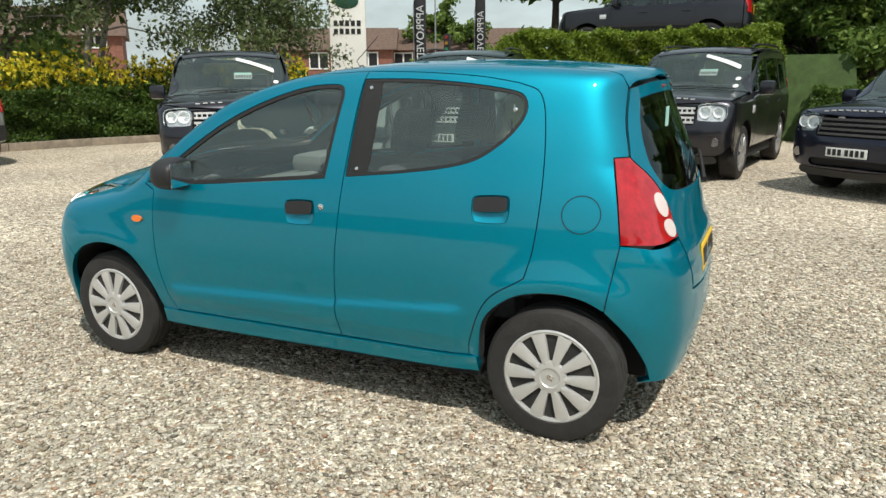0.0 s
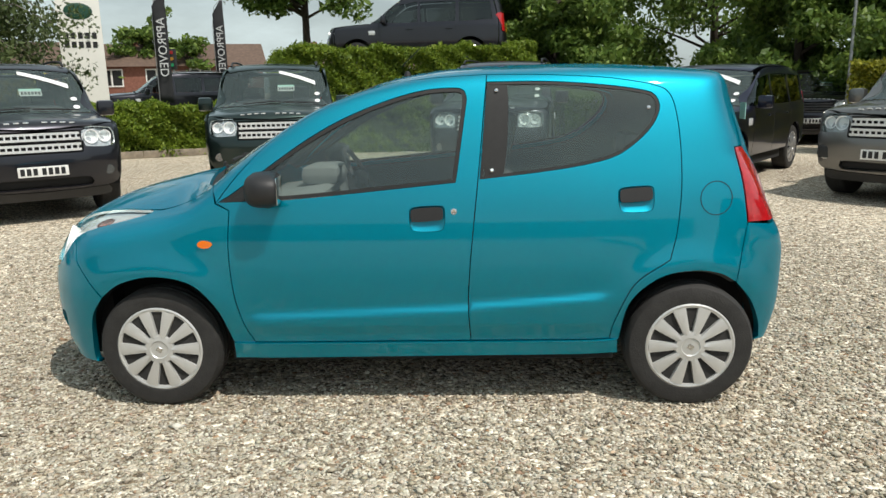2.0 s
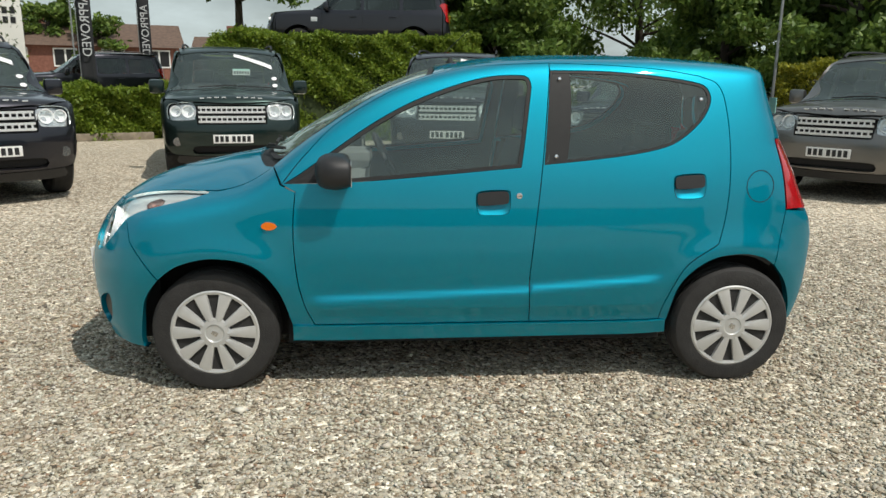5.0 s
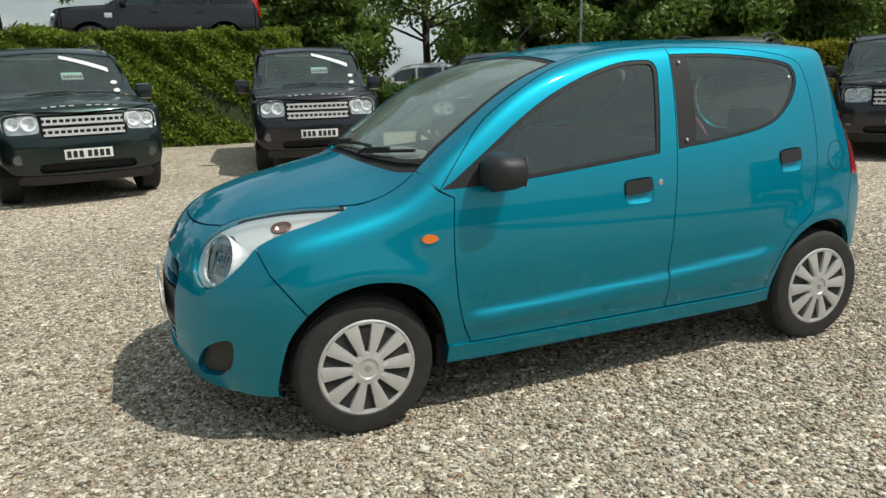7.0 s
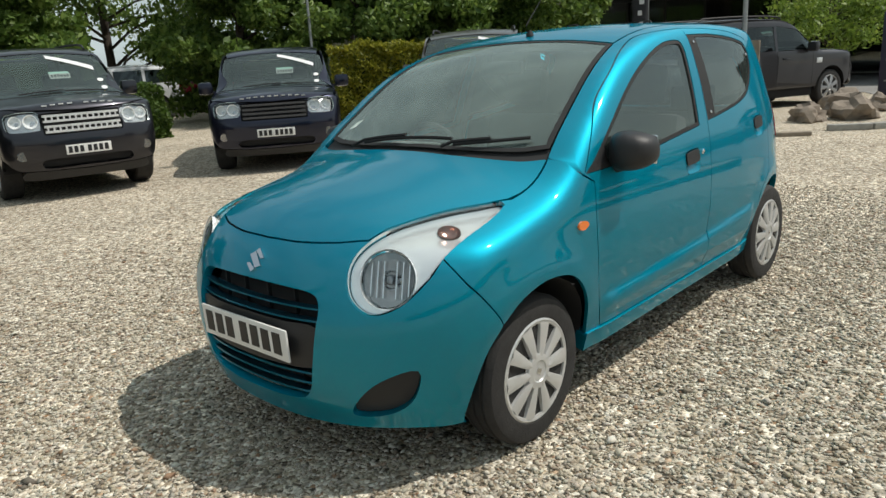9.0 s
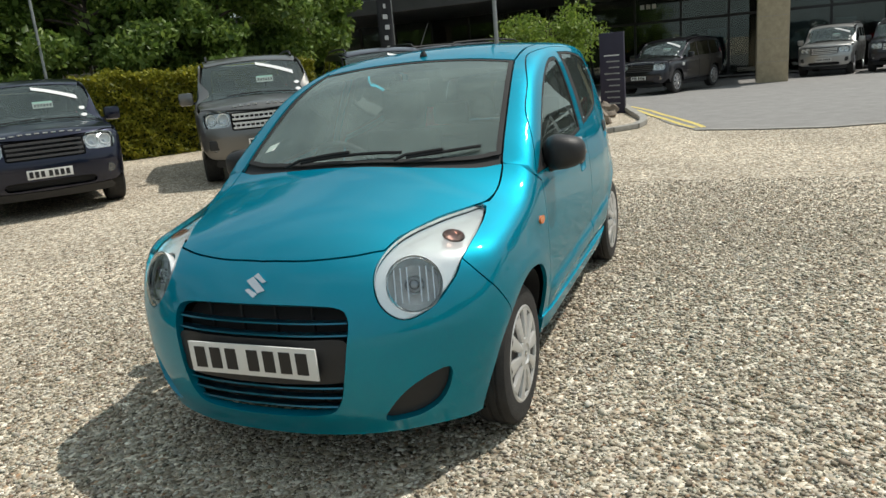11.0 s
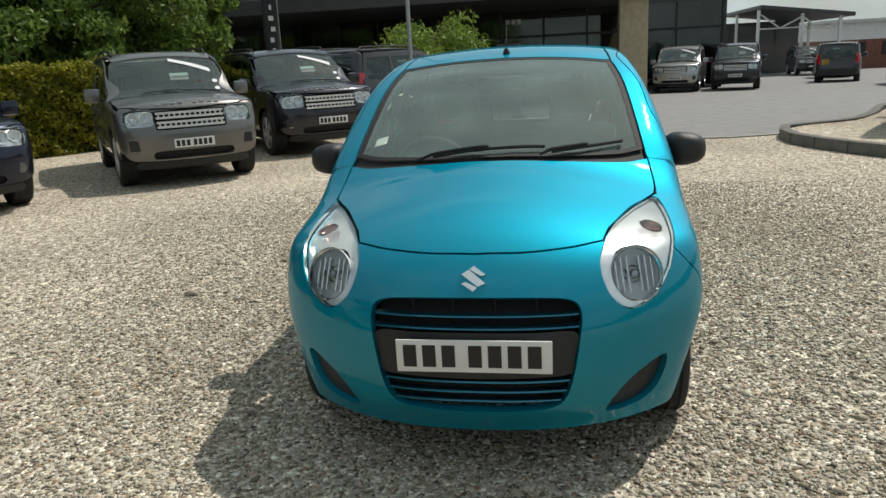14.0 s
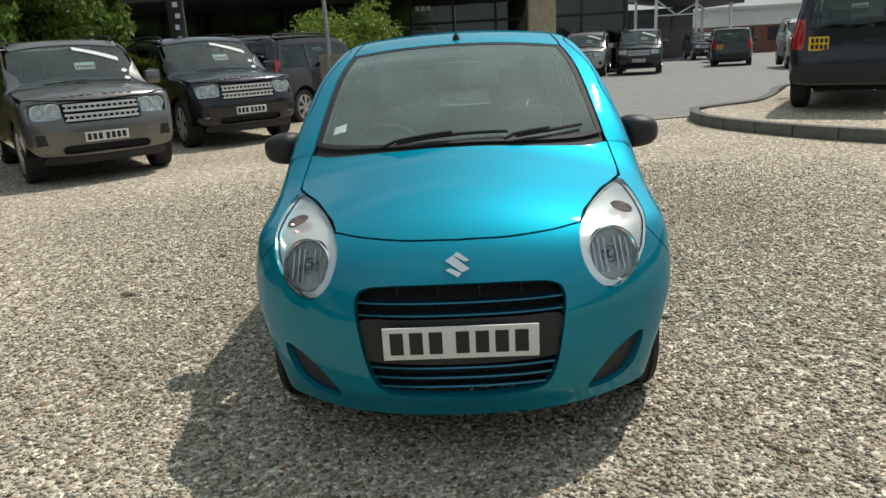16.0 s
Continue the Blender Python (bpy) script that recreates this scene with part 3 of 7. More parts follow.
        # window seals, panes, quarter sail
        fw2, rw2 = rounded(S25.flat(fw), 0.02, True), rounded(S25.flat(rw), 0.02, True)
        ins_f = F.meet(*S25.rays(inset(inset(fw2, 0.008), 0.008)))
        ins_r = F.meet(*S25.rays(inset(inset(rw2, 0.006), 0.006)))
        panel("window_seal", F, S25, [fw, ins_f], SOFT_BLACK, fd, off=-0.003, gap=0, rim=0.01, **kd)
        panel("window_seal", F, S25, [rw, ins_r], SOFT_BLACK, rd, off=-0.003, gap=0, rim=0.01, **kd)
        cut = -0.685
        pane = ins_f[ins_f[:, 0] > cut]
        i = int(np.argmax(np.linalg.norm(np.diff(np.vstack([pane, pane[:1]]), axis=0), axis=1)))
        pane = np.roll(pane, -i - 1, 0)
        sail = ins_f[ins_f[:, 0] <= cut]
        j = int(np.argmax(np.linalg.norm(np.diff(np.vstack([sail, sail[:1]]), axis=0), axis=1)))
        sail = np.roll(sail, -j - 1, 0)
        panel("window_pane", F, S25, [pane], CAR_GLASS, fd, off=-0.008, gap=0, rim=0, label="clear greenish door glass", **kd).visible_shadow = False
        panel("sail_panel", F, S25, [sail], BLACK_TRIM, fd, off=-0.004, gap=0, rim=0.01, **kd)
        panel("window_pane", F, S25, [ins_r], CAR_GLASS, rd, off=-0.006, gap=0, rim=0, label="rear hinged window glass", **kd).visible_shadow = False
        y = -1 if flip else 1
        # dark print along the front edge of the rear pane, with its fixing studs
        band = F.meet(*S25.rays(S25.flat(F.side(rounded([(0.292, 1.035), (0.318, 1.385), (0.392, 1.387), (0.372, 1.045)], 0.02, True)))))
        panel("printed_border", F, S25, [band], SOFT_BLACK, rd, off=-0.0045, gap=0, rim=0, **kd)
        for sx, sz in ((0.345, 1.365), (0.322, 1.055), (0.985, 1.285)):
            q = F.side([(sx, sz)])[0]
            stud = part("window_stud", lathe([(0.008, 0.0), (0.008, 0.006), (0.003, 0.009)], 10), CHROME, rd)
            stud.location = (q[0], y * (q[1] - 0.004), q[2])
            stud.rotation_euler = (0.35 if y > 0 else -0.35 + math.pi, 0, 0)
        # door cards
        panel("door_card", F, S25, [front_door, fw], CABIN_DARK, fd, off=-0.05, gap=0.012, rim=0, step=0.08, **kd)
        panel("door_card", F, S25, [rear_door, rw], CABIN_DARK, rd, off=-0.05, gap=0.012, rim=0, step=0.08, **kd)
        panel("pillar_trim", F, S40, [shell], CABIN_DARK, car, off=-0.035, gap=-0.012, rim=0, step=0.06, **kd)
        # handles: a painted scoop, a black flap over it
        for dx, dz, dd in ((0.048, 0.872, fd), (0.926, 0.940, rd)):
            lip = scoop_at(dx, dz)
            mid = F.side([(dx, dz + 0.004)])[0]
            bm, rows = bmesh.new(), []
            for s_ in (1.0, 0.93, 0.8, 0.6, 0.35):
                rows.append([bm.verts.new(((mid + (p - mid) * s_) - (0, 0.013 * (1 - s_**3), 0)) * (1, y, 1)) for p in lip])
            for p, q in zip(rows, rows[1:]):
                for k in range(len(lip)):
                    bm.faces.new((p[k], p[(k + 1) % len(lip)], q[(k + 1) % len(lip)], q[k]))
            bm.faces.new(rows[-1])
            part("handle_scoop", bm, TEAL, dd, smooth=1.2)
            flap = ring_on(F, "side", [(dx - 0.069, dz - 0.012), (dx - 0.07, dz + 0.012), (dx - 0.056, dz + 0.030), (dx + 0.05, dz + 0.036), (dx + 0.066, dz + 0.018), (dx + 0.065, dz - 0.006), (dx + 0.05, dz - 0.018), (dx - 0.055, dz - 0.024)], 0.012)
            panel("door_handle", F, S25, [flap], BLACK_TRIM, dd, off=0.006, gap=0, rim=0.006, step=0.015, label="black pull handle", **kd)
        q = F.side([(0.160, 0.890)])[0]
        lock = part("door_lock", lathe([(0.013, 0.0), (0.013, 0.004), (0.009, 0.006), (0.003, 0.005)], 18), CHROME, fd)
        lock.location = (q[0], y * q[1], q[2])
        if y < 0:
            lock.rotation_euler = (math.pi, 0, 0)
        # side repeater
        rep = ring_on(F, "side", [(-0.945, 0.762), (-0.925, 0.778), (-0.895, 0.775), (-0.878, 0.760), (-0.90, 0.746), (-0.93, 0.747)], 0.008)
        panel("side_repeater", F, S25, [rep], AMBER, car, off=0.009, gap=0, rim=0.009, step=0.01, label="amber side indicator", **kd)
        # head lamp: lens, bowl, reflectors
        lamp = outline(F, [("front", lamp_in), ("front", lamp_out)], 0.014)
        hl = panel("head_lamp", F, NOSE, [lamp], LENS, car, off=0.001, gap=0.003, rim=0.012, step=0.02, label="clear headlamp with chrome reflector", **kd)
        hl.visible_shadow = False
        q, n = F.front([(0.548, 0.697), (0.616, 0.828)]), None
        wells, rings = [], []
        for p, rad, aim in zip(q, (0.092, 0.036), (0.75, 1.0)):
            n = F.normal(p[None])[0]
            ax = Vector(n * aim + np.array([aim - 1, 0, 0])).normalized()
            turn = ax.to_track_quat("Z", "Y").to_matrix()
            ring = np.array([p + np.array(turn @ Vector((rad * math.cos(a), rad * math.sin(a), 0))) for a in np.linspace(0, 2 * math.pi, 28, endpoint=False)])
            rings.append(F.meet(*NOSE.rays(NOSE.flat(ring))))
            wells.append((p, turn.to_4x4(), rad))
        panel("lamp_housing", F, NOSE, [lamp, *rings], HOUSING, hl, off=-0.020, gap=0.003, rim=0.012, step=0.018, **kd)
        panel("lamp_back", F, NOSE, [lamp], INNER, hl, off=-0.10, gap=-0.01, rim=0, step=0.04, **kd)
        for (p, turn, rad), nm, mat_ in zip(wells, ("main_reflector", "indicator_reflector"), (REFLECTOR, SMOKED)):
            m = Matrix.Translation(p) @ turn
            if y < 0:
                m = Matrix.Diagonal((1, -1, 1, 1)) @ m
            bm = lathe([(rad * 1.06, -0.014), (rad * 1.03, -0.014 - 0.17 * rad), (rad * 0.94, -0.014 - 0.37 * rad), (rad * 0.74, -0.014 - 0.56 * rad), (rad * 0.45, -0.014 - 0.69 * rad), (rad * 0.2, -0.014 - 0.74 * rad)], 30, "z", (-1,))
            bmesh.ops.transform(bm, matrix=m, verts=bm.verts)
            part(nm, bm, mat_, hl, smooth=0)
            if rad > 0.05:
                bm = lathe([(0.001, -0.030), (0.012, -0.032), (0.017, -0.040), (0.017, -0.080)], 16, "z", (0,))
                bmesh.ops.transform(bm, matrix=m, verts=bm.verts)
                part("bulb_shield", bm, GUNMETAL, hl)
                bm = lathe([(0.034, -0.052), (0.030, -0.046), (0.026, -0.052)], 24, "z", ())
                bmesh.ops.transform(bm, matrix=m, verts=bm.verts)
                part("inner_ring", bm, CHROME, hl)
                for rib in range(-3, 4):
                    if rib:
                        bm = box(bmesh.new(), rib * 0.022 - 0.0022, rib * 0.022 + 0.0022, -0.06, 0.06, -0.060, -0.036)
                        bmesh.ops.transform(bm, matrix=m, verts=bm.verts)
                        part("reflector_rib", bm, CHROME, hl)
                bm = lathe([(rad * 1.03, -0.022), (rad * 1.0, -0.018), (rad * 0.96, -0.022), (rad * 0.95, -0.03)], 36, "z", ())
                bmesh.ops.transform(bm, matrix=m, verts=bm.verts)
                part("reflector_ring", bm, CHROME, hl)
        # fog recess
        fog = ring_on(F, "front", [(0.645, 0.405), (0.62, 0.315), (0.545, 0.262), (0.44, 0.252), (0.475, 0.315), (0.55, 0.375)], 0.015)
        fr = panel("fog_recess", F, NOSE, [fog], BLACK_TRIM, car, off=-0.022, gap=0.0, rim=0, step=0.03, label="black fog lamp blank", **kd)
        # tail lamp
        tl = outline(F, [("side", tail_front), ("back", [(0.648, 0.808), (0.56, 0.812), (0.475, 0.818)]), ("back", [(0.475, 0.818), (0.478, 0.93), (0.515, 1.04), (0.575, 1.125)])], 0.015)
        lampo = panel("tail_lamp", F, BACK, [tl], RED_LENS, car, off=0.004, gap=0.003, rim=0.02, step=0.02, label="red tail lamp with two white lenses", **kd)
        for cy, cz, ry, rz in ((0.525, 0.945, 0.036, 0.046), (0.520, 0.857, 0.040, 0.034)):
            spot = ring_on(F, "back", [(cy + ry * math.cos(a) * (1 if rz > ry else 1), cz + rz * math.sin(a)) for a in np.linspace(0, 2 * math.pi, 12, endpoint=False)], 0.012)
            panel("white_lens", F, BACK, [spot], WHITE_LENS, lampo, off=0.0065, gap=0, rim=0.004, step=0.015, **kd)
        # mirror
        mir = part("door_mirror", bmesh.new(), BLACK_TRIM, fd, "black plastic door mirror")
        bm = bmesh.new()
        bmesh.ops.create_uvsphere(bm, u_segments=24, v_segments=14, radius=1)
        for v in bm.verts:
            c = v.co
            for k in range(3):
                c[k] = math.copysign(abs(c[k]) ** 0.72, c[k])
            c.x, c.y, c.z = c.x * 0.082, c.y * 0.092, c.z * 0.073
            c.z *= 1 - 0.16 * (c.y / 0.092)
            c.x += 0.02 * (c.y / 0.092) ** 2
            if c.x > 0.06:
                c.x = 0.06
        for f_ in bm.faces:
            f_.smooth = True
        if y < 0:
            bmesh.ops.transform(bm, matrix=Matrix.Diagonal((1, -1, 1, 1)), verts=bm.verts)
        bmesh.ops.recalc_face_normals(bm, faces=bm.faces)
        bm.to_mesh(mir.data)
        bm.free()
        mir.location = (-0.625, y * 0.845, 0.998)
        mir.rotation_euler = (0, 0, -y * 0.12)
        arm = tube(bmesh.new(), [(0.0, -y * 0.14, -0.065), (0.0, -y * 0.09, -0.062), (0.01, -y * 0.03, -0.045)], 0.034, 10, 0.03)
        part("mirror_arm", arm, BLACK_TRIM, mir)
        part("mirror_glass", box(bmesh.new(), 0.0595, 0.0625, -0.075, 0.075, -0.055, 0.055, 0.001), CHROME, mir, "silvered mirror glass")
    # fuel flap on the left flank
    flap = ring_on(F, "side", [(1.270 + 0.072 * math.cos(a), 0.922 + 0.072 * math.sin(a)) for a in np.linspace(0, 2 * math.pi, 16, endpoint=False)], 0.015)
    inner = ring_on(F, "side", [(1.270 + 0.0685 * math.cos(a), 0.922 + 0.0685 * math.sin(a)) for a in np.linspace(0, 2 * math.pi, 16, endpoint=False)], 0.015)
    panel("fuel_flap_gap", F, S25, [flap, inner], INNER, car, off=0.0009, gap=0, rim=0, step=0.02, flip=True)
    # bonnet
    half = np.vstack([F.over(rounded(p, 0.02)) for p in ([(-1.042, 0.0), (-1.025, 0.25), (-0.965, 0.52), (-0.912, 0.640)], [(-0.912, 0.648), (-1.0, 0.658), (-1.08, 0.659), (-1.155, 0.648)])] + [F.front(rounded([(0.618, 0.8890), (0.60, 0.886), (0.54, 0.873), (0.452, 0.828)], 0.02)), F.over(rounded([(-1.625, 0.43), (-1.675, 0.32), (-1.71, 0.17), (-1.72, 0.0)], 0.02))])
    bonnet_loop = both(half)
    panel("bonnet", F, Above(28), [bonnet_loop], TEAL, car)
    # unseen sheet added to stop sun leaking through the bonnet gaps
    panel("bonnet_liner", F, Above(28), [bonnet_loop], INNER, car, step=0.08, off=-0.03, gap=-0.035, rim=0)
    # front bumper with grille and fog openings
    half = np.vstack([F.over(rounded([(-1.722, 0.0), (-1.712, 0.17), (-1.677, 0.32), (-1.627, 0.43)], 0.02)), F.front(rounded(lamp_in[2:] + lamp_out[1:2], 0.02)), F.side(rounded(seam_f[::-1], 0.02)), F.side(rounded(arch_n, 0.02)), F.front(rounded([(0.70, 0.19), (0.6, 0.20), (0.4, 0.195), (0.0, 0.19)], 0.02))])
    opening = both(F.front(rounded([(0.0, 0.652), (0.2, 0.650), (0.318, 0.640), (0.352, 0.605), (0.350, 0.53), (0.328, 0.40), (0.300, 0.325), (0.25, 0.293), (0.12, 0.282), (0.0, 0.28)], 0.018)))
    fogs = [ring_on(F, "front", [(0.645, 0.405), (0.62, 0.315), (0.545, 0.262), (0.44, 0.252), (0.475, 0.315), (0.55, 0.375)], 0.015)]
    fogs.append(fogs[0] * (1, -1, 1))
    panel("front_bumper", F, NOSE, [both(half), opening, *fogs], TEAL, car, rim=0.03)
    grille = panel("grille", F, NOSE, [opening], INNER, car, off=-0.07, gap=-0.01, rim=0, step=0.05, label="black front grille with teal slats")
    band = both(F.front(rounded([(0.0, 0.545), (0.2, 0.543), (0.344, 0.535), (0.333, 0.44), (0.325, 0.398), (0.15, 0.39), (0.0, 0.388)], 0.02)))
    panel("grille_band", F, NOSE, [band], BLACK_TRIM, grille, off=-0.014, gap=0, rim=0.03)
    for z, hw in ((0.592, 0.345), (0.553, 0.347), (0.378, 0.315), (0.345, 0.305), (0.313, 0.285)):
        bm = bmesh.new()
        q = F.front([(yy, z) for yy in np.linspace(-hw, hw, 21)])
        rows = [[bm.verts.new((p[0] + dx, p[1], p[2] + dz)) for dx, dz in ((0.016, 0.002), (0.014, -0.003), (0.045, -0.006), (0.05, 0.001))] for p in q]
        for a, b in zip(rows, rows[1:]):
            for k in range(4):
                bm.faces.new((a[k], a[(k + 1) % 4], b[(k + 1) % 4], b[k]))
        part("slat", bm, SLAT_BLUE, grille)
    for yy in (-0.21, -0.07, 0.07, 0.21):
        q = F.front([(yy, 0.60)])[0]
        part("rib", box(bmesh.new(), q[0] + 0.045, q[0] + 0.06, yy - 0.003, yy + 0.003, 0.30, 0.645), INNER, grille)
    q = F.front([(0.0, 0.47)])[0]
    plate_with_bars("number_plate", car, pose(q[0] + 0.002, 0, 0.470, 0, -2, 0), PLATE_WHITE)
    q, n = F.front([(0.0, 0.708)])[0], F.normal(F.front([(0.0, 0.708)]))[0]
    badge = thing("front_emblem", "", "")
    badge.parent = car
    badge.matrix_local = Matrix.Translation(q) @ Vector(n).to_track_quat("X", "Z").to_matrix().to_4x4()
    for ring in (((0.0, 0.045), (0.044, 0.014), (0.027, 0.009), (-0.016, 0.033)), ((-0.017, 0.032), (0.044, -0.017), (0.016, -0.028), (-0.044, 0.015)), ((-0.044, -0.018), (-0.027, -0.012), (0.015, -0.031), (0.0, -0.045))):
        bm = bmesh.new()
        a = [bm.verts.new((-0.002, p, r)) for p, r in ring]
        b = [bm.verts.new((0.006, p * 0.93, r)) for p, r in ring]
        bm.faces.new(a)
        bm.faces.new(b)
        for k in range(4):
            bm.faces.new((a[k], a[(k + 1) % 4], b[(k + 1) % 4], b[k]))
        part("emblem_bar", bm, CHROME, badge)
    # screen, cowl, roof
    half = np.vstack([F.over(rounded([(-1.005, 0.0), (-0.985, 0.25), (-0.925, 0.50), (-0.868, 0.632)], 0.03)), F.over(rounded([(-0.868, 0.632), (-0.5, 0.578), (-0.215, 0.527)], 0.03)), F.over(rounded([(-0.215, 0.527), (-0.190, 0.3), (-0.182, 0.0)], 0.03))])
    screen = both(half)
    glass = panel("windscreen", F, UP, [screen], SCREEN_GLASS, car, off=-0.004, rim=0, label="laminated windscreen with a black printed edge")
    glass.visible_shadow = False
    inner_screen = F.meet(*UP.rays(inset(inset(rounded(UP.flat(screen), 0.03, True), 0.011), 0.011)))
    panel("screen_border", F, UP, [screen, inner_screen], SOFT_BLACK, glass, off=-0.0015, gap=0, rim=0.004)
    half = np.vstack([F.over(rounded([(-1.07, 0.0), (-1.05, 0.25), (-0.98, 0.52), (-0.908, 0.640)], 0.03)), F.over(rounded([(-0.862, 0.636), (-0.915, 0.50), (-0.97, 0.25), (-0.99, 0.0)], 0.03))])
    cowl = panel("scuttle", F, UP, [both(half)], SOFT_BLACK, car, off=-0.014, gap=0, rim=0.02)
    for py, reach, ang in ((0.34, 0.56, 5), (-0.20, 0.37, 21)):
        w = thing("wiper", "", "")
        w.parent = car
        base = F.over([(-1.0, py)])[0] + (0, 0, 0.012)
        pts = F.over([(-1.0 + t * reach * math.sin(radians(ang)), py - t * reach * math.cos(radians(ang))) for t in np.linspace(0, 1, 8)]) + (0, 0, 0.016)
        part("wiper_arm", tube(bmesh.new(), [tuple(base), *[tuple(p + (0, 0, 0.012)) for p in pts[1:5]]], 0.007, 6), SOFT_BLACK, w)
        part("wiper_blade", tube(bmesh.new(), [tuple(p) for p in pts[1:]], 0.0075, 6), SOFT_BLACK, w)
    half = np.vstack([F.over(rounded([(-0.175, 0.0), (-0.183, 0.3), (-0.205, 0.522)], 0.03)), F.over(rounded([(-0.200, 0.528), (0.0, 0.516), (0.1, 0.512), (0.6, 0.504), (1.1, 0.482), (1.375, 0.450)], 0.03)), F.over(rounded([(1.375, 0.45), (1.425, 0.25), (1.44, 0.0)], 0.03))])
    panel("roof", F, Above(0), [both(half)], TEAL, car, step=0.05)
    panel("headlining", F, Above(0), [both(half)], HEADLINING, car, step=0.1, off=-0.04, gap=-0.03, rim=0)
    q = F.over([(-0.145 + 0.06, 0.0)])[0]
    aerial = part("aerial", tube(bmesh.new(), [tuple(q), (q[0] - 0.03, 0, q[2] + 0.05), (q[0] + 0.10, 0, q[2] + 0.17)], 0.0035, 6, 0.0015), SOFT_BLACK, car)
    part("aerial_foot", lathe([(0.020, 0.0), (0.017, 0.012), (0.008, 0.028)], 12, "z"), SOFT_BLACK, aerial).location = tuple(q)
    # tail gate and rear bumper
    half = np.vstack([F.back(rounded([(0.0, 1.392), (0.25, 1.386), (0.44, 1.362)], 0.03)), F.back(rounded([(0.448, 1.355), (0.522, 1.24), (0.568, 1.13)], 0.02)), F.back(rounded([(0.568, 1.12), (0.508, 1.04), (0.471, 0.93), (0.468, 0.82)], 0.02)), F.back(rounded([(0.468, 0.81), (0.44, 0.68), (0.40, 0.60)], 0.02)), F.back(rounded([(0.40, 0.60), (0.2, 0.585), (0.0, 0.585)], 0.03))])
    wh = both(np.vstack([F.back(rounded([(0.0, 1.345), (0.25, 1.338), (0.40, 1.322)], 0.03)), F.back(rounded([(0.40, 1.322), (0.47, 1.2), (0.485, 1.10), (0.455, 1.02), (0.36, 0.985), (0.0, 0.975)], 0.03))]))
    gate = panel("tail_gate", F, BACK, [both(half), wh], TEAL, car)
    panel("gate_trim", F, BACK, [both(half), wh], CABIN_DARK, gate, off=-0.007, gap=0, rim=0)
    panel("rear_window", F, BACK, [wh], DARK_GLASS, gate, off=-0.005, rim=0, label="dark rear window").visible_shadow = False
    half = np.vstack([F.back(rounded([(0.0, 0.578), (0.2, 0.578), (0.41, 0.594)], 0.03)), F.back(rounded([(0.41, 0.594), (0.448, 0.68), (0.474, 0.806)], 0.02)), F.back(rounded([(0.48, 0.806), (0.56, 0.802), (0.648, 0.798)], 0.02)), F.side(rounded(seam_r, 0.02)), F.side(rounded(arch_b, 0.02)), F.back(rounded([(0.62, 0.25), (0.4, 0.245), (0.0, 0.245)], 0.03))])
    panel("rear_bumper", F, BACK, [both(half)], TEAL, car, rim=0.03)
    q = F.back([(0.0, 0.70)])[0]
    plate_with_bars("rear_plate", car, pose(q[0] - 0.001, 0, 0.68, 0, 6, 180), PLATE_YELLOW, w=0.44, label="yellow number plate with dark bars")
    part("brake_light", box(bmesh.new(), 1.435, 1.452, -0.13, 0.13, 1.352, 1.372, 0.004), RED_LENS, car, "red high brake light")
    part("rear_wiper", tube(bmesh.new(), [(1.63, 0.0, 0.985), (1.61, 0.12, 1.02), (1.575, 0.30, 1.075)], 0.010, 6, 0.006), SOFT_BLACK, car)
    part("window_sticker", box(bmesh.new(), 1.50, 1.503, -0.35, -0.28, 1.22, 1.29, 0, None), PALE_GREEN, car)
    # underside and wheel boxes
    part("engine_tray", box(bmesh.new(), -1.45, -0.86, -0.50, 0.50, 0.17, 0.62), INNER, car, smooth=0)
    part("splash_shield", box(bmesh.new(), -1.60, -1.44, -0.61, 0.61, 0.21, 0.60), INNER, car, smooth=0)
    part("floor_pan", box(bmesh.new(), -0.86, 0.86, -0.70, 0.70, 0.20, 0.34), INNER, car, smooth=0)
    part("boot_floor", box(bmesh.new(), 0.86, 1.50, -0.48, 0.48, 0.22, 0.66), INNER, car, smooth=0)
    for cx in (-1.172, 1.182):
        for y in (-1, 1):
            bm = bmesh.new()
            prev = None
            for a in np.linspace(math.pi * 1.04, -math.pi * 0.04, 19):
                x, z = cx + 0.345 * math.cos(a), 0.275 + 0.345 * math.sin(a)
                row = (bm.verts.new((x, y * (float(F.side([(x, max(z, 0.3))])[0][1]) - 0.03), z)), bm.verts.new((x, y * 0.46, z)))
                if prev:
                    bm.faces.new((prev[0], prev[1], row[1], row[0]))
                prev = row
            part("wheel_arch_liner", bm, INNER, car)
    for cx in (-1.172, 1.182):
        for y in (-1, 1):
            wheel(car, (cx, y * 0.69, 0.276), y)
    # cabin
    bm = box(bmesh.new(), -0.95, -0.52, -0.66, 0.66, 0.55, 0.90, 0.05)
    for v in bm.verts:
        if v.co.z > 0.7:
            v.co.z += 0.03 * math.cos(v.co.y * 3) - 0.25 * max(0, -0.72 - v.co.x)
    dash = part("dashboard", bm, CABIN, car, "grey plastic dashboard")
    part("instrument_hood", box(bmesh.new(), -0.72, -0.50, 0.20, 0.54, 0.88, 0.985, 0.045), CABIN, dash)
    part("parcel_shelf", box(bmesh.new(), 1.0, 1.45, -0.52, 0.52, 0.90, 0.93, 0.01), CABIN_DARK, car)
    bm = bmesh.new()
    ring = [(0.0, 0.185 * math.cos(a), 0.185 * math.sin(a)) for a in np.linspace(0, 2 * math.pi, 29)]
    tube(bm, ring, 0.015, 8)
    box(bm, -0.012, 0.012, -0.17, 0.17, -0.03, 0.03, 0.01)
    box(bm, -0.02, 0.012, -0.07, 0.07, -0.06, 0.05, 0.015)
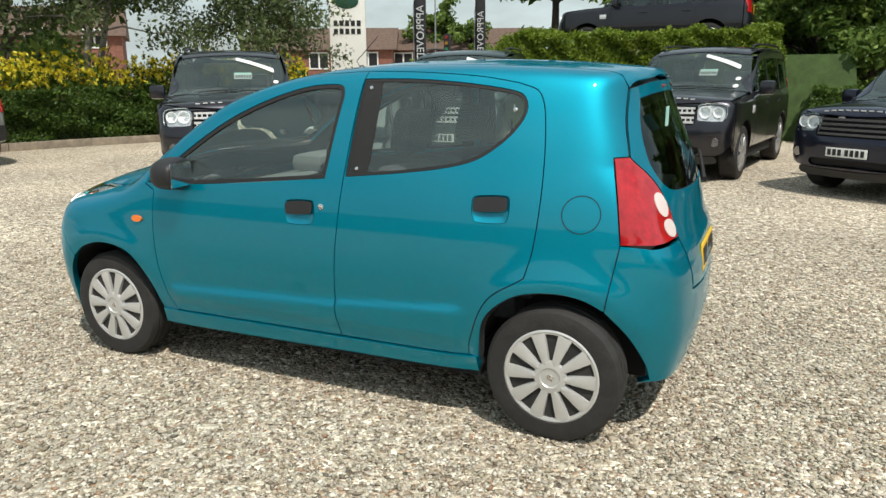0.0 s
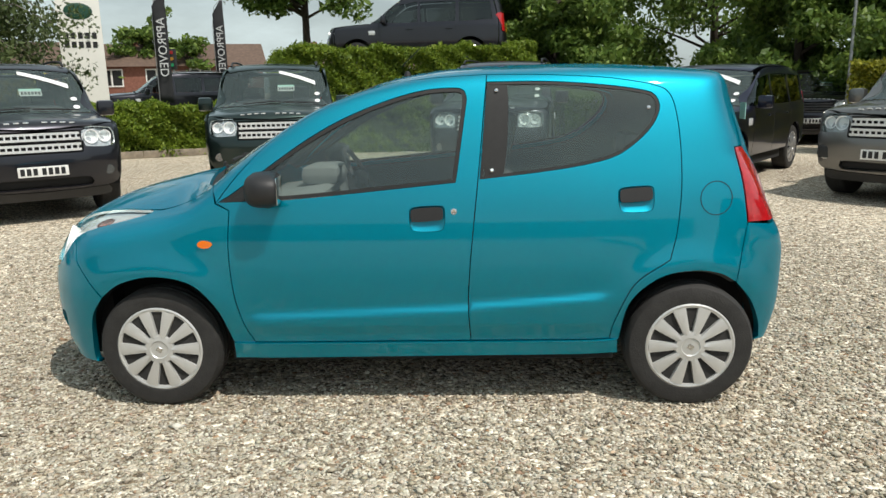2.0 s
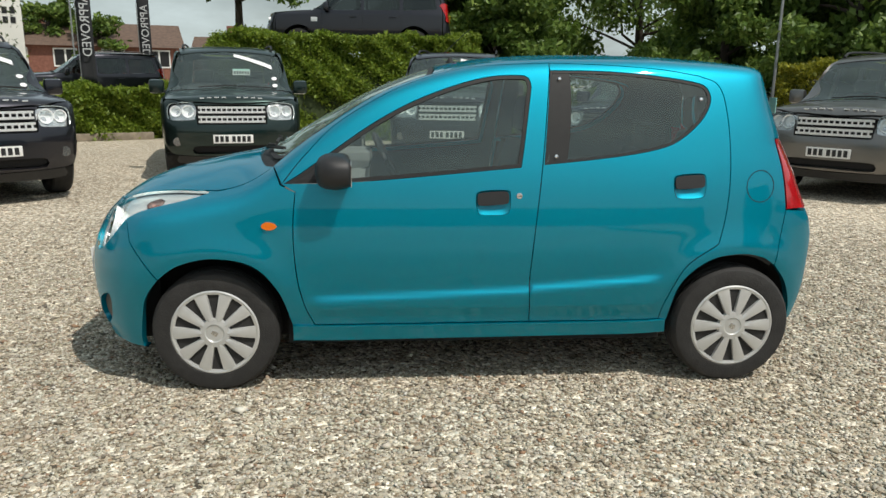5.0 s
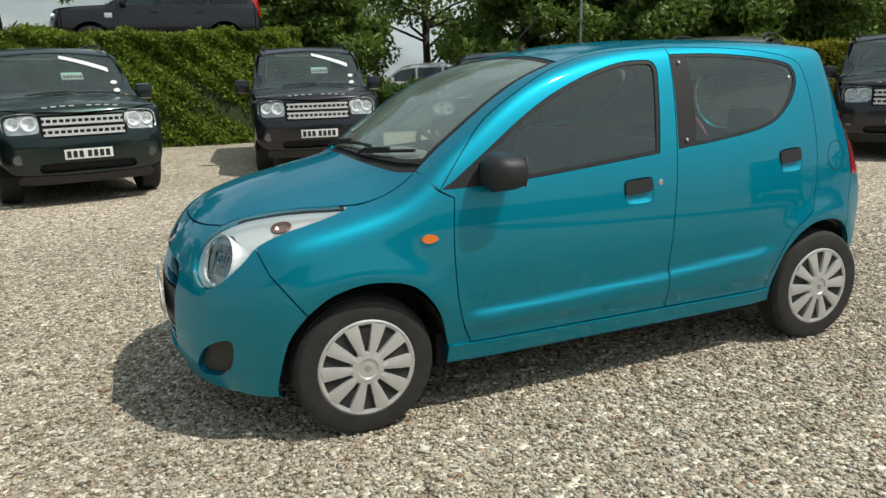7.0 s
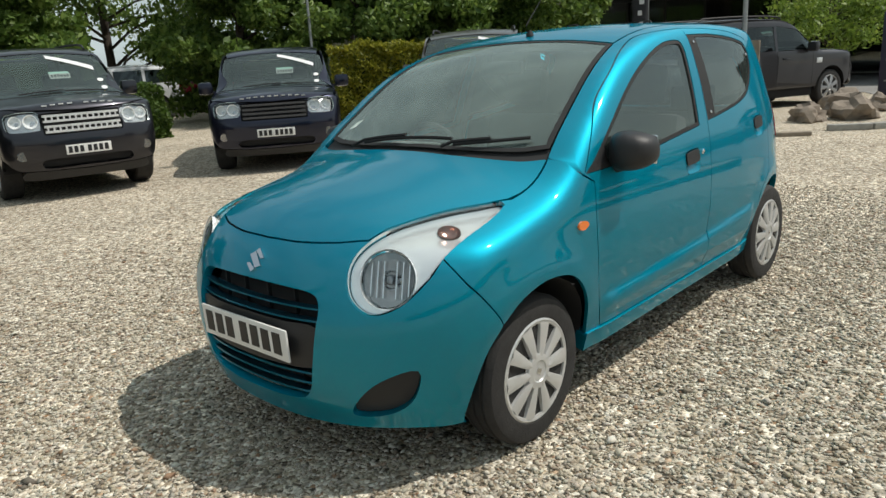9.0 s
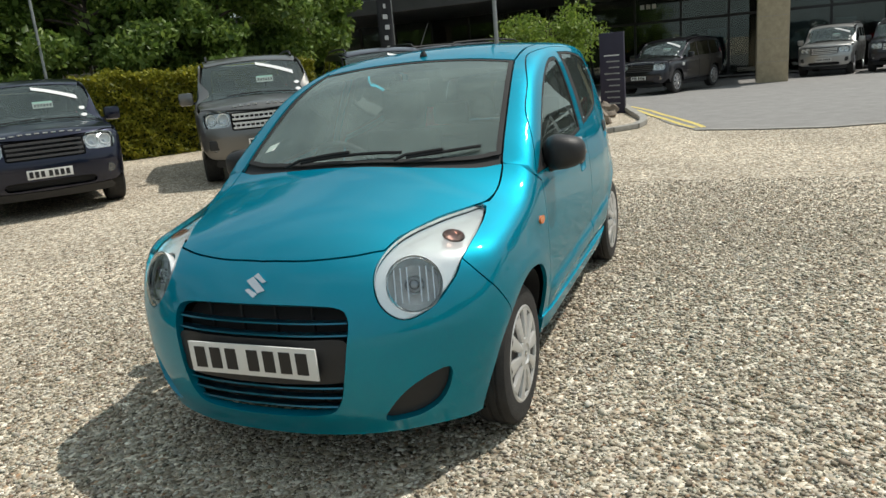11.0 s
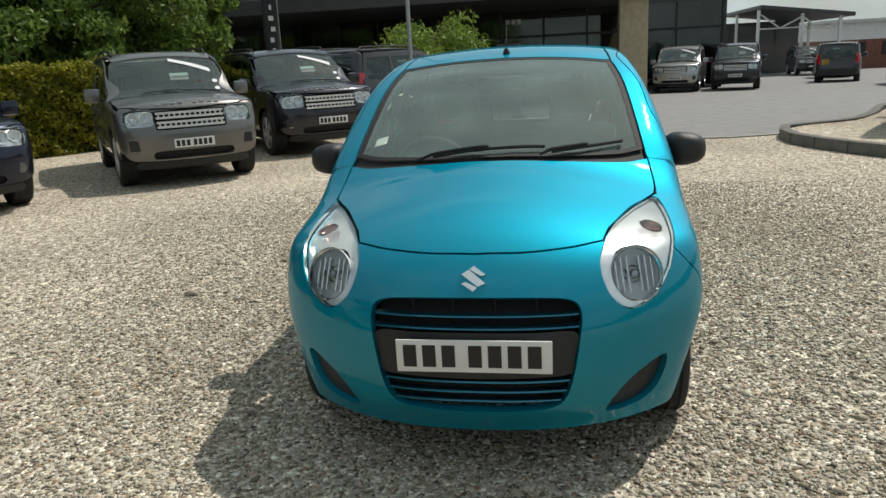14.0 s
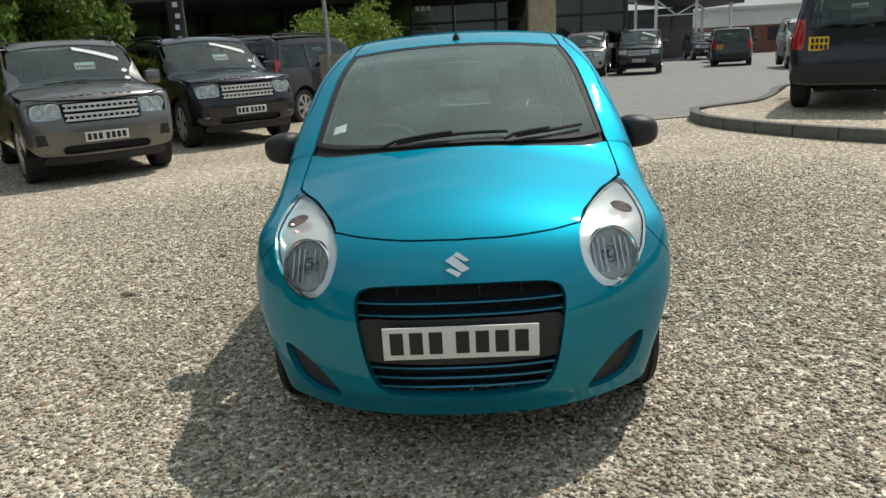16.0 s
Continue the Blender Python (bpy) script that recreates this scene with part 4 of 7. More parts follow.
    st = part("steering_wheel", bm, CABIN_DARK, car)
    st.location, st.rotation_euler = (-0.40, 0.36, 0.90), (0, radians(-28), 0)
    for y in (-0.36, 0.36):
        seat = thing("front_seat", "", "")
        seat.parent = car
        part("seat_cushion", box(bmesh.new(), -0.32, 0.18, y - 0.24, y + 0.24, 0.40, 0.56, 0.05), SEAT, seat)
        part("seat_back", box(bmesh.new(), -0.06, 0.07, y - 0.24, y + 0.24, 0.0, 0.56, 0.05, Matrix.Translation((0.22, 0, 0.50)) @ Matrix.Rotation(radians(16), 4, "Y")), SEAT, seat)
        part("head_restraint", box(bmesh.new(), -0.05, 0.05, y - 0.13, y + 0.13, 0.60, 0.79, 0.045, Matrix.Translation((0.24, 0, 0.50)) @ Matrix.Rotation(radians(12), 4, "Y")), SEAT, seat)
    bench = thing("rear_seat", "", "")
    bench.parent = car
    part("bench_cushion", box(bmesh.new(), 0.52, 0.98, -0.60, 0.60, 0.42, 0.58, 0.05), SEAT, bench)
    part("bench_back", box(bmesh.new(), -0.06, 0.06, -0.60, 0.60, 0.0, 0.48, 0.05, Matrix.Translation((0.98, 0, 0.52)) @ Matrix.Rotation(radians(14), 4, "Y")), SEAT, bench)
    for y in (-0.32, 0.32):
        part("head_restraint", box(bmesh.new(), 1.06, 1.15, y - 0.13, y + 0.13, 0.99, 1.14, 0.04), SEAT, bench)
    m = part("inside_mirror", box(bmesh.new(), -0.32, -0.29, -0.11, 0.11, 1.27, 1.33, 0.012), CABIN_DARK, car)
    q = F.over([(-0.80, 0.53)])[0]
    s = part("screen_sticker", box(bmesh.new(), -0.03, 0.03, -0.03, 0.03, -0.0008, 0.0008), PAPER, glass, "white paper permit sticker")
    s.location = q - (0, 0, 0.012)
    s.rotation_euler = (-0.28, -0.46, 0)
    lift_body(car)
    return car


def lift_body(car):
    """The nose and the roof stand a little higher than the flank lines say."""
    step = lambda v: np.clip(v, 0, 1) ** 2 * (3 - 2 * np.clip(v, 0, 1))
    bpy.context.view_layer.update()
    for ob in car.children_recursive:
        if ob.type != "MESH" or ob.parent.name.startswith("wheel"):
            continue
        m = np.array(ob.matrix_world)
        co = np.empty(len(ob.data.vertices) * 3)
        ob.data.vertices.foreach_get("co", co)
        p = co.reshape(-1, 3) @ m[:3, :3].T + m[:3, 3]
        p[:, 2] += 0.022 * step((-1.2 - p[:, 0]) / 0.4) * step((p[:, 2] - 0.26) / 0.22) + 0.018 * step((p[:, 2] - 1.05) / 0.3)
        co = (p - m[:3, 3]) @ np.linalg.inv(m[:3, :3]).T
        ob.data.vertices.foreach_set("co", co.reshape(-1))
        ob.data.update()


hatchback()


# ---- large parked four-by-fours ----
def scaled(points, sa=1.0, sv=1.0, da=0.0):
    return [(a * sa + da, v * sv) for a, v in points]


def suv_form(sx, sz, boxy):
    top = [(-2.65, 0.62), (-2.42, 0.985), (-2.30, 1.10), (-2.1, 1.155), (-1.6, 1.20), (-1.18, 1.225), (-1.06, 1.265), (-0.45, 1.69), (-0.26, 1.79), (0.1, 1.845), (1.0, 1.865), (1.9, 1.85 if boxy else 1.78), (2.3, 1.82 if boxy else 1.68), (2.6, 1.70 if boxy else 1.5)]
    return Form(
        top=scaled(top, sx, sz),
        crown=[(-2.5, 0.10), (-1.3, 0.07), (-0.9, 0.10), (-0.3, 0.07), (2.4, 0.05)],
        width=scaled([(0.1, 0.80), (0.3, 0.90), (0.5, 0.94), (0.8, 0.958), (1.05, 0.955), (1.16, 0.93), (1.5, 0.855), (1.8, 0.80), (1.95, 0.74)], sz, 1),
        taper=scaled([(-2.55, 0.34), (-2.35, 0.16), (-2.15, 0.06), (-1.8, 0.012), (-1.2, 0.0), (1.6, 0.0), (2.1, 0.03), (2.35, 0.12), (2.55, 0.34)], sx, 1),
        nose=[(0.1 * sz, -2.16 * sx), (0.3 * sz, -2.26 * sx), (0.5 * sz, -2.35 * sx), (0.7 * sz, -2.36 * sx), (0.95 * sz, -2.29 * sx), (1.1 * sz, -2.23 * sx), (1.4 * sz, -2.0 * sx)],
        nose_bend=lambda y, z: 0.13 * (y / 0.8) ** 3,
        tail=[(0.1 * sz, 2.2 * sx), (0.4 * sz, 2.4 * sx), (0.6 * sz, 2.42 * sx), (1.0 * sz, 2.36 * sx), (1.3 * sz, 2.33 * sx), (1.75 * sz, 2.2 * sx), (1.9 * sz, 2.14 * sx)],
        tail_bend=lambda y, z: 0.05 * (y / 0.8) ** 4,
        k=40 if boxy else 26,
    )


GRILLE_SILVER = material("bright_silver_grille", (0.72, 0.73, 0.73), 0.3, 0.35, vary=0.05, scale=12)
GRILLE_DARK = material("dark_grille", (0.10, 0.10, 0.105), 0.4, 0.5)
ALLOY = material("alloy_wheel", (0.45, 0.45, 0.46), 0.3, 0.8, vary=0.05)


def suv(kind, paint, label, m, roof_paint=None, grille_paint=None, group="parked four-by-fours"):
    sx, sz, boxy = {"tall": (1.0, 1.0, True), "sport": (0.985, 0.955, False), "compact": (0.93, 0.935, True)}[kind]
    F = suv_form(sx, sz, boxy)
    car = thing("suv_car", label, "car", m, group)
    X = lambda pts: [(x * sx, z * sz) for x, z in pts]
    XY = lambda pts: [(x * sx, y) for x, y in pts]
    YZ = lambda pts: [(y, z * sz) for y, z in pts]
    S, UP, NOSE, BACK = Slant(28), Above(22), Round(-1.0 * sx, -1, 1.2), Round(1.0 * sx, 1, 1.2)
    wb, R = 1.45, 0.375
    st, kw = 0.055, dict(step=0.11, gap=0.004, rim=0.03)
    arch = lambda c: [(c + 0.445 * math.cos(a), R / sz + 0.445 * math.sin(a)) for a in np.linspace(math.pi * 1.0, 0, 9)]
    low = 0.42
    shape = [("side", X([(-2.02, 0.52), (-1.93, low + 0.02)])), ("side", X(arch(-wb))), ("side", X([(-wb + 0.45, low), (wb - 0.45, low)])), ("side", X(arch(wb))), ("side", X([(1.93, low), (2.16, 0.5)])), ("side", X([(2.16, 0.5), (2.17, 1.1), (2.10, 1.45), (2.02, 1.72)])),
             ("side", X([(2.02, 1.755), (1.0, 1.785), (0.1, 1.77), (-0.30, 1.70)])), ("side", X([(-0.30, 1.70), (-0.5, 1.585), (-1.10, 1.165)])), ("side", X([(-1.10, 1.155), (-1.6, 1.135), (-2.0, 1.07)])), ("side", X([(-2.02, 1.04), (-2.02, 0.52)]))]
    flank = outline(F, shape, st)
    wins = [outline(F, [("side", X(p[i : i + 2])) for i in range(4)], st) for p in (
        [(-1.025, 1.185), (-0.455, 1.585), (0.12, 1.665), (0.12, 1.18), (-1.025, 1.185)],
        [(0.20, 1.19), (0.20, 1.66), (1.08, 1.665), (1.08, 1.19), (0.20, 1.19)],
        [(1.18, 1.19), (1.18, 1.665), (1.95, 1.64), (2.02, 1.22), (1.18, 1.19)])]
    for flip in (True, False):
        kf = dict(flip=flip)
        y = -1 if flip else 1
        body = panel("body_side", F, S, [flank, *wins], paint, car, **kf, **kw)
        for w in wins:
            panel("side_window", F, S, [w], DARK_GLASS, body, step=0.2, gap=0.002, off=-0.006, rim=0, **kf)
        # door gaps and handles
        for gx in (-0.86, 0.16, 1.13):
            q = F.side([(gx * sx, z * sz) for z in np.linspace(0.46, 1.16, 8)])
            part("door_gap", tube(bmesh.new(), [(p[0], y * (p[1] - 0.002), p[2]) for p in q], 0.005, 4), INNER, body)
        for hx in (-0.08, 0.92):
            q = F.side([(hx * sx, 1.02 * sz)])[0]
            part("door_handle", box(bmesh.new(), q[0] - 0.09, q[0] + 0.09, y * (q[1] + 0.012) - 0.015, y * (q[1] + 0.012) + 0.015, q[2] - 0.016, q[2] + 0.016, 0.008), paint, body)
        q = F.side([(-1.05 * sx, 0.95 * sz)])[0]
        part("wing_vent", box(bmesh.new(), q[0] - 0.08, q[0] + 0.08, y * q[1] - 0.006, y * q[1] + 0.006, q[2] - 0.05, q[2] + 0.05, 0.004), GRILLE_SILVER if kind != "compact" else GRILLE_DARK, body, "silver slatted wing vent")
        # mirror
        mir = part("door_mirror", box(bmesh.new(), -0.80 * sx, -0.66 * sx, y * 1.06 - 0.11, y * 1.06 + 0.11, 1.14 * sz, 1.34 * sz, 0.05), paint, body)
        part("mirror_arm", box(bmesh.new(), -0.76 * sx, -0.70 * sx, min(y * 0.86, y * 1.0), max(y * 0.86, y * 1.0), 1.15 * sz, 1.19 * sz, 0.015), BLACK_TRIM, mir)
        # head lamps with two round bowls
        ring = F.front(rounded(YZ([(0.475, 1.03), (0.56, 1.06), (0.75, 1.05), (0.83, 1.01), (0.83, 0.865), (0.77, 0.835), (0.50, 0.845), (0.475, 0.885)]), 0.05, True))
        lamp = panel("head_lamp", F, NOSE, [ring], LENS, car, step=0.08, gap=0.002, off=0.002, rim=0.02, label="clear headlamp with round bowls", **kf)
        lamp.visible_shadow = False
        panel("lamp_bowl", F, NOSE, [ring], LAMP_GREY, lamp, step=0.1, gap=0.003, off=-0.055, rim=0, **kf)
        for yy, rr in ((0.565, 0.078), (0.725, 0.068)):
            q = F.front(YZ([(yy, 0.945)]))[0]
            b = part("lamp_reflector", lathe([(rr, 0.0), (rr * 1.05, -0.012), (rr * 0.9, -0.01), (rr * 0.7, 0.02), (rr * 0.25, 0.03)], 20, "x", (-1,)), REFLECTOR, lamp)
            b.location = (q[0] + 0.025, y * yy, q[2])
        if kind == "compact":
            q = F.front(YZ([(0.72, 0.60)]))[0]
            part("fog_recess", box(bmesh.new(), q[0] - 0.012, q[0] + 0.05, y * 0.72 - 0.085, y * 0.72 + 0.085, q[2] - 0.075, q[2] + 0.06, 0.02), BLACK_TRIM, car)
        fog = part("fog_lamp", lathe([(0.055, -0.012), (0.06, 0.0), (0.05, 0.03)], 16, "x"), GUNMETAL, car)
        q = F.front(YZ([(0.72, 0.56)]))[0]
        fog.location = (q[0] + 0.004, y * 0.72, q[2])
        # tail lamp
        tl = F.back(rounded(YZ([(0.70, 0.95), (0.70, 1.32), (0.74, 1.35), (0.86, 1.34), (0.88, 0.96), (0.86, 0.93), (0.74, 0.92)]), 0.05, True))
        panel("tail_lamp", F, BACK, [tl], RED_LENS, car, step=0.08, gap=0.003, off=0.006, rim=0.02, label="red upright tail lamp", **kf)
        if kind != "sport":
            q = [(x * sx, y * 0.68, F.over([(x * sx, 0.68)])[0][2] + 0.05) for x in np.linspace(-0.05, 1.95, 9)]
            rail = [(q[0][0] - 0.1, q[0][1], q[0][2] - 0.05), *q, (q[-1][0] + 0.1, q[-1][1], q[-1][2] - 0.05)]
            part("roof_rail", tube(bmesh.new(), rail, 0.017, 6), BLACK_TRIM, car)
        for cx in (-wb * sx, wb * sx):
            wheel(car, (cx, y * 0.80, R), y, R, 0.25, 0.255, 7 if kind == "tall" else (5 if kind == "compact" else 9), ALLOY, tread=False)
            bm = bmesh.new()
            prev = None
            for a in np.linspace(math.pi * 1.02, -0.02 * math.pi, 13):
                row = [bm.verts.new((cx + 0.44 * sx * math.cos(a), y * yy, R + 0.44 * sz * math.sin(a))) for yy in (0.90, 0.5)]
                if prev:
                    bm.faces.new((prev[0], prev[1], row[1], row[0]))
                prev = row
            part("wheel_arch_liner", bm, INNER, car)
    half = np.vstack([F.over(rounded(XY([(-1.22, 0.0), (-1.20, 0.4), (-1.13, 0.82)]), st)), F.over(rounded(XY([(-1.13, 0.86), (-1.6, 0.885), (-2.0, 0.86)]), st)), F.over(rounded(XY([(-2.04, 0.84), (-2.18, 0.6), (-2.24, 0.3), (-2.255, 0.0)]), st))])
    panel("bonnet", F, UP, [both(half)], paint, car, **kw)
    letters = 9 if kind != "sport" else 10
    for i in range(letters):
        yy = (i - (letters - 1) / 2) * 0.095
        if letters == 9 and i == 4:
            continue
        q = F.over([(-2.20 * sx + 0.02 * abs(yy), yy)])[0]
        part("letter_bar", box(bmesh.new(), q[0] - 0.006, q[0] + 0.006, yy - 0.028, yy + 0.028, q[2] - 0.002, q[2] + 0.012), GRILLE_SILVER, car)
    half = np.vstack([F.over(rounded(XY([(-1.16, 0.0), (-1.14, 0.4), (-1.08, 0.80)]), st)), F.over(rounded(XY([(-1.09, 0.872), (-0.40, 0.755)]), st)), F.over(rounded(XY([(-0.38, 0.735), (-0.36, 0.4), (-0.35, 0.0)]), st))])
    glass = panel("windscreen", F, UP, [both(half)], CAR_GLASS, car, step=0.15, gap=0.002, off=-0.004, rim=0, label="sloping windscreen")
    glass.visible_shadow = False
    half = np.vstack([F.over(rounded(XY([(-1.20, 0.0), (-1.18, 0.4), (-1.11, 0.82)]), st)), F.over(rounded(XY([(-1.07, 0.80), (-1.12, 0.4), (-1.14, 0.0)]), st))])
    panel("scuttle", F, UP, [both(half)], BLACK_TRIM, car, step=0.12, gap=0, off=-0.012, rim=0.02)
    for py in (0.45, -0.12):
        q = F.over([((-1.12 + 0.03 * t) * sx, py - 0.55 * t) for t in np.linspace(0, 1, 5)]) + (0, 0, 0.015)
        part("wiper", tube(bmesh.new(), [tuple(p) for p in q], 0.01, 5), SOFT_BLACK, car)
    half = np.vstack([F.over(rounded(XY([(-0.34, 0.0), (-0.35, 0.4), (-0.37, 0.705)]), st)), F.over(rounded(XY([(-0.30, 0.725), (0.2, 0.755), (1.2, 0.765), (2.0, 0.745)]), st)), F.over(rounded(XY([(2.10, 0.70), (2.18, 0.4), (2.19, 0.0)]), st))])
    panel("roof", F, Above(0), [both(half)], roof_paint or paint, car, **kw)
    # front end: upper frame, grille opening, bumper, number plate
    half = np.vstack([F.over(rounded(XY([(-2.262, 0.0), (-2.247, 0.3), (-2.19, 0.6), (-2.05, 0.84)]), st)), F.side(rounded(X([(-2.03, 1.03), (-2.03, 0.53)]), st)), F.front(rounded(YZ([(0.84, 0.44), (0.7, 0.38), (0.0, 0.36)]), st))])
    g_open = both(F.front(rounded(YZ([(0.0, 1.025), (0.44, 1.025), (0.465, 0.99), (0.45, 0.81), (0.43, 0.785), (0.0, 0.785)]), st)))
    lamp_holes = [ring, ring * (1, -1, 1)]
    low_open = both(F.front(rounded(YZ([(0.0, 0.50), (0.45, 0.50), (0.52, 0.46), (0.48, 0.40), (0.0, 0.40)]), st)))
    panel("front_end", F, NOSE, [both(half), g_open, low_open, *lamp_holes], paint, car, **kw)
    gr = panel("grille", F, NOSE, [g_open], INNER, car, step=0.15, gap=0, off=-0.05, rim=0, label="dark grille with bright bars")
    gp = grille_paint or GRILLE_SILVER
    for z in (0.995, 0.935, 0.875, 0.815):
        bm = bmesh.new()
        q = F.front(YZ([(yy, z) for yy in np.linspace(-0.435, 0.435, 15)]))
        rows = [[bm.verts.new((p[0] + dx, p[1], p[2] + dz)) for dx, dz in ((-0.004, 0.012), (-0.004, -0.012), (0.02, -0.014), (0.02, 0.014))] for p in q]
        for a, b in zip(rows, rows[1:]):
            for k in range(4):
                bm.faces.new((a[k], a[(k + 1) % 4], b[(k + 1) % 4], b[k]))
        part("grille_bar", bm, gp, gr)
    if kind == "tall" or kind == "compact":
        for z in (0.965, 0.845):
            for yy in np.linspace(-0.40, 0.40, 13):
                q = F.front(YZ([(yy, z)]))[0]
                part("grille_web", box(bmesh.new(), q[0] + 0.004, q[0] + 0.02, yy - 0.009, yy + 0.009, q[2] - 0.026, q[2] + 0.026), gp, gr)
    panel("lower_grille", F, NOSE, [low_open], INNER, car, step=0.15, gap=0, off=-0.04, rim=0)
    skirt = both(np.vstack([F.front(rounded(YZ([(0.0, 0.352), (0.7, 0.37)]), st)), F.front(rounded(YZ([(0.72, 0.36), (0.70, 0.27), (0.0, 0.26)]), st))]))
    panel("front_skirt", F, NOSE, [skirt], BLACK_TRIM, car, step=0.12, gap=0, rim=0.05)
    q = F.front(YZ([(0.0, 0.595)]))[0]
    plate_with_bars("number_plate", car, pose(q[0] - 0.012, 0, 0.595 * sz, 0, 0, 0), PLATE_WHITE)
    # rear end
    half = np.vstack([F.over(rounded(XY([(2.2, 0.0), (2.19, 0.4), (2.11, 0.70)]), st)), F.side(rounded(X([(2.035, 1.71), (2.11, 1.45), (2.18, 1.1), (2.17, 0.5)]), st)), F.back(rounded(YZ([(0.82, 0.42), (0.6, 0.40), (0.0, 0.40)]), st))])
    rw = both(np.vstack([F.back(rounded(YZ([(0.0, 1.70), (0.60, 1.68)]), st)), F.back(rounded(YZ([(0.62, 1.66), (0.66, 1.26), (0.60, 1.22), (0.0, 1.20)]), st))]))
    tails = [F.back(rounded(YZ([(0.70, 0.95), (0.70, 1.32), (0.74, 1.35), (0.86, 1.34), (0.88, 0.96), (0.86, 0.93), (0.74, 0.92)]), 0.05, True))]
    gate = panel("tail_gate", F, BACK, [both(half), rw], paint, car, **kw)
    panel("rear_window", F, BACK, [rw], DARK_GLASS, gate, step=0.2, gap=0.002, off=-0.005, rim=0)
    bump = both(np.vstack([F.back(rounded(YZ([(0.0, 0.70), (0.80, 0.70)]), st)), F.back(rounded(YZ([(0.82, 0.68), (0.80, 0.46), (0.0, 0.44)]), st))]))
    panel("rear_bumper", F, BACK, [bump], BLACK_TRIM, car, step=0.12, gap=0, off=0.03, rim=0.04)
    q = F.back(YZ([(0.0, 1.0)]))[0]
    plate_with_bars("rear_plate", car, pose(q[0] + 0.006, -0.50, 1.0 * sz, 0, 0, 180), PLATE_YELLOW, 2, 0.28, 0.20, "yellow two-line number plate with dark bars")
    # underside, dark cabin, price card
    bm = bmesh.new()
    box(bm, -2.1 * sx, -0.98 * sx, -0.48, 0.48, 0.25, 0.95 * sz)
    box(bm, -0.98 * sx, 0.95 * sx, -0.86, 0.86, 0.25, 0.50)
    box(bm, 0.95 * sx, 2.1 * sx, -0.48, 0.48, 0.30, 0.9 * sz)
    part("underbody", bm, INNER, car, smooth=0)
    part("dashboard", box(bmesh.new(), -1.0 * sx, -0.62 * sx, -0.78, 0.78, 0.9 * sz, 1.14 * sz, 0.05), CABIN_DARK, car)
    for yy in (-0.4, 0.4):
        for x0, x1, hw in ((-0.08, 0.12, 0.26), (0.85, 1.02, 0.28)):
            seat = part("seat_back", box(bmesh.new(), x0, x1, yy - hw, yy + hw, 0.7, 1.28 * sz, 0.07), CABIN_DARK, car)
            part("head_restraint", box(bmesh.new(), x0 + 0.05, x1 - 0.02, yy - 0.14, yy + 0.14, 1.29 * sz, 1.48 * sz, 0.04), CABIN_DARK, seat)
    card = part("price_card", box(bmesh.new(), -0.004, 0.004, -0.13, 0.13, -0.05, 0.05), CARD, car, "white price card behind the windscreen")
    q = F.over(XY([(-0.74, -0.18)]))[0]
    card.matrix_local = pose(q[0] + 0.06, -0.18, q[2] - 0.03, 0, 50, 0)
    part("card_head", box(bmesh.new(), -0.005, 0.003, -0.13, 0.13, 0.05, 0.085), PALE_GREEN, card)
    for i in range(6):
        part("bar", box(bmesh.new(), -0.006, -0.004, -0.115 + i * 0.04, -0.088 + i * 0.04, -0.028, 0.028), INK, card)
    strip = bmesh.new()
    rows = []
    for t in np.linspace(0, 1, 9):
        a, b = F.over(XY([(-0.40 - 0.20 * t, -0.08 - 0.56 * t), (-0.47 - 0.20 * t, -0.08 - 0.56 * t)])) + (-0.004, 0, 0.006)
        rows.append((strip.verts.new(a), strip.verts.new(b), strip.verts.new(b - (0, 0, 0.002)), strip.verts.new(a - (0, 0, 0.002))))
    for p, q in zip(rows, rows[1:]):
        for j in range(4):
            strip.faces.new((p[j], p[(j + 1) % 4], q[(j + 1) % 4], q[j]))
    part("screen_strip", strip, PAPER, glass, "pale diagonal strip across the windscreen")
    for k, z in enumerate((1.32, 1.42)):
        q = F.over(XY([(-0.98 + k * 0.15, -0.66)]))[0]
        part("disc_sticker", lathe([(0.04, -0.001), (0.04, 0.001)], 14, "z"), PAPER, glass).matrix_local = pose(q[0] - 0.006, q[1], q[2] + 0.002, 0, -34, 0)
    return car


def another(base, m, paint=None, label="", was=None):
    """A copy of a parked car, in its own colour."""
    c = copy_thing(base, m)
    if paint is not None:
        old = was
        done = {}
        for o in c.children_recursive:
            if o.type == "MESH" and o.data.materials and o.data.materials[0] == old:
                if o.data not in done:
                    done[o.data] = o.data.copy()
                    done[o.data].materials[0] = paint
                o.data = done[o.data]
    if label:
        tagged(c, label)
    return c


BLACK_GLOSS = metallic_paint("black_metallic_paint", (0.008, 0.008, 0.010), 0.2, 0.3)
LAMP_GREY = material("lamp_housing", (0.66, 0.67, 0.68), 0.2, 0.6, bump=0.3, bump_scale=40)
GREEN_BLACK = metallic_paint("dark_green_paint", (0.006, 0.011, 0.010), 0.3, 0.3)
NAVY = metallic_paint("dark_navy_paint", (0.006, 0.007, 0.014), 0.3, 0.3)
BRONZE_GREY = metallic_paint("warm_grey_paint", (0.165, 0.162, 0.156), 0.8, 0.36)
DARK_GREY = metallic_paint("dark_grey_paint", (0.035, 0.034, 0.036), 0.5, 0.35)
SILVER_PAINT = metallic_paint("silver_paint", (0.38, 0.38, 0.37), 0.7, 0.35)
WHITE_PAINT = metallic_paint("white_paint", (0.70, 0.71, 0.72), 0.0, 0.3, 0.01)
RED_PAINT = metallic_paint("dark_red_paint", (0.10, 0.008, 0.014), 0.4, 0.35)


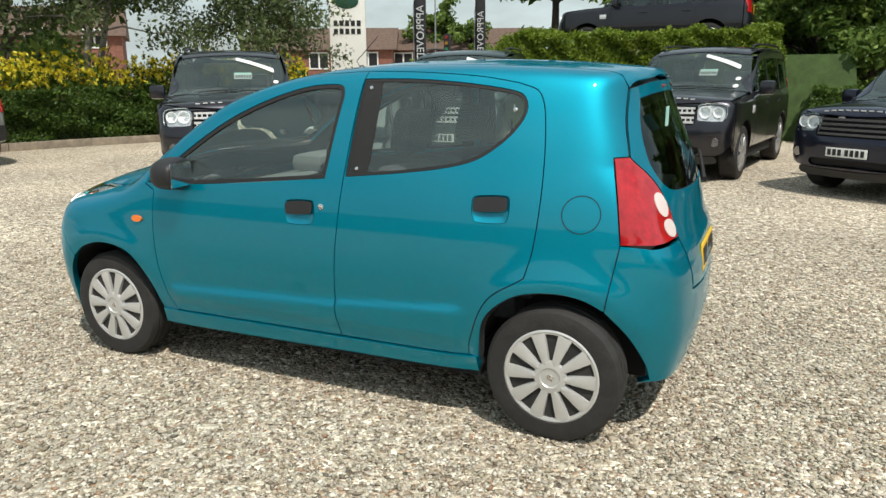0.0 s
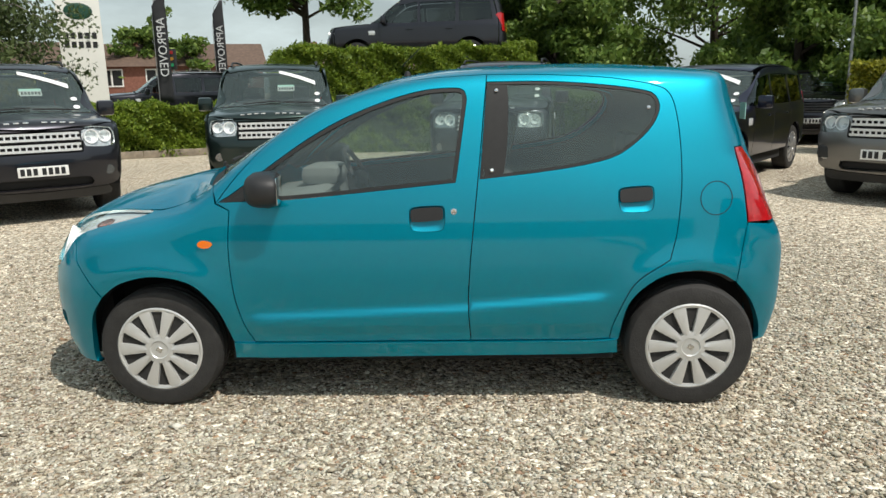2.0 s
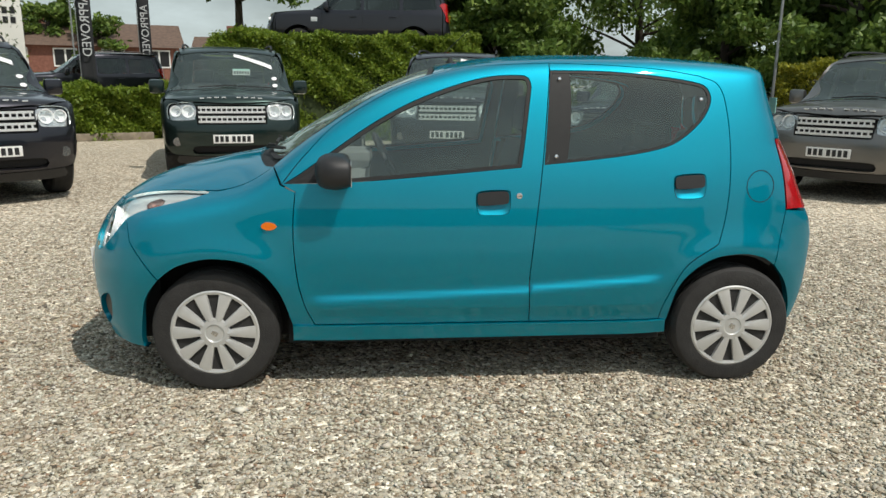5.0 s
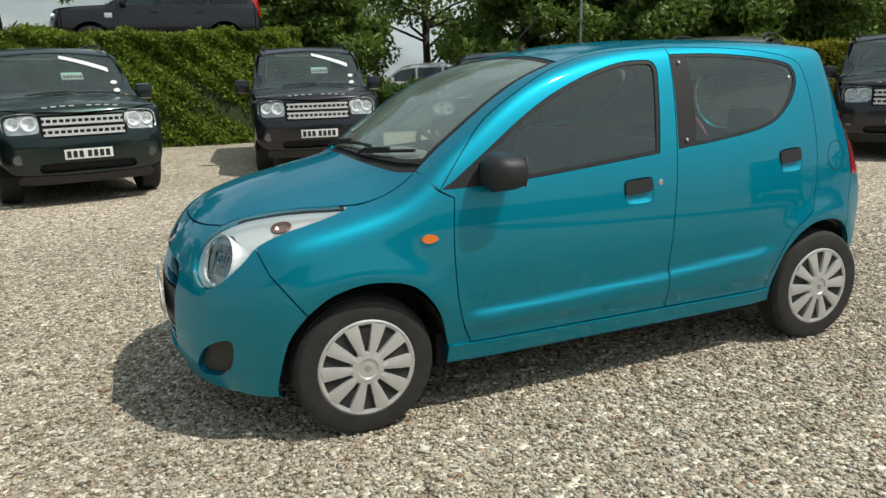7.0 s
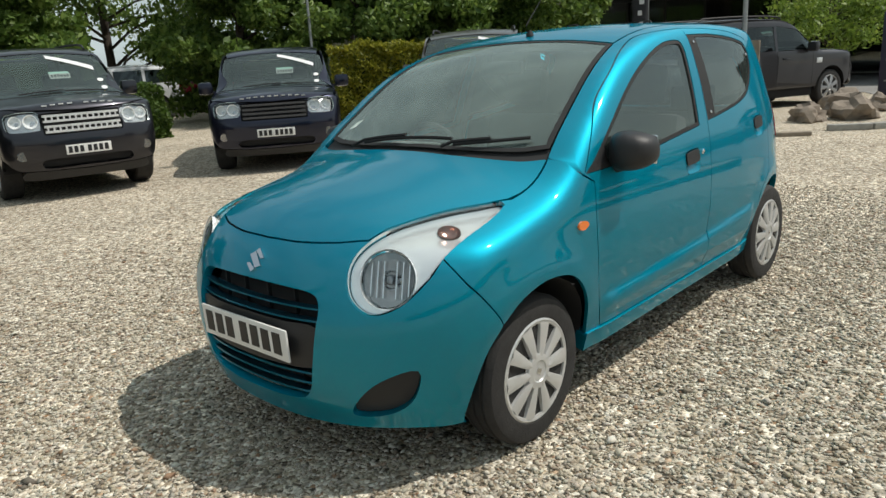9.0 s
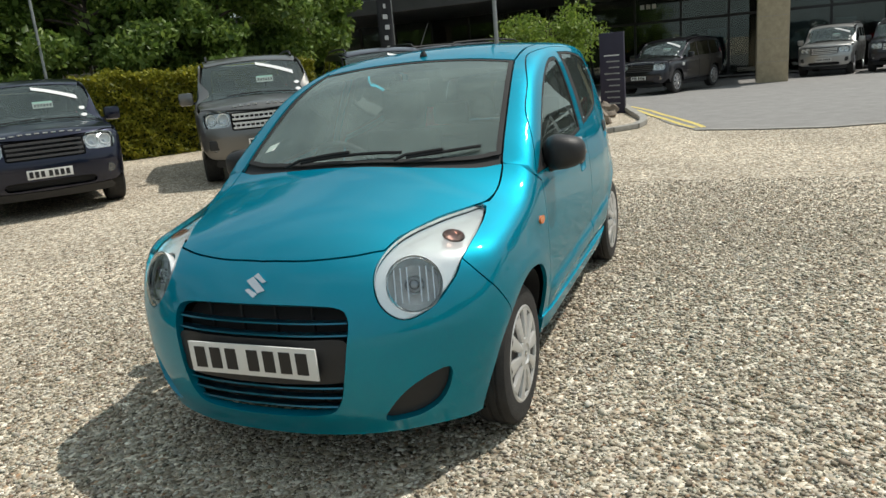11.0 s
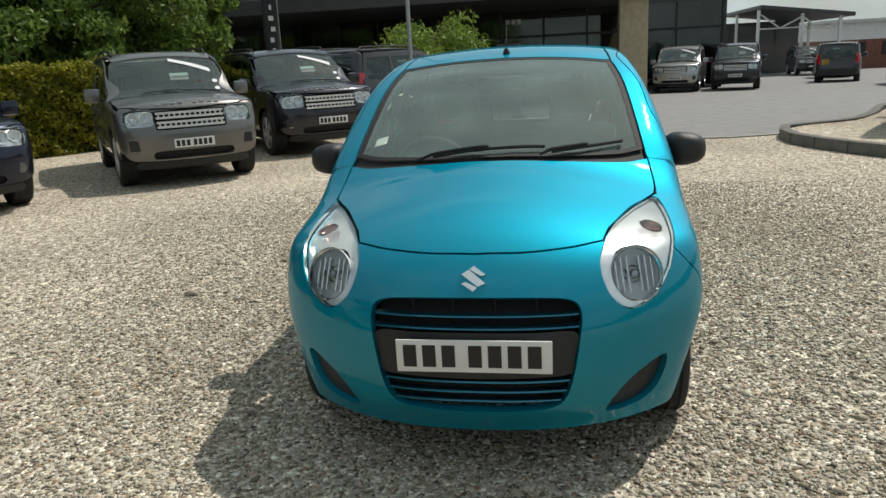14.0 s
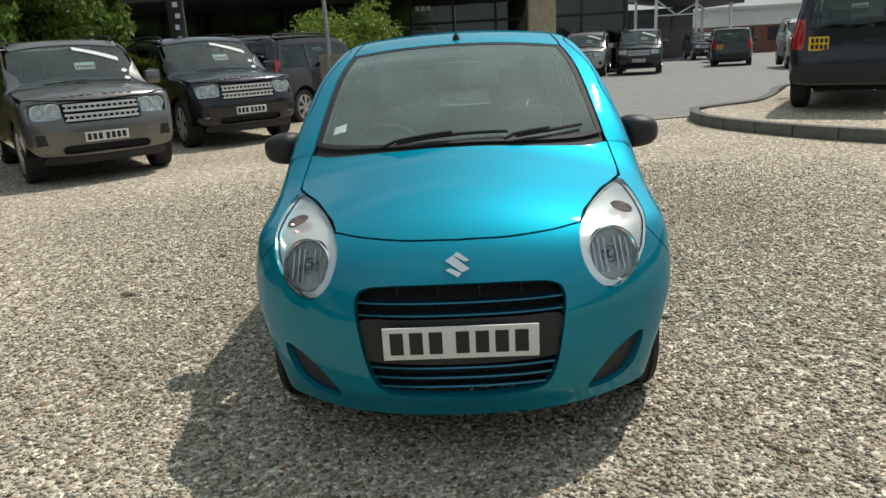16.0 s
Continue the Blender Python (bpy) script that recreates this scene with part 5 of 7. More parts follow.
def facing(x, y, fx, fy, z=0.0, front=2.3):
    """The pose of a car whose nose stands at (x, y), looking along (fx, fy)."""
    d = Vector((fx, fy, 0)).normalized()
    a = math.degrees(math.atan2(-d.y, -d.x))
    return pose(x - d.x * front, y - d.y * front, z, 0, 0, a)


def lie(x):
    """Height of the yard, which falls away gently towards the showroom."""
    return -0.02 * max(0.0, x - 11.0)


def parked(x, y, degrees, scale, z=0.0):
    """The pose of a car whose front plate stands at (x, y), its nose turned to a compass angle from +x."""
    a = radians(degrees)
    return facing(x, y, math.cos(a), math.sin(a), z + lie(x), 2.36 * scale)


TALL, SPORT, COMPACT = 0.96, 0.95, 0.97
disco = suv("tall", BLACK_GLOSS, "black tall four-by-four with silver grille", parked(-4.454, 4.003, -52, TALL))
disco.scale = (TALL, TALL, 0.99)
for at, paint, label in (
    (parked(-2.411, 5.837, -78, TALL), GREEN_BLACK, "very dark green four-by-four before a clipped hedge"),
    (parked(0.438, 6.755, -98.9, TALL), None, "black four-by-four with silver double-bar grille"),
    (parked(-3.4, 15.6, 178, TALL, 1.8), None, "black four-by-four shown on a raised bank behind the hedge"),
    (parked(-12.2, 20.4, 208, TALL, 0.25), None, "black four-by-four parked side-on behind a low hedge"),
    (parked(10.82, -7.82, -30, TALL, 0.126), None, "black four-by-four seen from behind on a gravel island"),
    (parked(15.0, 2.75, -24, TALL), DARK_GREY, "dark grey four-by-four parked nose away"),
):
    another(disco, at, paint, label, BLACK_GLOSS).scale = (TALL, TALL, 0.99)
sport = suv("sport", NAVY, "dark navy sporting four-by-four with black grille", parked(2.585, 6.032, -127, SPORT), None, GRILLE_DARK)
sport.scale = (SPORT,) * 3
for at, paint, label in (
    (parked(20.2, 1.25, 158, SPORT, 0.012), BLACK_GLOSS, "black four-by-four before the showroom"),
    (parked(5.3, 22.6, 159, SPORT), WHITE_PAINT, "white estate parked beyond the hedge"),
    (parked(9.6, 22.0, 155, SPORT), RED_PAINT, "dark red estate parked beyond the hedge"),
    (parked(7.6, 12.6, -118, SPORT), BLACK_GLOSS, "black four-by-four in a row behind"),
):
    another(sport, at, paint, label, NAVY).scale = (SPORT,) * 3
compact = suv("compact", BRONZE_GREY, "warm grey compact four-by-four on gravel", parked(4.666, 4.351, -141.8, COMPACT))
compact.scale = (COMPACT, COMPACT, 1.03)
for at, paint, label in (
    (parked(7.581, 3.393, -141, COMPACT), BLACK_GLOSS, "black compact four-by-four with silver grille"),
    (parked(26.4, -4.5, 166, COMPACT, 0.012), SILVER_PAINT, "silver compact four-by-four outside the showroom"),
    (parked(26.3, -6.75, 166, COMPACT, 0.012), BLACK_GLOSS, "black compact four-by-four outside the showroom"),
    (parked(-14.3, 4.95, 167, COMPACT), SILVER_PAINT, "silver compact four-by-four seen from behind"),
    (parked(23.6, -12.5, 165, COMPACT, 0.012), SILVER_PAINT, "silver car nosing out beyond the gravel island"),
    (parked(35.5, -13.6, -20, COMPACT, 0.012), DARK_GREY, "dark grey four-by-four in the far car park"),
    (parked(38.0, -14.2, 165, COMPACT, 0.012), BLACK_GLOSS, "black four-by-four in the far car park"),
    (parked(46.0, -15.6, 175, COMPACT, 0.012), BLACK_GLOSS, "black four-by-four in the far car park"),
):
    another(compact, at, paint, label, BRONZE_GREY).scale = (COMPACT, COMPACT, 1.03)

# ---- ground ----
def gravel_material(name, scale, tone):
    """Loose stones of many colours: cream, buff, brown and grey, with hollows between them."""
    m = bpy.data.materials.new(name)
    m.use_nodes = True
    nt = m.node_tree
    b = nt.nodes["Principled BSDF"]
    b.inputs["Roughness"].default_value = 0.9
    b.inputs["Specular IOR Level"].default_value = 0.25
    tc = nt.nodes.new("ShaderNodeTexCoord")
    warp = nt.nodes.new("ShaderNodeTexNoise")
    warp.inputs["Scale"].default_value = scale * 0.8
    nt.links.new(tc.outputs["Object"], warp.inputs["Vector"])
    addv = nt.nodes.new("ShaderNodeVectorMath")
    addv.operation = "MULTIPLY_ADD"
    addv.inputs[1].default_value = (0.012,) * 3
    nt.links.new(warp.outputs["Color"], addv.inputs[0])
    nt.links.new(tc.outputs["Object"], addv.inputs[2])
    vo = nt.nodes.new("ShaderNodeTexVoronoi")
    vo.inputs["Scale"].default_value = scale
    nt.links.new(addv.outputs["Vector"], vo.inputs["Vector"])
    sep = nt.nodes.new("ShaderNodeSeparateColor")
    nt.links.new(vo.outputs["Color"], sep.inputs["Color"])
    ramp = nt.nodes.new("ShaderNodeValToRGB")
    cols = [(0.0, (0.07, 0.06, 0.045)), (0.15, (0.20, 0.155, 0.105)), (0.35, (0.40, 0.34, 0.25)), (0.55, (0.35, 0.315, 0.26)), (0.75, (0.57, 0.505, 0.39)), (0.9, (0.74, 0.69, 0.58)), (1.0, (0.28, 0.165, 0.085))]
    el = ramp.color_ramp.elements
    el[0].position, el[1].position = 0.0, 1.0
    for p, c in cols[1:-1]:
        el.new(p)
    for e, (p, c) in zip(sorted(el, key=lambda e: e.position), cols):
        e.color = (*[v * tone for v in c], 1)
    nt.links.new(sep.outputs["Red"], ramp.inputs["Fac"])
    big = nt.nodes.new("ShaderNodeTexNoise")
    big.inputs["Scale"].default_value = 0.45
    big.inputs["Detail"].default_value = 6
    nt.links.new(tc.outputs["Object"], big.inputs["Vector"])
    mr = nt.nodes.new("ShaderNodeMapRange")
    mr.inputs["From Min"].default_value, mr.inputs["From Max"].default_value = 0.3, 0.7
    mr.inputs["To Min"].default_value, mr.inputs["To Max"].default_value = 0.82, 1.18
    nt.links.new(big.outputs["Fac"], mr.inputs["Value"])
    mul = nt.nodes.new("ShaderNodeVectorMath")
    mul.operation = "MULTIPLY"
    clump = nt.nodes.new("ShaderNodeTexNoise")
    clump.inputs["Scale"].default_value = 14
    clump.inputs["Detail"].default_value = 7
    clump.inputs["Roughness"].default_value = 0.75
    nt.links.new(tc.outputs["Object"], clump.inputs["Vector"])
    mc = nt.nodes.new("ShaderNodeMapRange")
    mc.inputs["From Min"].default_value, mc.inputs["From Max"].default_value = 0.32, 0.68
    mc.inputs["To Min"].default_value, mc.inputs["To Max"].default_value = 0.5, 1.5
    nt.links.new(clump.outputs["Fac"], mc.inputs["Value"])
    both_scales = nt.nodes.new("ShaderNodeMath")
    both_scales.operation = "MULTIPLY"
    nt.links.new(mr.outputs["Result"], both_scales.inputs[0])
    nt.links.new(mc.outputs["Result"], both_scales.inputs[1])
    nt.links.new(ramp.outputs["Color"], mul.inputs[0])
    nt.links.new(both_scales.outputs["Value"], mul.inputs[1])
    nt.links.new(mul.outputs["Vector"], b.inputs["Base Color"])
    bp = nt.nodes.new("ShaderNodeBump")
    bp.invert = True
    bp.inputs["Strength"].default_value = 1.0
    bp.inputs["Distance"].default_value = 0.011
    nt.links.new(vo.outputs["Distance"], bp.inputs["Height"])
    nt.links.new(bp.outputs["Normal"], b.inputs["Normal"])
    return m


GRAVEL = gravel_material("loose_gravel", 54, 1.12)
STONE_COLOURS = bpy.data.materials.new("gravel_stones")
STONE_COLOURS.use_nodes = True
nt = STONE_COLOURS.node_tree
gi = nt.nodes.new("ShaderNodeNewGeometry")
rp = nt.nodes.new("ShaderNodeValToRGB")
for p, c in ((0.10, (0.30, 0.25, 0.18)), (0.28, (0.47, 0.41, 0.30)), (0.5, (0.44, 0.405, 0.335)), (0.68, (0.58, 0.525, 0.41)), (0.86, (0.80, 0.76, 0.65))):
    rp.color_ramp.elements.new(p).color = (*c, 1)
rp.color_ramp.elements[0].color = (0.17, 0.15, 0.12, 1)
rp.color_ramp.elements[-1].color = (0.32, 0.19, 0.11, 1)
nt.links.new(gi.outputs["Random Per Island"], rp.inputs["Fac"])
no = nt.nodes.new("ShaderNodeTexNoise")
no.inputs["Scale"].default_value = 120
mx = nt.nodes.new("ShaderNodeMix")
mx.data_type = "RGBA"
mx.blend_type = "MULTIPLY"
mx.inputs["Factor"].default_value = 0.35
nt.links.new(rp.outputs["Color"], mx.inputs["A"])
nt.links.new(no.outputs["Color"], mx.inputs["B"])
nt.links.new(mx.outputs["Result"], nt.nodes["Principled BSDF"].inputs["Base Color"])
nt.nodes["Principled BSDF"].inputs["Roughness"].default_value = 0.75
nt.nodes["Principled BSDF"].inputs["Specular IOR Level"].default_value = 0.3

ASPHALT = material("pale_asphalt", (0.235, 0.228, 0.218), 0.9, vary=0.16, scale=3, bump=0.4, bump_scale=250)
KERB = material("concrete_kerb", (0.30, 0.29, 0.26), 0.85, vary=0.25, scale=9, bump=0.4, bump_scale=90)
DARK_KERB = material("dark_kerb", (0.13, 0.125, 0.11), 0.85, vary=0.3, scale=6, bump=0.4, bump_scale=60)
SOIL = material("dark_soil", (0.06, 0.048, 0.035), 0.95, vary=0.3, scale=6, bump=0.6, bump_scale=40)
GRASS = material("rough_grass", (0.055, 0.095, 0.025), 0.9, vary=0.3, scale=5, bump=0.6, bump_scale=60)
YELLOW_LINE = material("yellow_road_paint", (0.62, 0.50, 0.13), 0.7, vary=0.25, scale=14)
TIMBER = material("weathered_timber", (0.24, 0.20, 0.15), 0.85, vary=0.3, scale=7, bump=0.4, bump_scale=50)
ROCK = material("rough_rock", (0.22, 0.18, 0.14), 0.9, vary=0.35, scale=5, bump=0.8, bump_scale=18)


def patch(name, outline_pts, z, mat, label, category, kind="structure", thick=0.05):
    bm = bmesh.new()
    f = bm.faces.new([bm.verts.new((x, y, z)) for x, y in outline_pts])
    r = bmesh.ops.extrude_face_region(bm, geom=[f])
    for v in r["geom"]:
        if isinstance(v, bmesh.types.BMVert):
            v.co.z = z - thick
    return tagged(part(name, bm, mat, smooth=0), label, category, kind=kind)


n = 60
bm = bmesh.new()
xs = np.concatenate([np.linspace(-400, -25, 8), np.linspace(-20, 30, 51), np.linspace(40, 500, 10)])
xs[np.abs(xs - 11) < 0.4] = 11.0
ys = np.concatenate([np.linspace(-400, -25, 8), np.linspace(-20, 30, 51), np.linspace(40, 500, 10)])
gv = [[bm.verts.new((x, y, lie(x))) for y in ys] for x in xs]
for i in range(len(xs) - 1):
    for j in range(len(ys) - 1):
        bm.faces.new((gv[i][j], gv[i + 1][j], gv[i + 1][j + 1], gv[i][j + 1]))
tagged(part("ground", bm, GRAVEL, smooth=0), "pale loose gravel yard of mixed stones", "gravel ground", kind="structure")


def stones(name, count, place, size, label, seed):
    """Many loose stones in one mesh."""
    rng = np.random.default_rng(seed)
    base = np.array([(1, 0, 0), (-1, 0, 0), (0, 1, 0), (0, -1, 0), (0, 0, 1), (0, 0, -1)], float)
    tri = np.array([(0, 2, 4), (2, 1, 4), (1, 3, 4), (3, 0, 4), (2, 0, 5), (1, 2, 5), (3, 1, 5), (0, 3, 5)])
    c = place(rng, count)
    k = len(c)
    s = size * rng.lognormal(0, 0.32, (k, 1))
    v = base[None] * (1 + rng.uniform(-0.3, 0.3, (k, 6, 1))) * np.concatenate([s * rng.uniform(0.9, 1.4, (k, 1)), s * rng.uniform(0.6, 0.95, (k, 1)), s * rng.uniform(0.4, 0.65, (k, 1))], 1)[:, None]
    v += rng.uniform(-0.12, 0.12, (k, 6, 3)) * s[:, None]
    a, t = rng.uniform(0, 2 * np.pi, k), rng.normal(0, 0.35, k)
    ca, sa, ct, st_ = np.cos(a), np.sin(a), np.cos(t), np.sin(t)
    x, y, z = v[..., 0].copy(), v[..., 1].copy(), v[..., 2].copy()
    y, z = y * ct[:, None] - z * st_[:, None], y * st_[:, None] + z * ct[:, None]
    v = np.stack([x * ca[:, None] - y * sa[:, None], x * sa[:, None] + y * ca[:, None], z], -1)
    v += np.concatenate([c, (s * rng.uniform(-0.1, 0.45, (k, 1)))], 1)[:, None]
    f = (tri[None] + 6 * np.arange(k)[:, None, None]).reshape(-1, 3)
    me = bpy.data.meshes.new(name)
    me.vertices.add(6 * k)
    me.vertices.foreach_set("co", v.reshape(-1))
    me.loops.add(f.size)
    me.loops.foreach_set("vertex_index", f.reshape(-1).astype(np.int32))
    me.polygons.add(len(f))
    me.polygons.foreach_set("loop_start", np.arange(0, f.size, 3, dtype=np.int32))
    me.polygons.foreach_set("loop_total", np.full(len(f), 3, np.int32))
    me.update(calc_edges=True)
    me.validate()
    me.materials.append(STONE_COLOURS)
    return tagged(new(name, me), label, "gravel", kind="stuff")


def round_the_car(rng, count):
    """Most densely along the strip where the walk goes by."""
    out = []
    while sum(len(o) for o in out) < count:
        p = np.stack([rng.uniform(-4.2, 4.2, 40000), rng.uniform(-4.0, 4.5, 40000)], 1)
        d = np.maximum(np.abs(p[:, 0]) - 1.9, 0) ** 2 + np.maximum(np.abs(p[:, 1] + 0.3) - 1.0, 0) ** 2
        out.append(p[rng.random(len(p)) < np.exp(-d / 4.0) * np.where((np.abs(p[:, 0]) < 1.4) & (np.abs(p[:, 1]) < 0.5), 0.25, 1)])
    return np.vstack(out)[:count]


stones("gravel_stones", 150000, round_the_car, 0.0082, "loose cream, buff and brown gravel stones", 3)

# road, kerbs and beds towards the showroom
road_edge = [(9.9, -0.45), (9.2, -0.75), (8.72, -0.95), (8.5, -1.6), (8.32, -2.4), (8.3, -3.2), (8.55, -3.8), (9.2, -4.95), (10.3, -5.7), (12.2, -6.7), (13.6, -8.6), (14.0, -14.0), (15, -60), (90, -60), (90, 30), (20.5, 30), (20.4, 8.0), (20.0, 4.6), (18.2, 2.6), (15.5, 1.5), (13.0, 0.5), (11.2, -0.1)]
road = patch("road", road_edge, 0.012, ASPHALT, "pale worn asphalt forecourt", "road")
bm = bmesh.new()
bm.from_mesh(road.data)
bmesh.ops.bisect_plane(bm, geom=bm.verts[:] + bm.edges[:] + bm.faces[:], plane_co=(11, 0, 0), plane_no=(1, 0, 0))
for v in bm.verts:
    v.co.z += lie(v.co.x)
bm.to_mesh(road.data)
bm.free()


def kerb_run(name, pts, w, h, mat, label, z=0.0, piece=0.9):
    """A row of edging stones, each its own piece."""
    holder = thing(name, label, "kerb", kind="structure")
    p = rounded(pts, piece)
    for a, b in zip(p, p[1:]):
        d = b - a
        ln = float(np.linalg.norm(d))
        bm = box(bmesh.new(), 0.004, ln - 0.004, -w / 2, w / 2, 0, h, 0.012)
        st1 = part("kerb_stone", bm, mat, holder)
        st1.matrix_local = Matrix.Translation((a[0], a[1], z)) @ Matrix.Rotation(math.atan2(d[1], d[0]), 4, "Z")
    return holder


kerb_run("kerb_island", [(13.5, -8.5), (12.1, -6.7), (10.25, -5.72), (9.15, -4.97), (8.6, -3.95), (8.2, -3.68), (7.3, -3.6), (6.3, -3.92), (5.2, -4.6), (4.4, -5.6), (4.0, -8.0), (4.0, -12.0)], 0.15, 0.16, DARK_KERB, "dark concrete kerb of the gravel island", piece=0.6)
isl = [(13.45, -8.6), (12.05, -6.78), (10.2, -5.8), (9.1, -5.05), (8.55, -4.05), (8.18, -3.76), (7.3, -3.68), (6.33, -4.0), (5.25, -4.67), (4.48, -5.65), (4.08, -8.0), (4.08, -12.0), (13.9, -12.0)]
patch("gravel_island", isl, 0.126, GRAVEL, "raised gravel island with a dark kerb", "gravel bed", thick=0.12)
kerb_run("kerb_bed", [(8.6, 0.9), (9.2, 0.12), (10.4, 0.02), (12.5, 0.52), (14.6, 1.05), (15.6, 1.7)], 0.14, 0.09, KERB, "low stone edging of the planted bed", piece=0.6)
kerb_run("kerb_road", [(8.52, -3.78), (8.26, -3.2), (8.28, -2.4), (8.46, -1.6), (8.68, -0.95)], 0.10, 0.022, KERB, "flush edging between gravel and asphalt")
kerb_run("sleeper_edge", [(7.2, 2.3), (7.55, 1.6), (8.0, 0.95)], 0.12, 0.06, TIMBER, "dark timber edging sunk in gravel", piece=1.2)
for k, off in enumerate((0.0, 0.22)):
    pts = rounded([(8.95, -0.95 - off * 0.6), (9.5, -0.72 - off), (10.4, -0.42 - off), (11.6, -0.02 - off), (13.2, 0.42 - off), (15.2, 1.12 - off)], 0.3)
    bm = bmesh.new()
    for a, b in zip(pts, pts[1:]):
        d = (b - a) / np.linalg.norm(b - a)
        nrm = np.array([-d[1], d[0]]) * 0.045
        bm.faces.new([bm.verts.new((*q, 0.0165 + lie(q[0]))) for q in (a - nrm, b - nrm, b + nrm, a + nrm)])
    tagged(part("road_line", bm, YELLOW_LINE, smooth=0), "worn yellow line painted on asphalt", "road marking", kind="structure")
kerb_run("timber_edge", [(-13.6, 3.5), (-12.2, 6.4), (-11.2, 8.8), (-9.6, 10.6), (-7.4, 12.0), (-5.6, 12.9)], 0.10, 0.16, TIMBER, "weathered timber edging before the hedges", piece=1.6)

# ---- planting ----
def leaf_material(name, c1, c2, c3):
    m = bpy.data.materials.new(name)
    m.use_nodes = True
    nt = m.node_tree
    b = nt.nodes["Principled BSDF"]
    b.inputs["Roughness"].default_value = 0.5
    b.inputs["Specular IOR Level"].default_value = 0.35
    g = nt.nodes.new("ShaderNodeNewGeometry")
    r = nt.nodes.new("ShaderNodeValToRGB")
    r.color_ramp.elements[0].color = (*c1, 1)
    r.color_ramp.elements[1].color = (*c3, 1)
    r.color_ramp.elements.new(0.55).color = (*c2, 1)
    nt.links.new(g.outputs["Random Per Island"], r.inputs["Fac"])
    nt.links.new(r.outputs["Color"], b.inputs["Base Color"])
    t = nt.nodes.new("ShaderNodeBsdfTranslucent")
    nt.links.new(r.outputs["Color"], t.inputs["Color"])
    mx = nt.nodes.new("ShaderNodeMixShader")
    mx.inputs["Fac"].default_value = 0.38
    nt.links.new(b.outputs["BSDF"], mx.inputs[1])
    nt.links.new(t.outputs["BSDF"], mx.inputs[2])
    nt.links.new(mx.outputs["Shader"], nt.nodes["Material Output"].inputs["Surface"])
    return m


HEDGE_LEAF = leaf_material("hedge_leaves", (0.09, 0.15, 0.014), (0.17, 0.25, 0.024), (0.27, 0.34, 0.04))
LOW_LEAF = leaf_material("low_hedge_leaves", (0.035, 0.075, 0.012), (0.075, 0.135, 0.022), (0.13, 0.20, 0.035))
TREE_LEAF = leaf_material("tree_leaves", (0.06, 0.11, 0.020), (0.13, 0.21, 0.040), (0.22, 0.30, 0.065))
BIRCH_LEAF = leaf_material("birch_leaves", (0.045, 0.07, 0.025), (0.085, 0.12, 0.04), (0.15, 0.19, 0.075))
LIME_LEAF = leaf_material("bright_shrub_leaves", (0.09, 0.15, 0.02), (0.17, 0.26, 0.035), (0.28, 0.36, 0.06))
YELLOW_LEAF = leaf_material("yellow_green_leaves", (0.12, 0.14, 0.012), (0.25, 0.25, 0.02), (0.38, 0.36, 0.04))
FLOWER = leaf_material("yellow_petals", (0.55, 0.45, 0.02), (0.75, 0.62, 0.03), (0.80, 0.72, 0.10))
BARK = material("dark_bark", (0.055, 0.042, 0.032), 0.95, vary=0.3, scale=9, bump=0.9, bump_scale=30)
BIRCH_BARK = material("birch_bark", (0.36, 0.33, 0.29), 0.9, color2=(0.10, 0.09, 0.08), scale=5, bump=0.5, bump_scale=30)
# the shade deep inside a hedge is put into this dark colour
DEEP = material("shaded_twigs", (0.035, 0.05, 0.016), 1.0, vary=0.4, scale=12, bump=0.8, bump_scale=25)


def leaves(name, centres, size, mat, parent=None, seed=1, up=0.3, label=""):
    """Small pointed leaves, two triangles each, folded on their rib."""
    rng = np.random.default_rng(seed)
    k = len(centres)
    d = rng.normal(size=(k, 3)) + (0, 0, -up)
    d /= np.linalg.norm(d, axis=1, keepdims=True)
    w = np.cross(d, rng.normal(size=(k, 3)))
    w /= np.linalg.norm(w, axis=1, keepdims=True) + 1e-9
    nn = np.cross(d, w)
    s = size * rng.lognormal(0, 0.3, (k, 1))
    v = np.stack([centres - d * s, centres + w * s * 0.5 + nn * s * 0.18, centres + d * s, centres - w * s * 0.5 + nn * s * 0.18], 1)
    f = (np.array([(0, 1, 2), (0, 2, 3)])[None] + 4 * np.arange(k)[:, None, None]).reshape(-1, 3)
    me = bpy.data.meshes.new(name)
    me.vertices.add(4 * k)
    me.vertices.foreach_set("co", v.reshape(-1))
    me.loops.add(f.size)
    me.loops.foreach_set("vertex_index", f.reshape(-1).astype(np.int32))
    me.polygons.add(len(f))
    me.polygons.foreach_set("loop_start", np.arange(0, f.size, 3, dtype=np.int32))
    me.polygons.foreach_set("loop_total", np.full(len(f), 3, np.int32))
    me.update(calc_edges=True)
    me.materials.append(mat)
    ob = new(name, me)
    if parent is not None:
        ob.parent = parent
    if label:
        tagged(ob, label)
    return ob


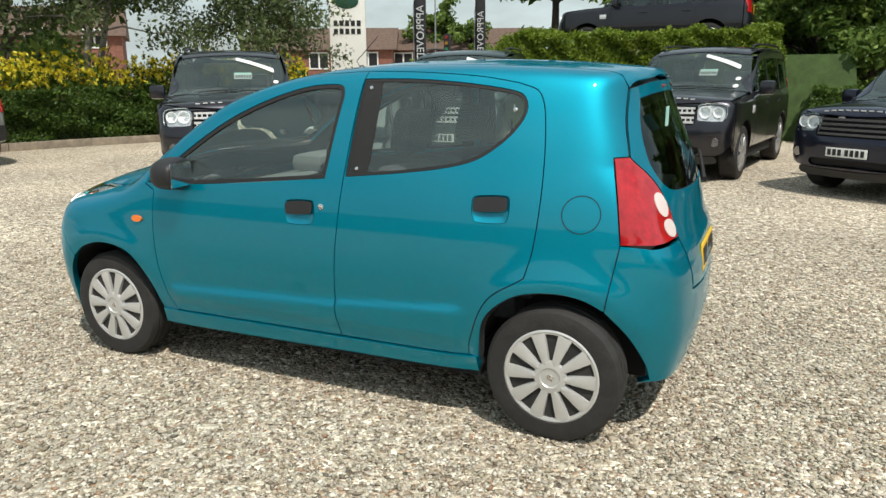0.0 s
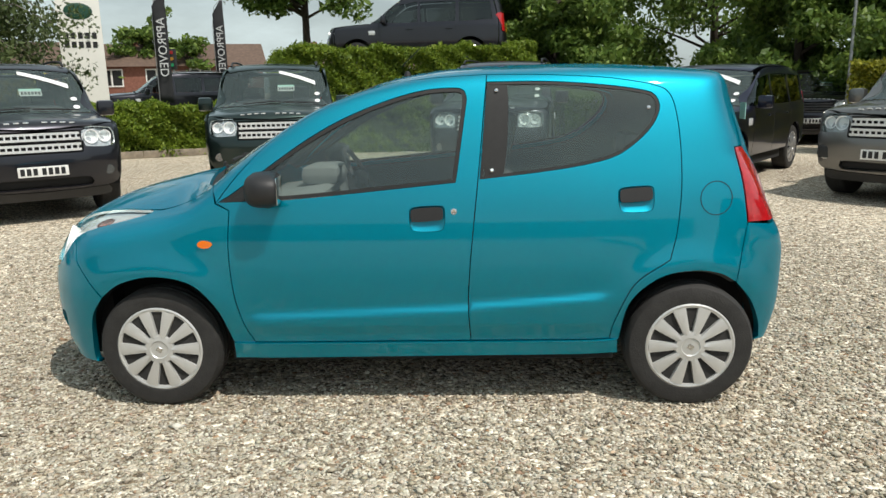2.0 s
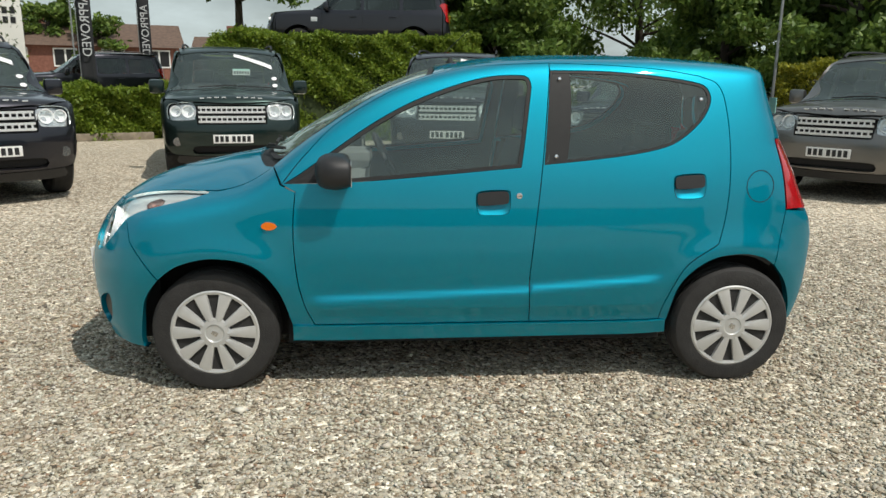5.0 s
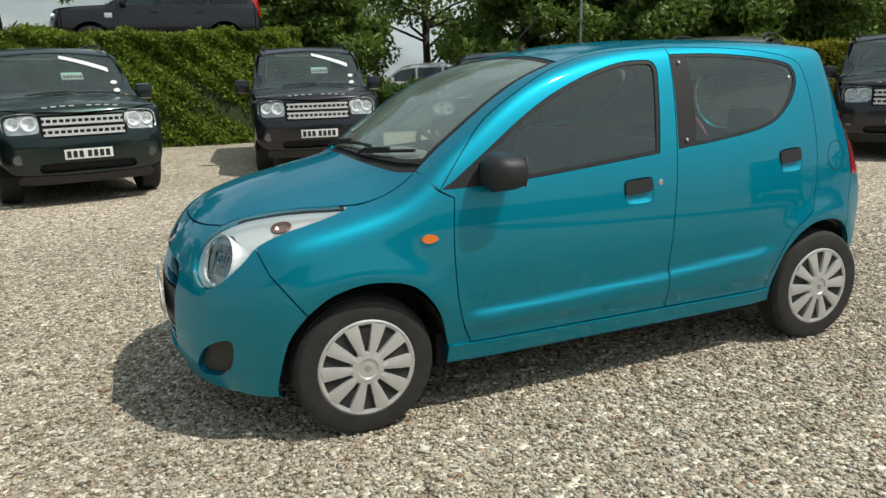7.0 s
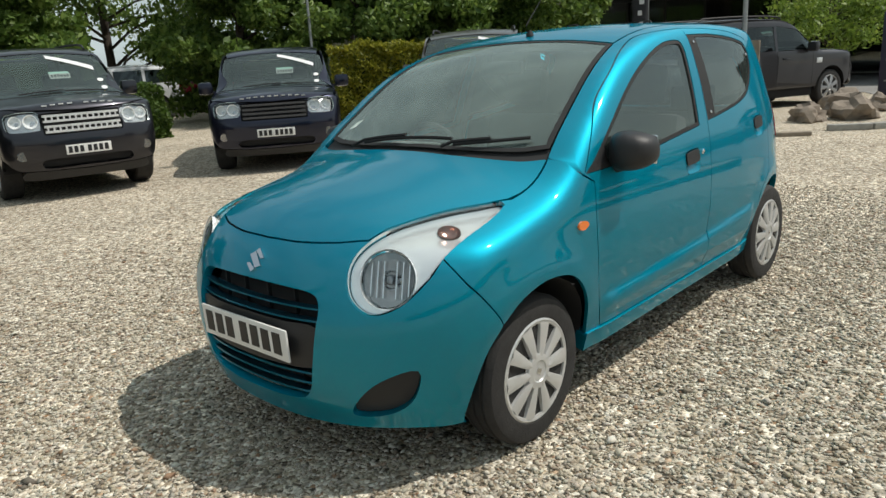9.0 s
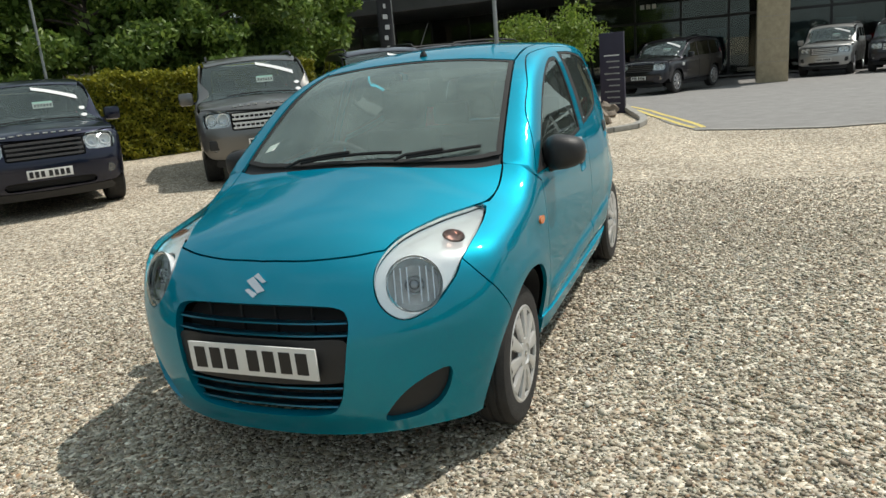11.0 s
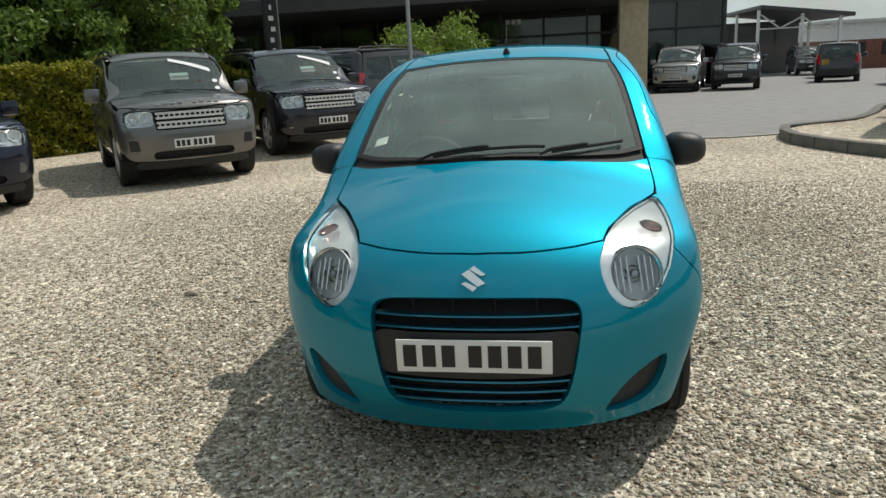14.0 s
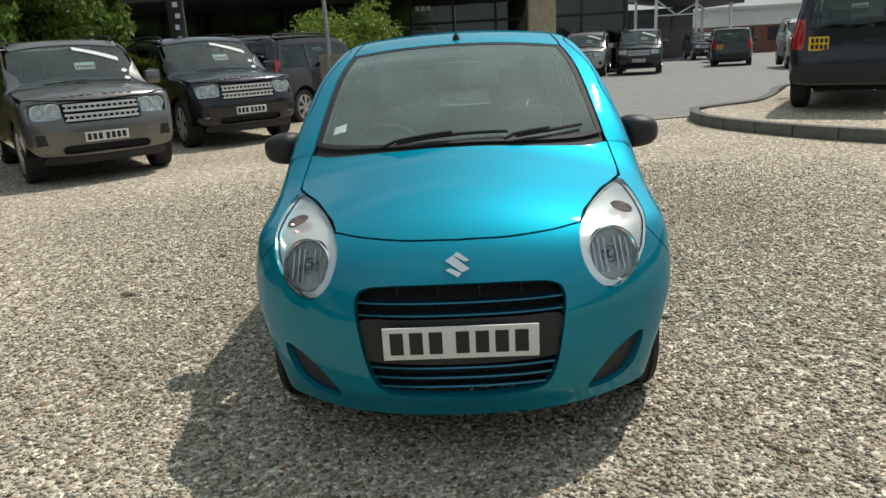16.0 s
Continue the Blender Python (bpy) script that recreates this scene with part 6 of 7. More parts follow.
def hedge(name, path, depth, height, count, mat, label, seed, size=0.035, lean=0.0, flowers=0):
    """A clipped hedge along a line: a core of twigs coloured dark for inner shade, a shell of leaves with an uneven
    face.
    """
    rng = np.random.default_rng(seed)
    h = thing(name, label, "hedge")
    p = rounded(path, 0.35)
    seg = np.diff(p, axis=0)
    d = seg / np.linalg.norm(seg, axis=1, keepdims=True)
    nrm = np.stack([-d[:, 1], d[:, 0]], 1)
    # solid core whose dark colour paints the shade behind the leaves
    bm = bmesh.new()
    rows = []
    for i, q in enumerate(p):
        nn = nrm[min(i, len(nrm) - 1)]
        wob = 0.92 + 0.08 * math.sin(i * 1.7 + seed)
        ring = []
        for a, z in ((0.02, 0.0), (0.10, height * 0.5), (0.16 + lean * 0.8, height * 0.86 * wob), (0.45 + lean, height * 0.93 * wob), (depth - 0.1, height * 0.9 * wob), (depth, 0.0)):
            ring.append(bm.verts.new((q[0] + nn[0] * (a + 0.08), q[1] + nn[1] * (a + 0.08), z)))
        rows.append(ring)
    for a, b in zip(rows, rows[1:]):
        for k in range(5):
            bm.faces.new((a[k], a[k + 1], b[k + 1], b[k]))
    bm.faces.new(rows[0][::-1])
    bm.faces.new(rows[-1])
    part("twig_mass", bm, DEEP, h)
    i = rng.integers(0, len(d), count)
    along = rng.random(count)
    pos = p[i] + seg[i] * along[:, None]
    u = rng.random(count)
    face = u < 0.62
    zz = np.where(face, height * rng.random(count) ** 0.85, height * (0.95 + 0.05 * rng.random(count)))
    lump = 0.07 * np.sin(pos[:, 0] * 3.1 + zz * 4 + seed) + 0.06 * np.sin(pos[:, 1] * 4.3 - zz * 5.2) + 0.05 * np.sin(pos[:, 0] * 9.0 + zz * 11)
    out = np.where(face, rng.normal(0.03, 0.05, count) + lump + lean * zz / height, rng.random(count) * depth + lean)
    zz = np.where(face, zz, zz + lump * 0.9 + 0.04 * rng.normal(size=count))
    c = np.concatenate([pos + nrm[i] * out[:, None], np.maximum(zz, 0.01)[:, None]], 1)
    leaves("leaves", c, size, mat, h, seed)
    if flowers:
        k = rng.integers(0, len(d), flowers)
        q = p[k] + seg[k] * rng.random(flowers)[:, None] + nrm[k] * (0.05 + depth * rng.random(flowers) * 0.7)[:, None]
        base = np.concatenate([q, (height + np.abs(rng.normal(0.30, 0.2, flowers)))[:, None]], 1)
        reps = np.repeat(base, 7, 0) + rng.normal(0, 0.028, (flowers * 7, 3))
        leaves("flower_mass", reps, 0.042, FLOWER, h, seed + 1, 0, "bright yellow flower heads")
        reps = np.repeat(base, 5, 0) - np.concatenate([rng.normal(0, 0.03, (flowers * 5, 2)), rng.random((flowers * 5, 1)) * 0.4], 1)
        leaves("stem_mass", reps, 0.05, LOW_LEAF, h, seed + 2, -1.5)
    return h


def tree(name, at, height, spread, count, mat, bark, label, seed, trunk=0.16, clear=0.25, size=0.07, droop=0.0, stems=1):
    """A tapered trunk with limbs and twigs, leaves gathered in clumps at their ends."""
    rng = np.random.default_rng(seed)
    t = thing(name, label, "tree", Matrix.Translation(at))
    ends = []
    bm = bmesh.new()
    for s in range(stems):
        a0 = rng.random() * 6.28
        lean = 0.0 if stems == 1 else 0.22
        p = [np.array([0.12 * s * math.cos(a0), 0.12 * s * math.sin(a0), 0.0])]
        for k in range(7):
            p.append(p[-1] + np.array([lean * math.cos(a0) + rng.normal(0, 0.05), lean * math.sin(a0) + rng.normal(0, 0.05), 1.0]) * height * 0.85 / 7)
        tube(bm, [tuple(q) for q in p], trunk, 9, trunk * 0.25)
        for k in range(34 // stems + 4):
            f = clear + (1 - clear) * rng.random()
            q = np.array([np.interp(f * 7, range(8), [w[i] for w in p]) for i in range(3)])
            a = rng.random() * 6.28
            ln = spread * (0.55 + 0.5 * rng.random()) * (1.15 - 0.65 * abs(f - 0.45))
            r = [q]
            for j in range(4):
                r.append(r[-1] + np.array([math.cos(a), math.sin(a), 0.55 - 0.2 * j - droop * j * 0.35]) * ln / 4 + rng.normal(0, 0.06 * ln, 3))
            tube(bm, [tuple(v) for v in r], trunk * 0.30 * (1.2 - f * 0.6), 6, trunk * 0.05)
            ends += [(v, 0.35 + 0.3 * j / 4) for j, v in enumerate(r[2:], 2)]
        ends.append((p[-1], 0.5))
    part("trunk", bm, bark, t)
    e = np.array([v for v, _ in ends])
    rad = np.array([w for _, w in ends]) * spread * 0.36
    i = rng.integers(0, len(e), count)
    d = rng.normal(size=(count, 3))
    d /= np.linalg.norm(d, axis=1, keepdims=True)
    c = e[i] + d * (rad[i] * rng.random(count) ** 0.45)[:, None] * (1, 1, 0.75)
    if droop:
        c[:, 2] -= droop * rng.random(count) ** 2 * spread * 0.5
    leaves("crown", c, size, mat, t, seed, 0.3 + droop)
    return t


hedge("hedge", [(-4.7, 13.7), (-3.4, 13.1), (-1.6, 12.8), (0.6, 12.9), (1.9, 13.3)], 1.3, 2.3, 84000, HEDGE_LEAF, "tall clipped bright green hedge", 5, 0.034, lean=0.35)
hedge("low_hedge", [(-8.2, 11.9), (-6.8, 12.4), (-5.2, 13.2)], 1.6, 1.12, 30000, HEDGE_LEAF, "low clipped green hedge beside gravel", 6, 0.036)
hedge("flower_hedge", [(-13.8, 3.6), (-12.4, 6.5), (-11.4, 8.9), (-9.8, 10.7), (-8.6, 11.7)], 1.5, 1.2, 52000, LOW_LEAF, "green hedge topped with yellow flowers", 7, 0.034, flowers=1900)
hedge("low_hedge", [(2.4, 13.5), (4.9, 13.3)], 1.2, 1.0, 20000, LOW_LEAF, "low dark green hedge between parked cars", 8, 0.034)
hedge("yellow_hedge", [(7.3, 10.5), (9.2, 9.1), (11.6, 7.6)], 1.3, 1.7, 32000, YELLOW_LEAF, "yellow-green hedge behind the parked cars", 9, 0.038)

# bank that carries the raised car
bm = bmesh.new()
for pts in (((-4.9, 14.0, 0.0), (3.4, 14.0, 0.0), (3.4, 20.0, 0.0), (-4.9, 20.0, 0.0)),):
    lo = [bm.verts.new(p) for p in pts]
    hi = [bm.verts.new((p[0] * 0.93, 14.4 + (p[1] - 14.0) * 0.9, 1.8)) for p in pts]
    bm.faces.new(hi)
    for k in range(4):
        bm.faces.new((lo[k], lo[(k + 1) % 4], hi[(k + 1) % 4], hi[k]))
tagged(part("bank", bm, GRASS, smooth=0), "raised grassy display bank behind the hedge", "bank", kind="structure")

patch("verge", [(-17, 16.0), (-4.95, 16.0), (-4.95, 34), (-26, 34)], 0.25, GRASS, "rough grass verge beside the street", "verge", thick=0.3)
tree("birch_tree", (-12.9, 8.9, 0), 6.2, 2.3, 19000, BIRCH_LEAF, BIRCH_BARK, "slender birch with drooping small leaves above the hedge", 11, 0.10, 0.45, 0.05, 0.3, 2)
tree("birch_tree", (-11.0, 12.2, 0), 6.6, 2.4, 20000, BIRCH_LEAF, BIRCH_BARK, "slender birch with drooping small leaves above the hedge", 12, 0.11, 0.36, 0.05, 0.45, 1)
tree("tree", (-5.0, 20.6, 0.25), 7.2, 2.5, 16000, TREE_LEAF, BARK, "dark broad tree behind the flags", 13, 0.2, 0.52, 0.09)
tree("tree", (-16.5, 10.0, 0), 9.0, 4.2, 16000, TREE_LEAF, BARK, "tall green tree behind the flower hedge", 14, 0.25, 0.15, 0.10)
for k, (x, y, h, s) in enumerate(((8.6, 15.8, 4.8, 2.4), (10.6, 13.4, 5.0, 2.5), (13.2, 11.4, 5.4, 2.6), (2.6, 16.6, 5.0, 2.0), (1.8, 19.6, 5.6, 2.6), (14.2, 17.4, 6.0, 2.8), (13.4, 14.6, 6.2, 3.0), (4.6, 27.0, 9.0, 4.0), (16.6, 11.4, 6.5, 2.2), (10.0, 27.0, 12, 5.0), (15.0, 21.0, 13, 5.2), (17.0, 18.0, 12, 4.4))):
    tree("tree", (x, y, lie(x)), h, s, (44000 if k < 4 else 30000) if k < 9 else 18000, TREE_LEAF, BARK, "large dark green leafy tree behind the parked cars", 20 + k, 0.20, 0.05, 0.08 if k < 4 else 0.11)
tree("tree", (-24.2, 51.5, 0), 6.8, 2.6, 9000, TREE_LEAF, BARK, "far green tree by the houses", 31, 0.25, 0.2, 0.16)
tree("tree", (-20.6, 51.0, 0), 5.8, 2.0, 6000, TREE_LEAF, BARK, "far green tree by the houses", 32, 0.25, 0.2, 0.16)
tree("shrub_tree", (18.9, 3.75, lie(18.9)), 2.75, 1.7, 7000, LIME_LEAF, BARK, "low spreading lime-green shrub in the planted bed", 33, 0.05, 0.4, 0.05)


# ---- buildings, signs and street furniture ----
STONE = material("buff_stone", (0.40, 0.33, 0.22), 0.85, vary=0.18, scale=5, bump=0.3, bump_scale=50)
DARK_CLAD = material("dark_cladding", (0.05, 0.05, 0.052), 0.5, vary=0.2, scale=2)
FRAME_DARK = material("dark_window_frame", (0.02, 0.02, 0.022), 0.4, 0.3)
SHOW_GLASS = window_glass("showroom_glass", (0.5, 0.52, 0.52))
WHITE_METAL = material("white_painted_steel", (0.68, 0.68, 0.66), 0.5, vary=0.08, scale=4)
ROOF_SHEET = material("pale_sheet_roof", (0.50, 0.51, 0.50), 0.5, 0.2, vary=0.12, scale=2)
BRICK = material("red_brick", (0.20, 0.085, 0.06), 0.9, vary=0.3, scale=6, bump=0.3, bump_scale=40)
MORTAR = material("mortar", (0.36, 0.32, 0.28), 0.95, vary=0.1)
ROOF_TILE = material("brown_roof_tiles", (0.115, 0.075, 0.055), 0.9, vary=0.3, scale=4, bump=0.5, bump_scale=14)
WHITE_PVC = material("white_window_frame", (0.72, 0.72, 0.70), 0.5)
GREY_METAL = material("galvanised_steel", (0.30, 0.31, 0.31), 0.45, 0.6, vary=0.15, scale=6)
FLAG_CLOTH = material("black_flag_cloth", (0.02, 0.021, 0.024), 0.8, vary=0.25, scale=4)
FLAG_INK = material("white_flag_print", (0.55, 0.56, 0.57), 0.8)
SIGN_GREEN = material("dark_green_sign", (0.012, 0.06, 0.035), 0.4)
SIGN_WHITE = material("white_sign_panel", (0.76, 0.75, 0.70), 0.45, vary=0.05, scale=2)
PURPLE = material("deep_purple_panel", (0.022, 0.018, 0.04), 0.5, vary=0.15, scale=3)

# showroom: dark canopy on stone piers over a glass front
show = thing("showroom", "dark glass-fronted car showroom with stone piers", "building")
show.matrix_world = Matrix.Translation((0, 0, lie(27)))
X0 = 32.0
bm = box(bmesh.new(), X0 + 6, X0 + 6.3, -7.5, 24, 0, 6.5)
part("back_wall", bm, DARK_CLAD, show, smooth=0)
part("roof", box(bmesh.new(), X0 - 0.6, X0 + 6.5, -7.6, 24, 5.6, 6.4, 0.05), DARK_CLAD, show, smooth=0)
part("canopy", box(bmesh.new(), X0 - 8.4, X0 + 0.05, -3.4, 24, 3.75, 4.3, 0.03), DARK_CLAD, show, smooth=0)
part("upper_wall", box(bmesh.new(), X0 - 0.1, X0 + 0.1, -7.5, 24, 3.75, 5.6), DARK_CLAD, show, smooth=0)
part("end_wall", box(bmesh.new(), X0 + 0.1, X0 + 6, -7.5, -7.35, 0, 6.2), DARK_CLAD, show, smooth=0)
part("floor_slab", box(bmesh.new(), X0 - 0.2, X0 + 6.3, -7.5, 24, 0.0, 0.06), material("showroom_floor", (0.16, 0.155, 0.15), 0.25, vary=0.1), show, smooth=0)
for k in range(16):
    y = -7.3 + k * 2.0
    part("mullion", box(bmesh.new(), X0 - 0.05, X0 + 0.07, y - 0.05, y + 0.05, 0.06, 3.75), FRAME_DARK, show, smooth=0)
    if k < 15:
        w = part("window", box(bmesh.new(), X0 - 0.008, X0 + 0.008, y + 0.05, y + 1.95, 0.16, 2.55), SHOW_GLASS, show, smooth=0)
        w.visible_shadow = False
        part("transom", box(bmesh.new(), X0 - 0.05, X0 + 0.06, 0.05 + y, y + 1.95, 2.55, 2.66), FRAME_DARK, w, smooth=0)
        w2 = part("window", box(bmesh.new(), X0 - 0.008, X0 + 0.008, y + 0.05, y + 1.95, 2.66, 3.75), SHOW_GLASS, show, smooth=0)
        w2.visible_shadow = False
for y in (-2.75, 15.0):
    p = part("pier", box(bmesh.new(), 24.2, 25.2, y - 0.5, y + 0.5, 0.0, 3.76, 0.015), STONE, show, "buff stone pier")
    for z in (0.75, 1.5, 2.25, 3.0):
        part("joint", box(bmesh.new(), 24.195, 25.205, y - 0.505, y + 0.505, z, z + 0.012), MORTAR, p, smooth=0)
for k in range(3):
    part("sign_bar", box(bmesh.new(), X0 - 0.09, X0 - 0.06, 1.75 + k * 0.26, 1.93 + k * 0.26, 3.2, 3.4), SIGN_WHITE, show)
for y, c in ((4.2, RED_PAINT), (11.5, SILVER_PAINT)):
    another(compact, facing(35.0, y, -0.6, 0.8, 0.06 + lie(27)), c, "car on show behind showroom glass", BRONZE_GREY)
for y in (-1.2, 0.8, -4.6, -6.4):
    part("display_board", box(bmesh.new(), X0 + 1.2, X0 + 1.25, y, y + 0.8, 0.5, 2.1, 0.01), material("poster_blue", (0.20, 0.32, 0.36), 0.6) if y == -1.2 else bpy.data.materials["poster_blue"], show)

# open canopy building and brick works beyond
can = thing("canopy_shed", "open shed with white posts and sheet roof", "shed")
can.matrix_world = Matrix.Translation((0, 0, lie(56)))
part("roof", box(bmesh.new(), 50.0, 62.0, -6.0, 0.0, 4.6, 4.85, 0.02, Matrix.Translation((0, -12.6, 0)) @ Matrix.Rotation(0.13, 4, "X")), DARK_CLAD, can)
part("back_wall", box(bmesh.new(), 61.6, 61.9, -19, -10.0, -0.2, 4.0), DARK_GREY, can, smooth=0)
for x, y, h in ((50.4, -13.2, 4.5), (50.4, -16.0, 4.15), (50.4, -18.4, 3.85), (57.0, -13.2, 4.5), (57.0, -18.4, 3.85)):
    part("post", box(bmesh.new(), x - 0.09, x + 0.09, y - 0.09, y + 0.09, -0.1, h, 0.01), WHITE_METAL, can)
for a, b in (((50.4, -13.2, 4.3), (50.4, -16.0, 3.95)), ((50.4, -16.0, 3.95), (50.4, -18.4, 3.65))):
    part("brace", tube(bmesh.new(), [a, (a[0], (a[1] + b[1]) / 2, b[2] - 0.7), b], 0.06, 6), WHITE_METAL, can)
    part("tie", tube(bmesh.new(), [(a[0], a[1], b[2] - 0.7), (b[0], b[1], b[2] - 0.7)], 0.05, 6), WHITE_METAL, can)
bw = thing("brick_building", "red brick industrial building with pale sheet roof", "building")
bw.matrix_world = Matrix.Translation((12, -5.5, lie(70)))
part("wall", box(bmesh.new(), 52, 62, -34, -16.5, -0.2, 2.5), BRICK, bw, smooth=0)
part("upper_wall", box(bmesh.new(), 51.95, 62, -33, -16.5, 2.5, 3.9), WHITE_METAL, bw, smooth=0)
part("roof", box(bmesh.new(), 51.5, 62.5, -35, -16, 3.9, 4.15, 0.02), ROOF_SHEET, bw, smooth=0)
for k in range(6):
    part("window", box(bmesh.new(), 51.9, 52.02, -32.5 + k * 2.6, -31.2 + k * 2.6, 1.2, 2.3), FRAME_DARK, bw, smooth=0)

def house(at, turn, w, d, eaves, ridge, wall, label, n=3):
    h = thing("house", label, "house", Matrix.Translation(at) @ Matrix.Rotation(turn, 4, "Z"))
    part("wall", box(bmesh.new(), -w / 2, w / 2, 0, d, 0, eaves), wall, h, smooth=0)
    bm = bmesh.new()
    v = [bm.verts.new(p) for p in ((-w / 2 - 0.3, -0.4, eaves - 0.1), (w / 2 + 0.3, -0.4, eaves - 0.1), (w / 2 + 0.3, d / 2, ridge), (-w / 2 - 0.3, d / 2, ridge), (-w / 2 - 0.3, d + 0.4, eaves - 0.1), (w / 2 + 0.3, d + 0.4, eaves - 0.1))]
    for f in ((0, 1, 2, 3), (3, 2, 5, 4), (0, 3, 4), (1, 5, 2), (0, 4, 5, 1)):
        bm.faces.new([v[i] for i in f])
    roof = part("roof", bm, ROOF_TILE, h, smooth=0)
    part("chimney", box(bmesh.new(), -w * 0.3, -w * 0.3 + 0.8, d / 2 - 0.4, d / 2 + 0.4, ridge - 0.8, ridge + 0.9, 0.02), BRICK, roof)
    for k in range(n):
        x = -w / 2 + (k + 0.5) * w / n
        for z in (0.9, 3.3) if eaves > 4 else (1.9,):
            win = part("window", box(bmesh.new(), x - 0.75, x + 0.75, -0.06, 0.02, z, z + 1.25), WHITE_PVC, h, smooth=0)
            for j in (-1, 1):
                part("pane", box(bmesh.new(), x + j * 0.36 - 0.30, x + j * 0.36 + 0.30, -0.07, -0.05, z + 0.1, z + 1.15), FRAME_DARK, win, smooth=0)
    return h


house((-30.0, 44.0, 0), 0.45, 11, 8, 3.4, 5.1, BRICK, "brick bungalow with brown tiled roof")
house((-21.0, 50.0, 0), 0.35, 12, 8, 3.4, 5.1, BRICK, "brick bungalow with brown tiled roof", 4)
house((-42.0, 30.0, 0), 0.8, 10, 8, 4.2, 6.2, BRICK, "two-storey brick house with white windows")
house((-10.0, 58.0, 0), 0.1, 12, 8, 2.6, 4.6, BRICK, "red-roofed house far off", 4)

# totem sign
tot = thing("totem_sign", "tall white sign board with green oval and dark letters", "sign", Matrix.Translation((-10.5, 16.7, 0.05)) @ Matrix.Rotation(0.5, 4, "Z"))
part("panel", box(bmesh.new(), -0.55, 0.55, -0.14, 0.14, 0.0, 5.2, 0.03), SIGN_WHITE, tot)
oval = bmesh.new()
bmesh.ops.create_uvsphere(oval, u_segments=20, v_segments=8, radius=1)
bmesh.ops.transform(oval, matrix=Matrix.Translation((0, -0.15, 3.58)) @ Matrix.Diagonal((0.36, 0.02, 0.22, 1)), verts=oval.verts)
part("oval", oval, SIGN_GREEN, tot)
for r in range(2):
    for k in range(5):
        part("letter_bar", box(bmesh.new(), -0.42 + k * 0.175, -0.30 + k * 0.175, -0.152, -0.14, 2.86 - r * 0.24, 3.02 - r * 0.24), INK, tot)


def feather_flag(at, height, turn, label, word="", bars=0):
    f = thing("feather_flag", label, "flag", Matrix.Translation(at) @ Matrix.Rotation(turn, 4, "Z"))
    part("mast", tube(bmesh.new(), [(0, 0, 0), (0, 0, height * 0.8), (0.1, 0, height * 0.95), (0.32, 0, height)], 0.018, 6, 0.008), GREY_METAL, f)
    bm = bmesh.new()
    rows = []
    for k in range(15):
        t = k / 14
        z = height * (0.22 + 0.78 * t)
        wd = 0.40 * min(1, (1 - t) * 5 + 0.25)
        x0 = 0.02 + (0.3 * max(0, t - 0.86) / 0.14)
        rows.append([bm.verts.new((x0 + wd * u, 0.05 * math.sin(5 * t + 2.5 * u), z - 0.10 * u * (1 - t))) for u in np.linspace(0, 1, 5)])
    for a, b in zip(rows, rows[1:]):
        for j in range(4):
            bm.faces.new((a[j], a[j + 1], b[j + 1], b[j]))
    cloth = part("cloth", bm, FLAG_CLOTH, f)
    cloth.modifiers.new("thickness", "SOLIDIFY").thickness = 0.004
    part("base", lathe([(0.28, 0.0), (0.26, 0.05), (0.05, 0.09)], 20, "z"), BLACK_TRIM, f)
    if word:
        txt = bpy.data.curves.new("print", "FONT")
        txt.body = word
        txt.size = 0.36
        txt.extrude = 0.002
        txt.align_x, txt.align_y = "CENTER", "CENTER"
        tmp = bpy.data.objects.new("print", txt)
        scene.collection.objects.link(tmp)
        me = bpy.data.meshes.new_from_object(tmp.evaluated_get(bpy.context.evaluated_depsgraph_get()))
        bpy.data.objects.remove(tmp)
        me.materials.clear()
        me.materials.append(FLAG_INK)
        for sgn in (1, -1):
            # the same print shows on both sides of the cloth, reading downwards, the wrong way round from behind
            side = me.copy()
            side.transform(Matrix(((0, -1, 0, 0.24), (0, 0, sgn, 0.075 * sgn), (-1, 0, 0, height * 0.60), (0, 0, 0, 1))))
            if sgn < 0:
                side.flip_normals()
            o = new("print", side)
            o.parent = cloth
    for k in range(bars):
        z = height * (0.32 + 0.055 * k)
        for sgn in (-1, 1):
            part("print_bar", box(bmesh.new(), 0.13 + 0.03 * (k % 3), 0.30 - 0.04 * (k % 2), sgn * 0.06 - 0.002, sgn * 0.06 + 0.002, z, z + height * 0.024), FLAG_INK, cloth, smooth=0)
    return f


feather_flag((-9.6, 19.4, 0.25), 4.25, 0.35, "black feather flag with white lettering", "APPROVED")
feather_flag((-9.4, 24.3, 0.25), 4.5, 0.35, "black feather flag with white lettering", "APPROVED")
feather_flag((16.0, 7.5, lie(16)), 5.2, 2.3, "black feather flag with white print by the showroom", bars=9)

# poles, board, rocks
def pole(at, h, r, label, lamp=False):
    p = thing("lamp_post", label, "lamp post", Matrix.Translation(at))
    part("shaft", tube(bmesh.new(), [(0, 0, 0), (0, 0, 1.0), (0, 0, 1.05), (0, 0, h)], r, 12, r * 0.6), GREY_METAL, p)
    part("foot", lathe([(r * 2.2, 0), (r * 2.2, 0.03), (r * 1.2, 0.06)], 14, "z"), GREY_METAL, p)
    if lamp:
        part("arm", tube(bmesh.new(), [(0, 0, h - 0.05), (0.3, 0, h + 0.15), (0.9, 0, h + 0.2)], r * 0.5, 8), GREY_METAL, p)
        part("lantern", box(bmesh.new(), 0.7, 1.2, -0.1, 0.1, h + 0.12, h + 0.24, 0.04), GREY_METAL, p)
    return p


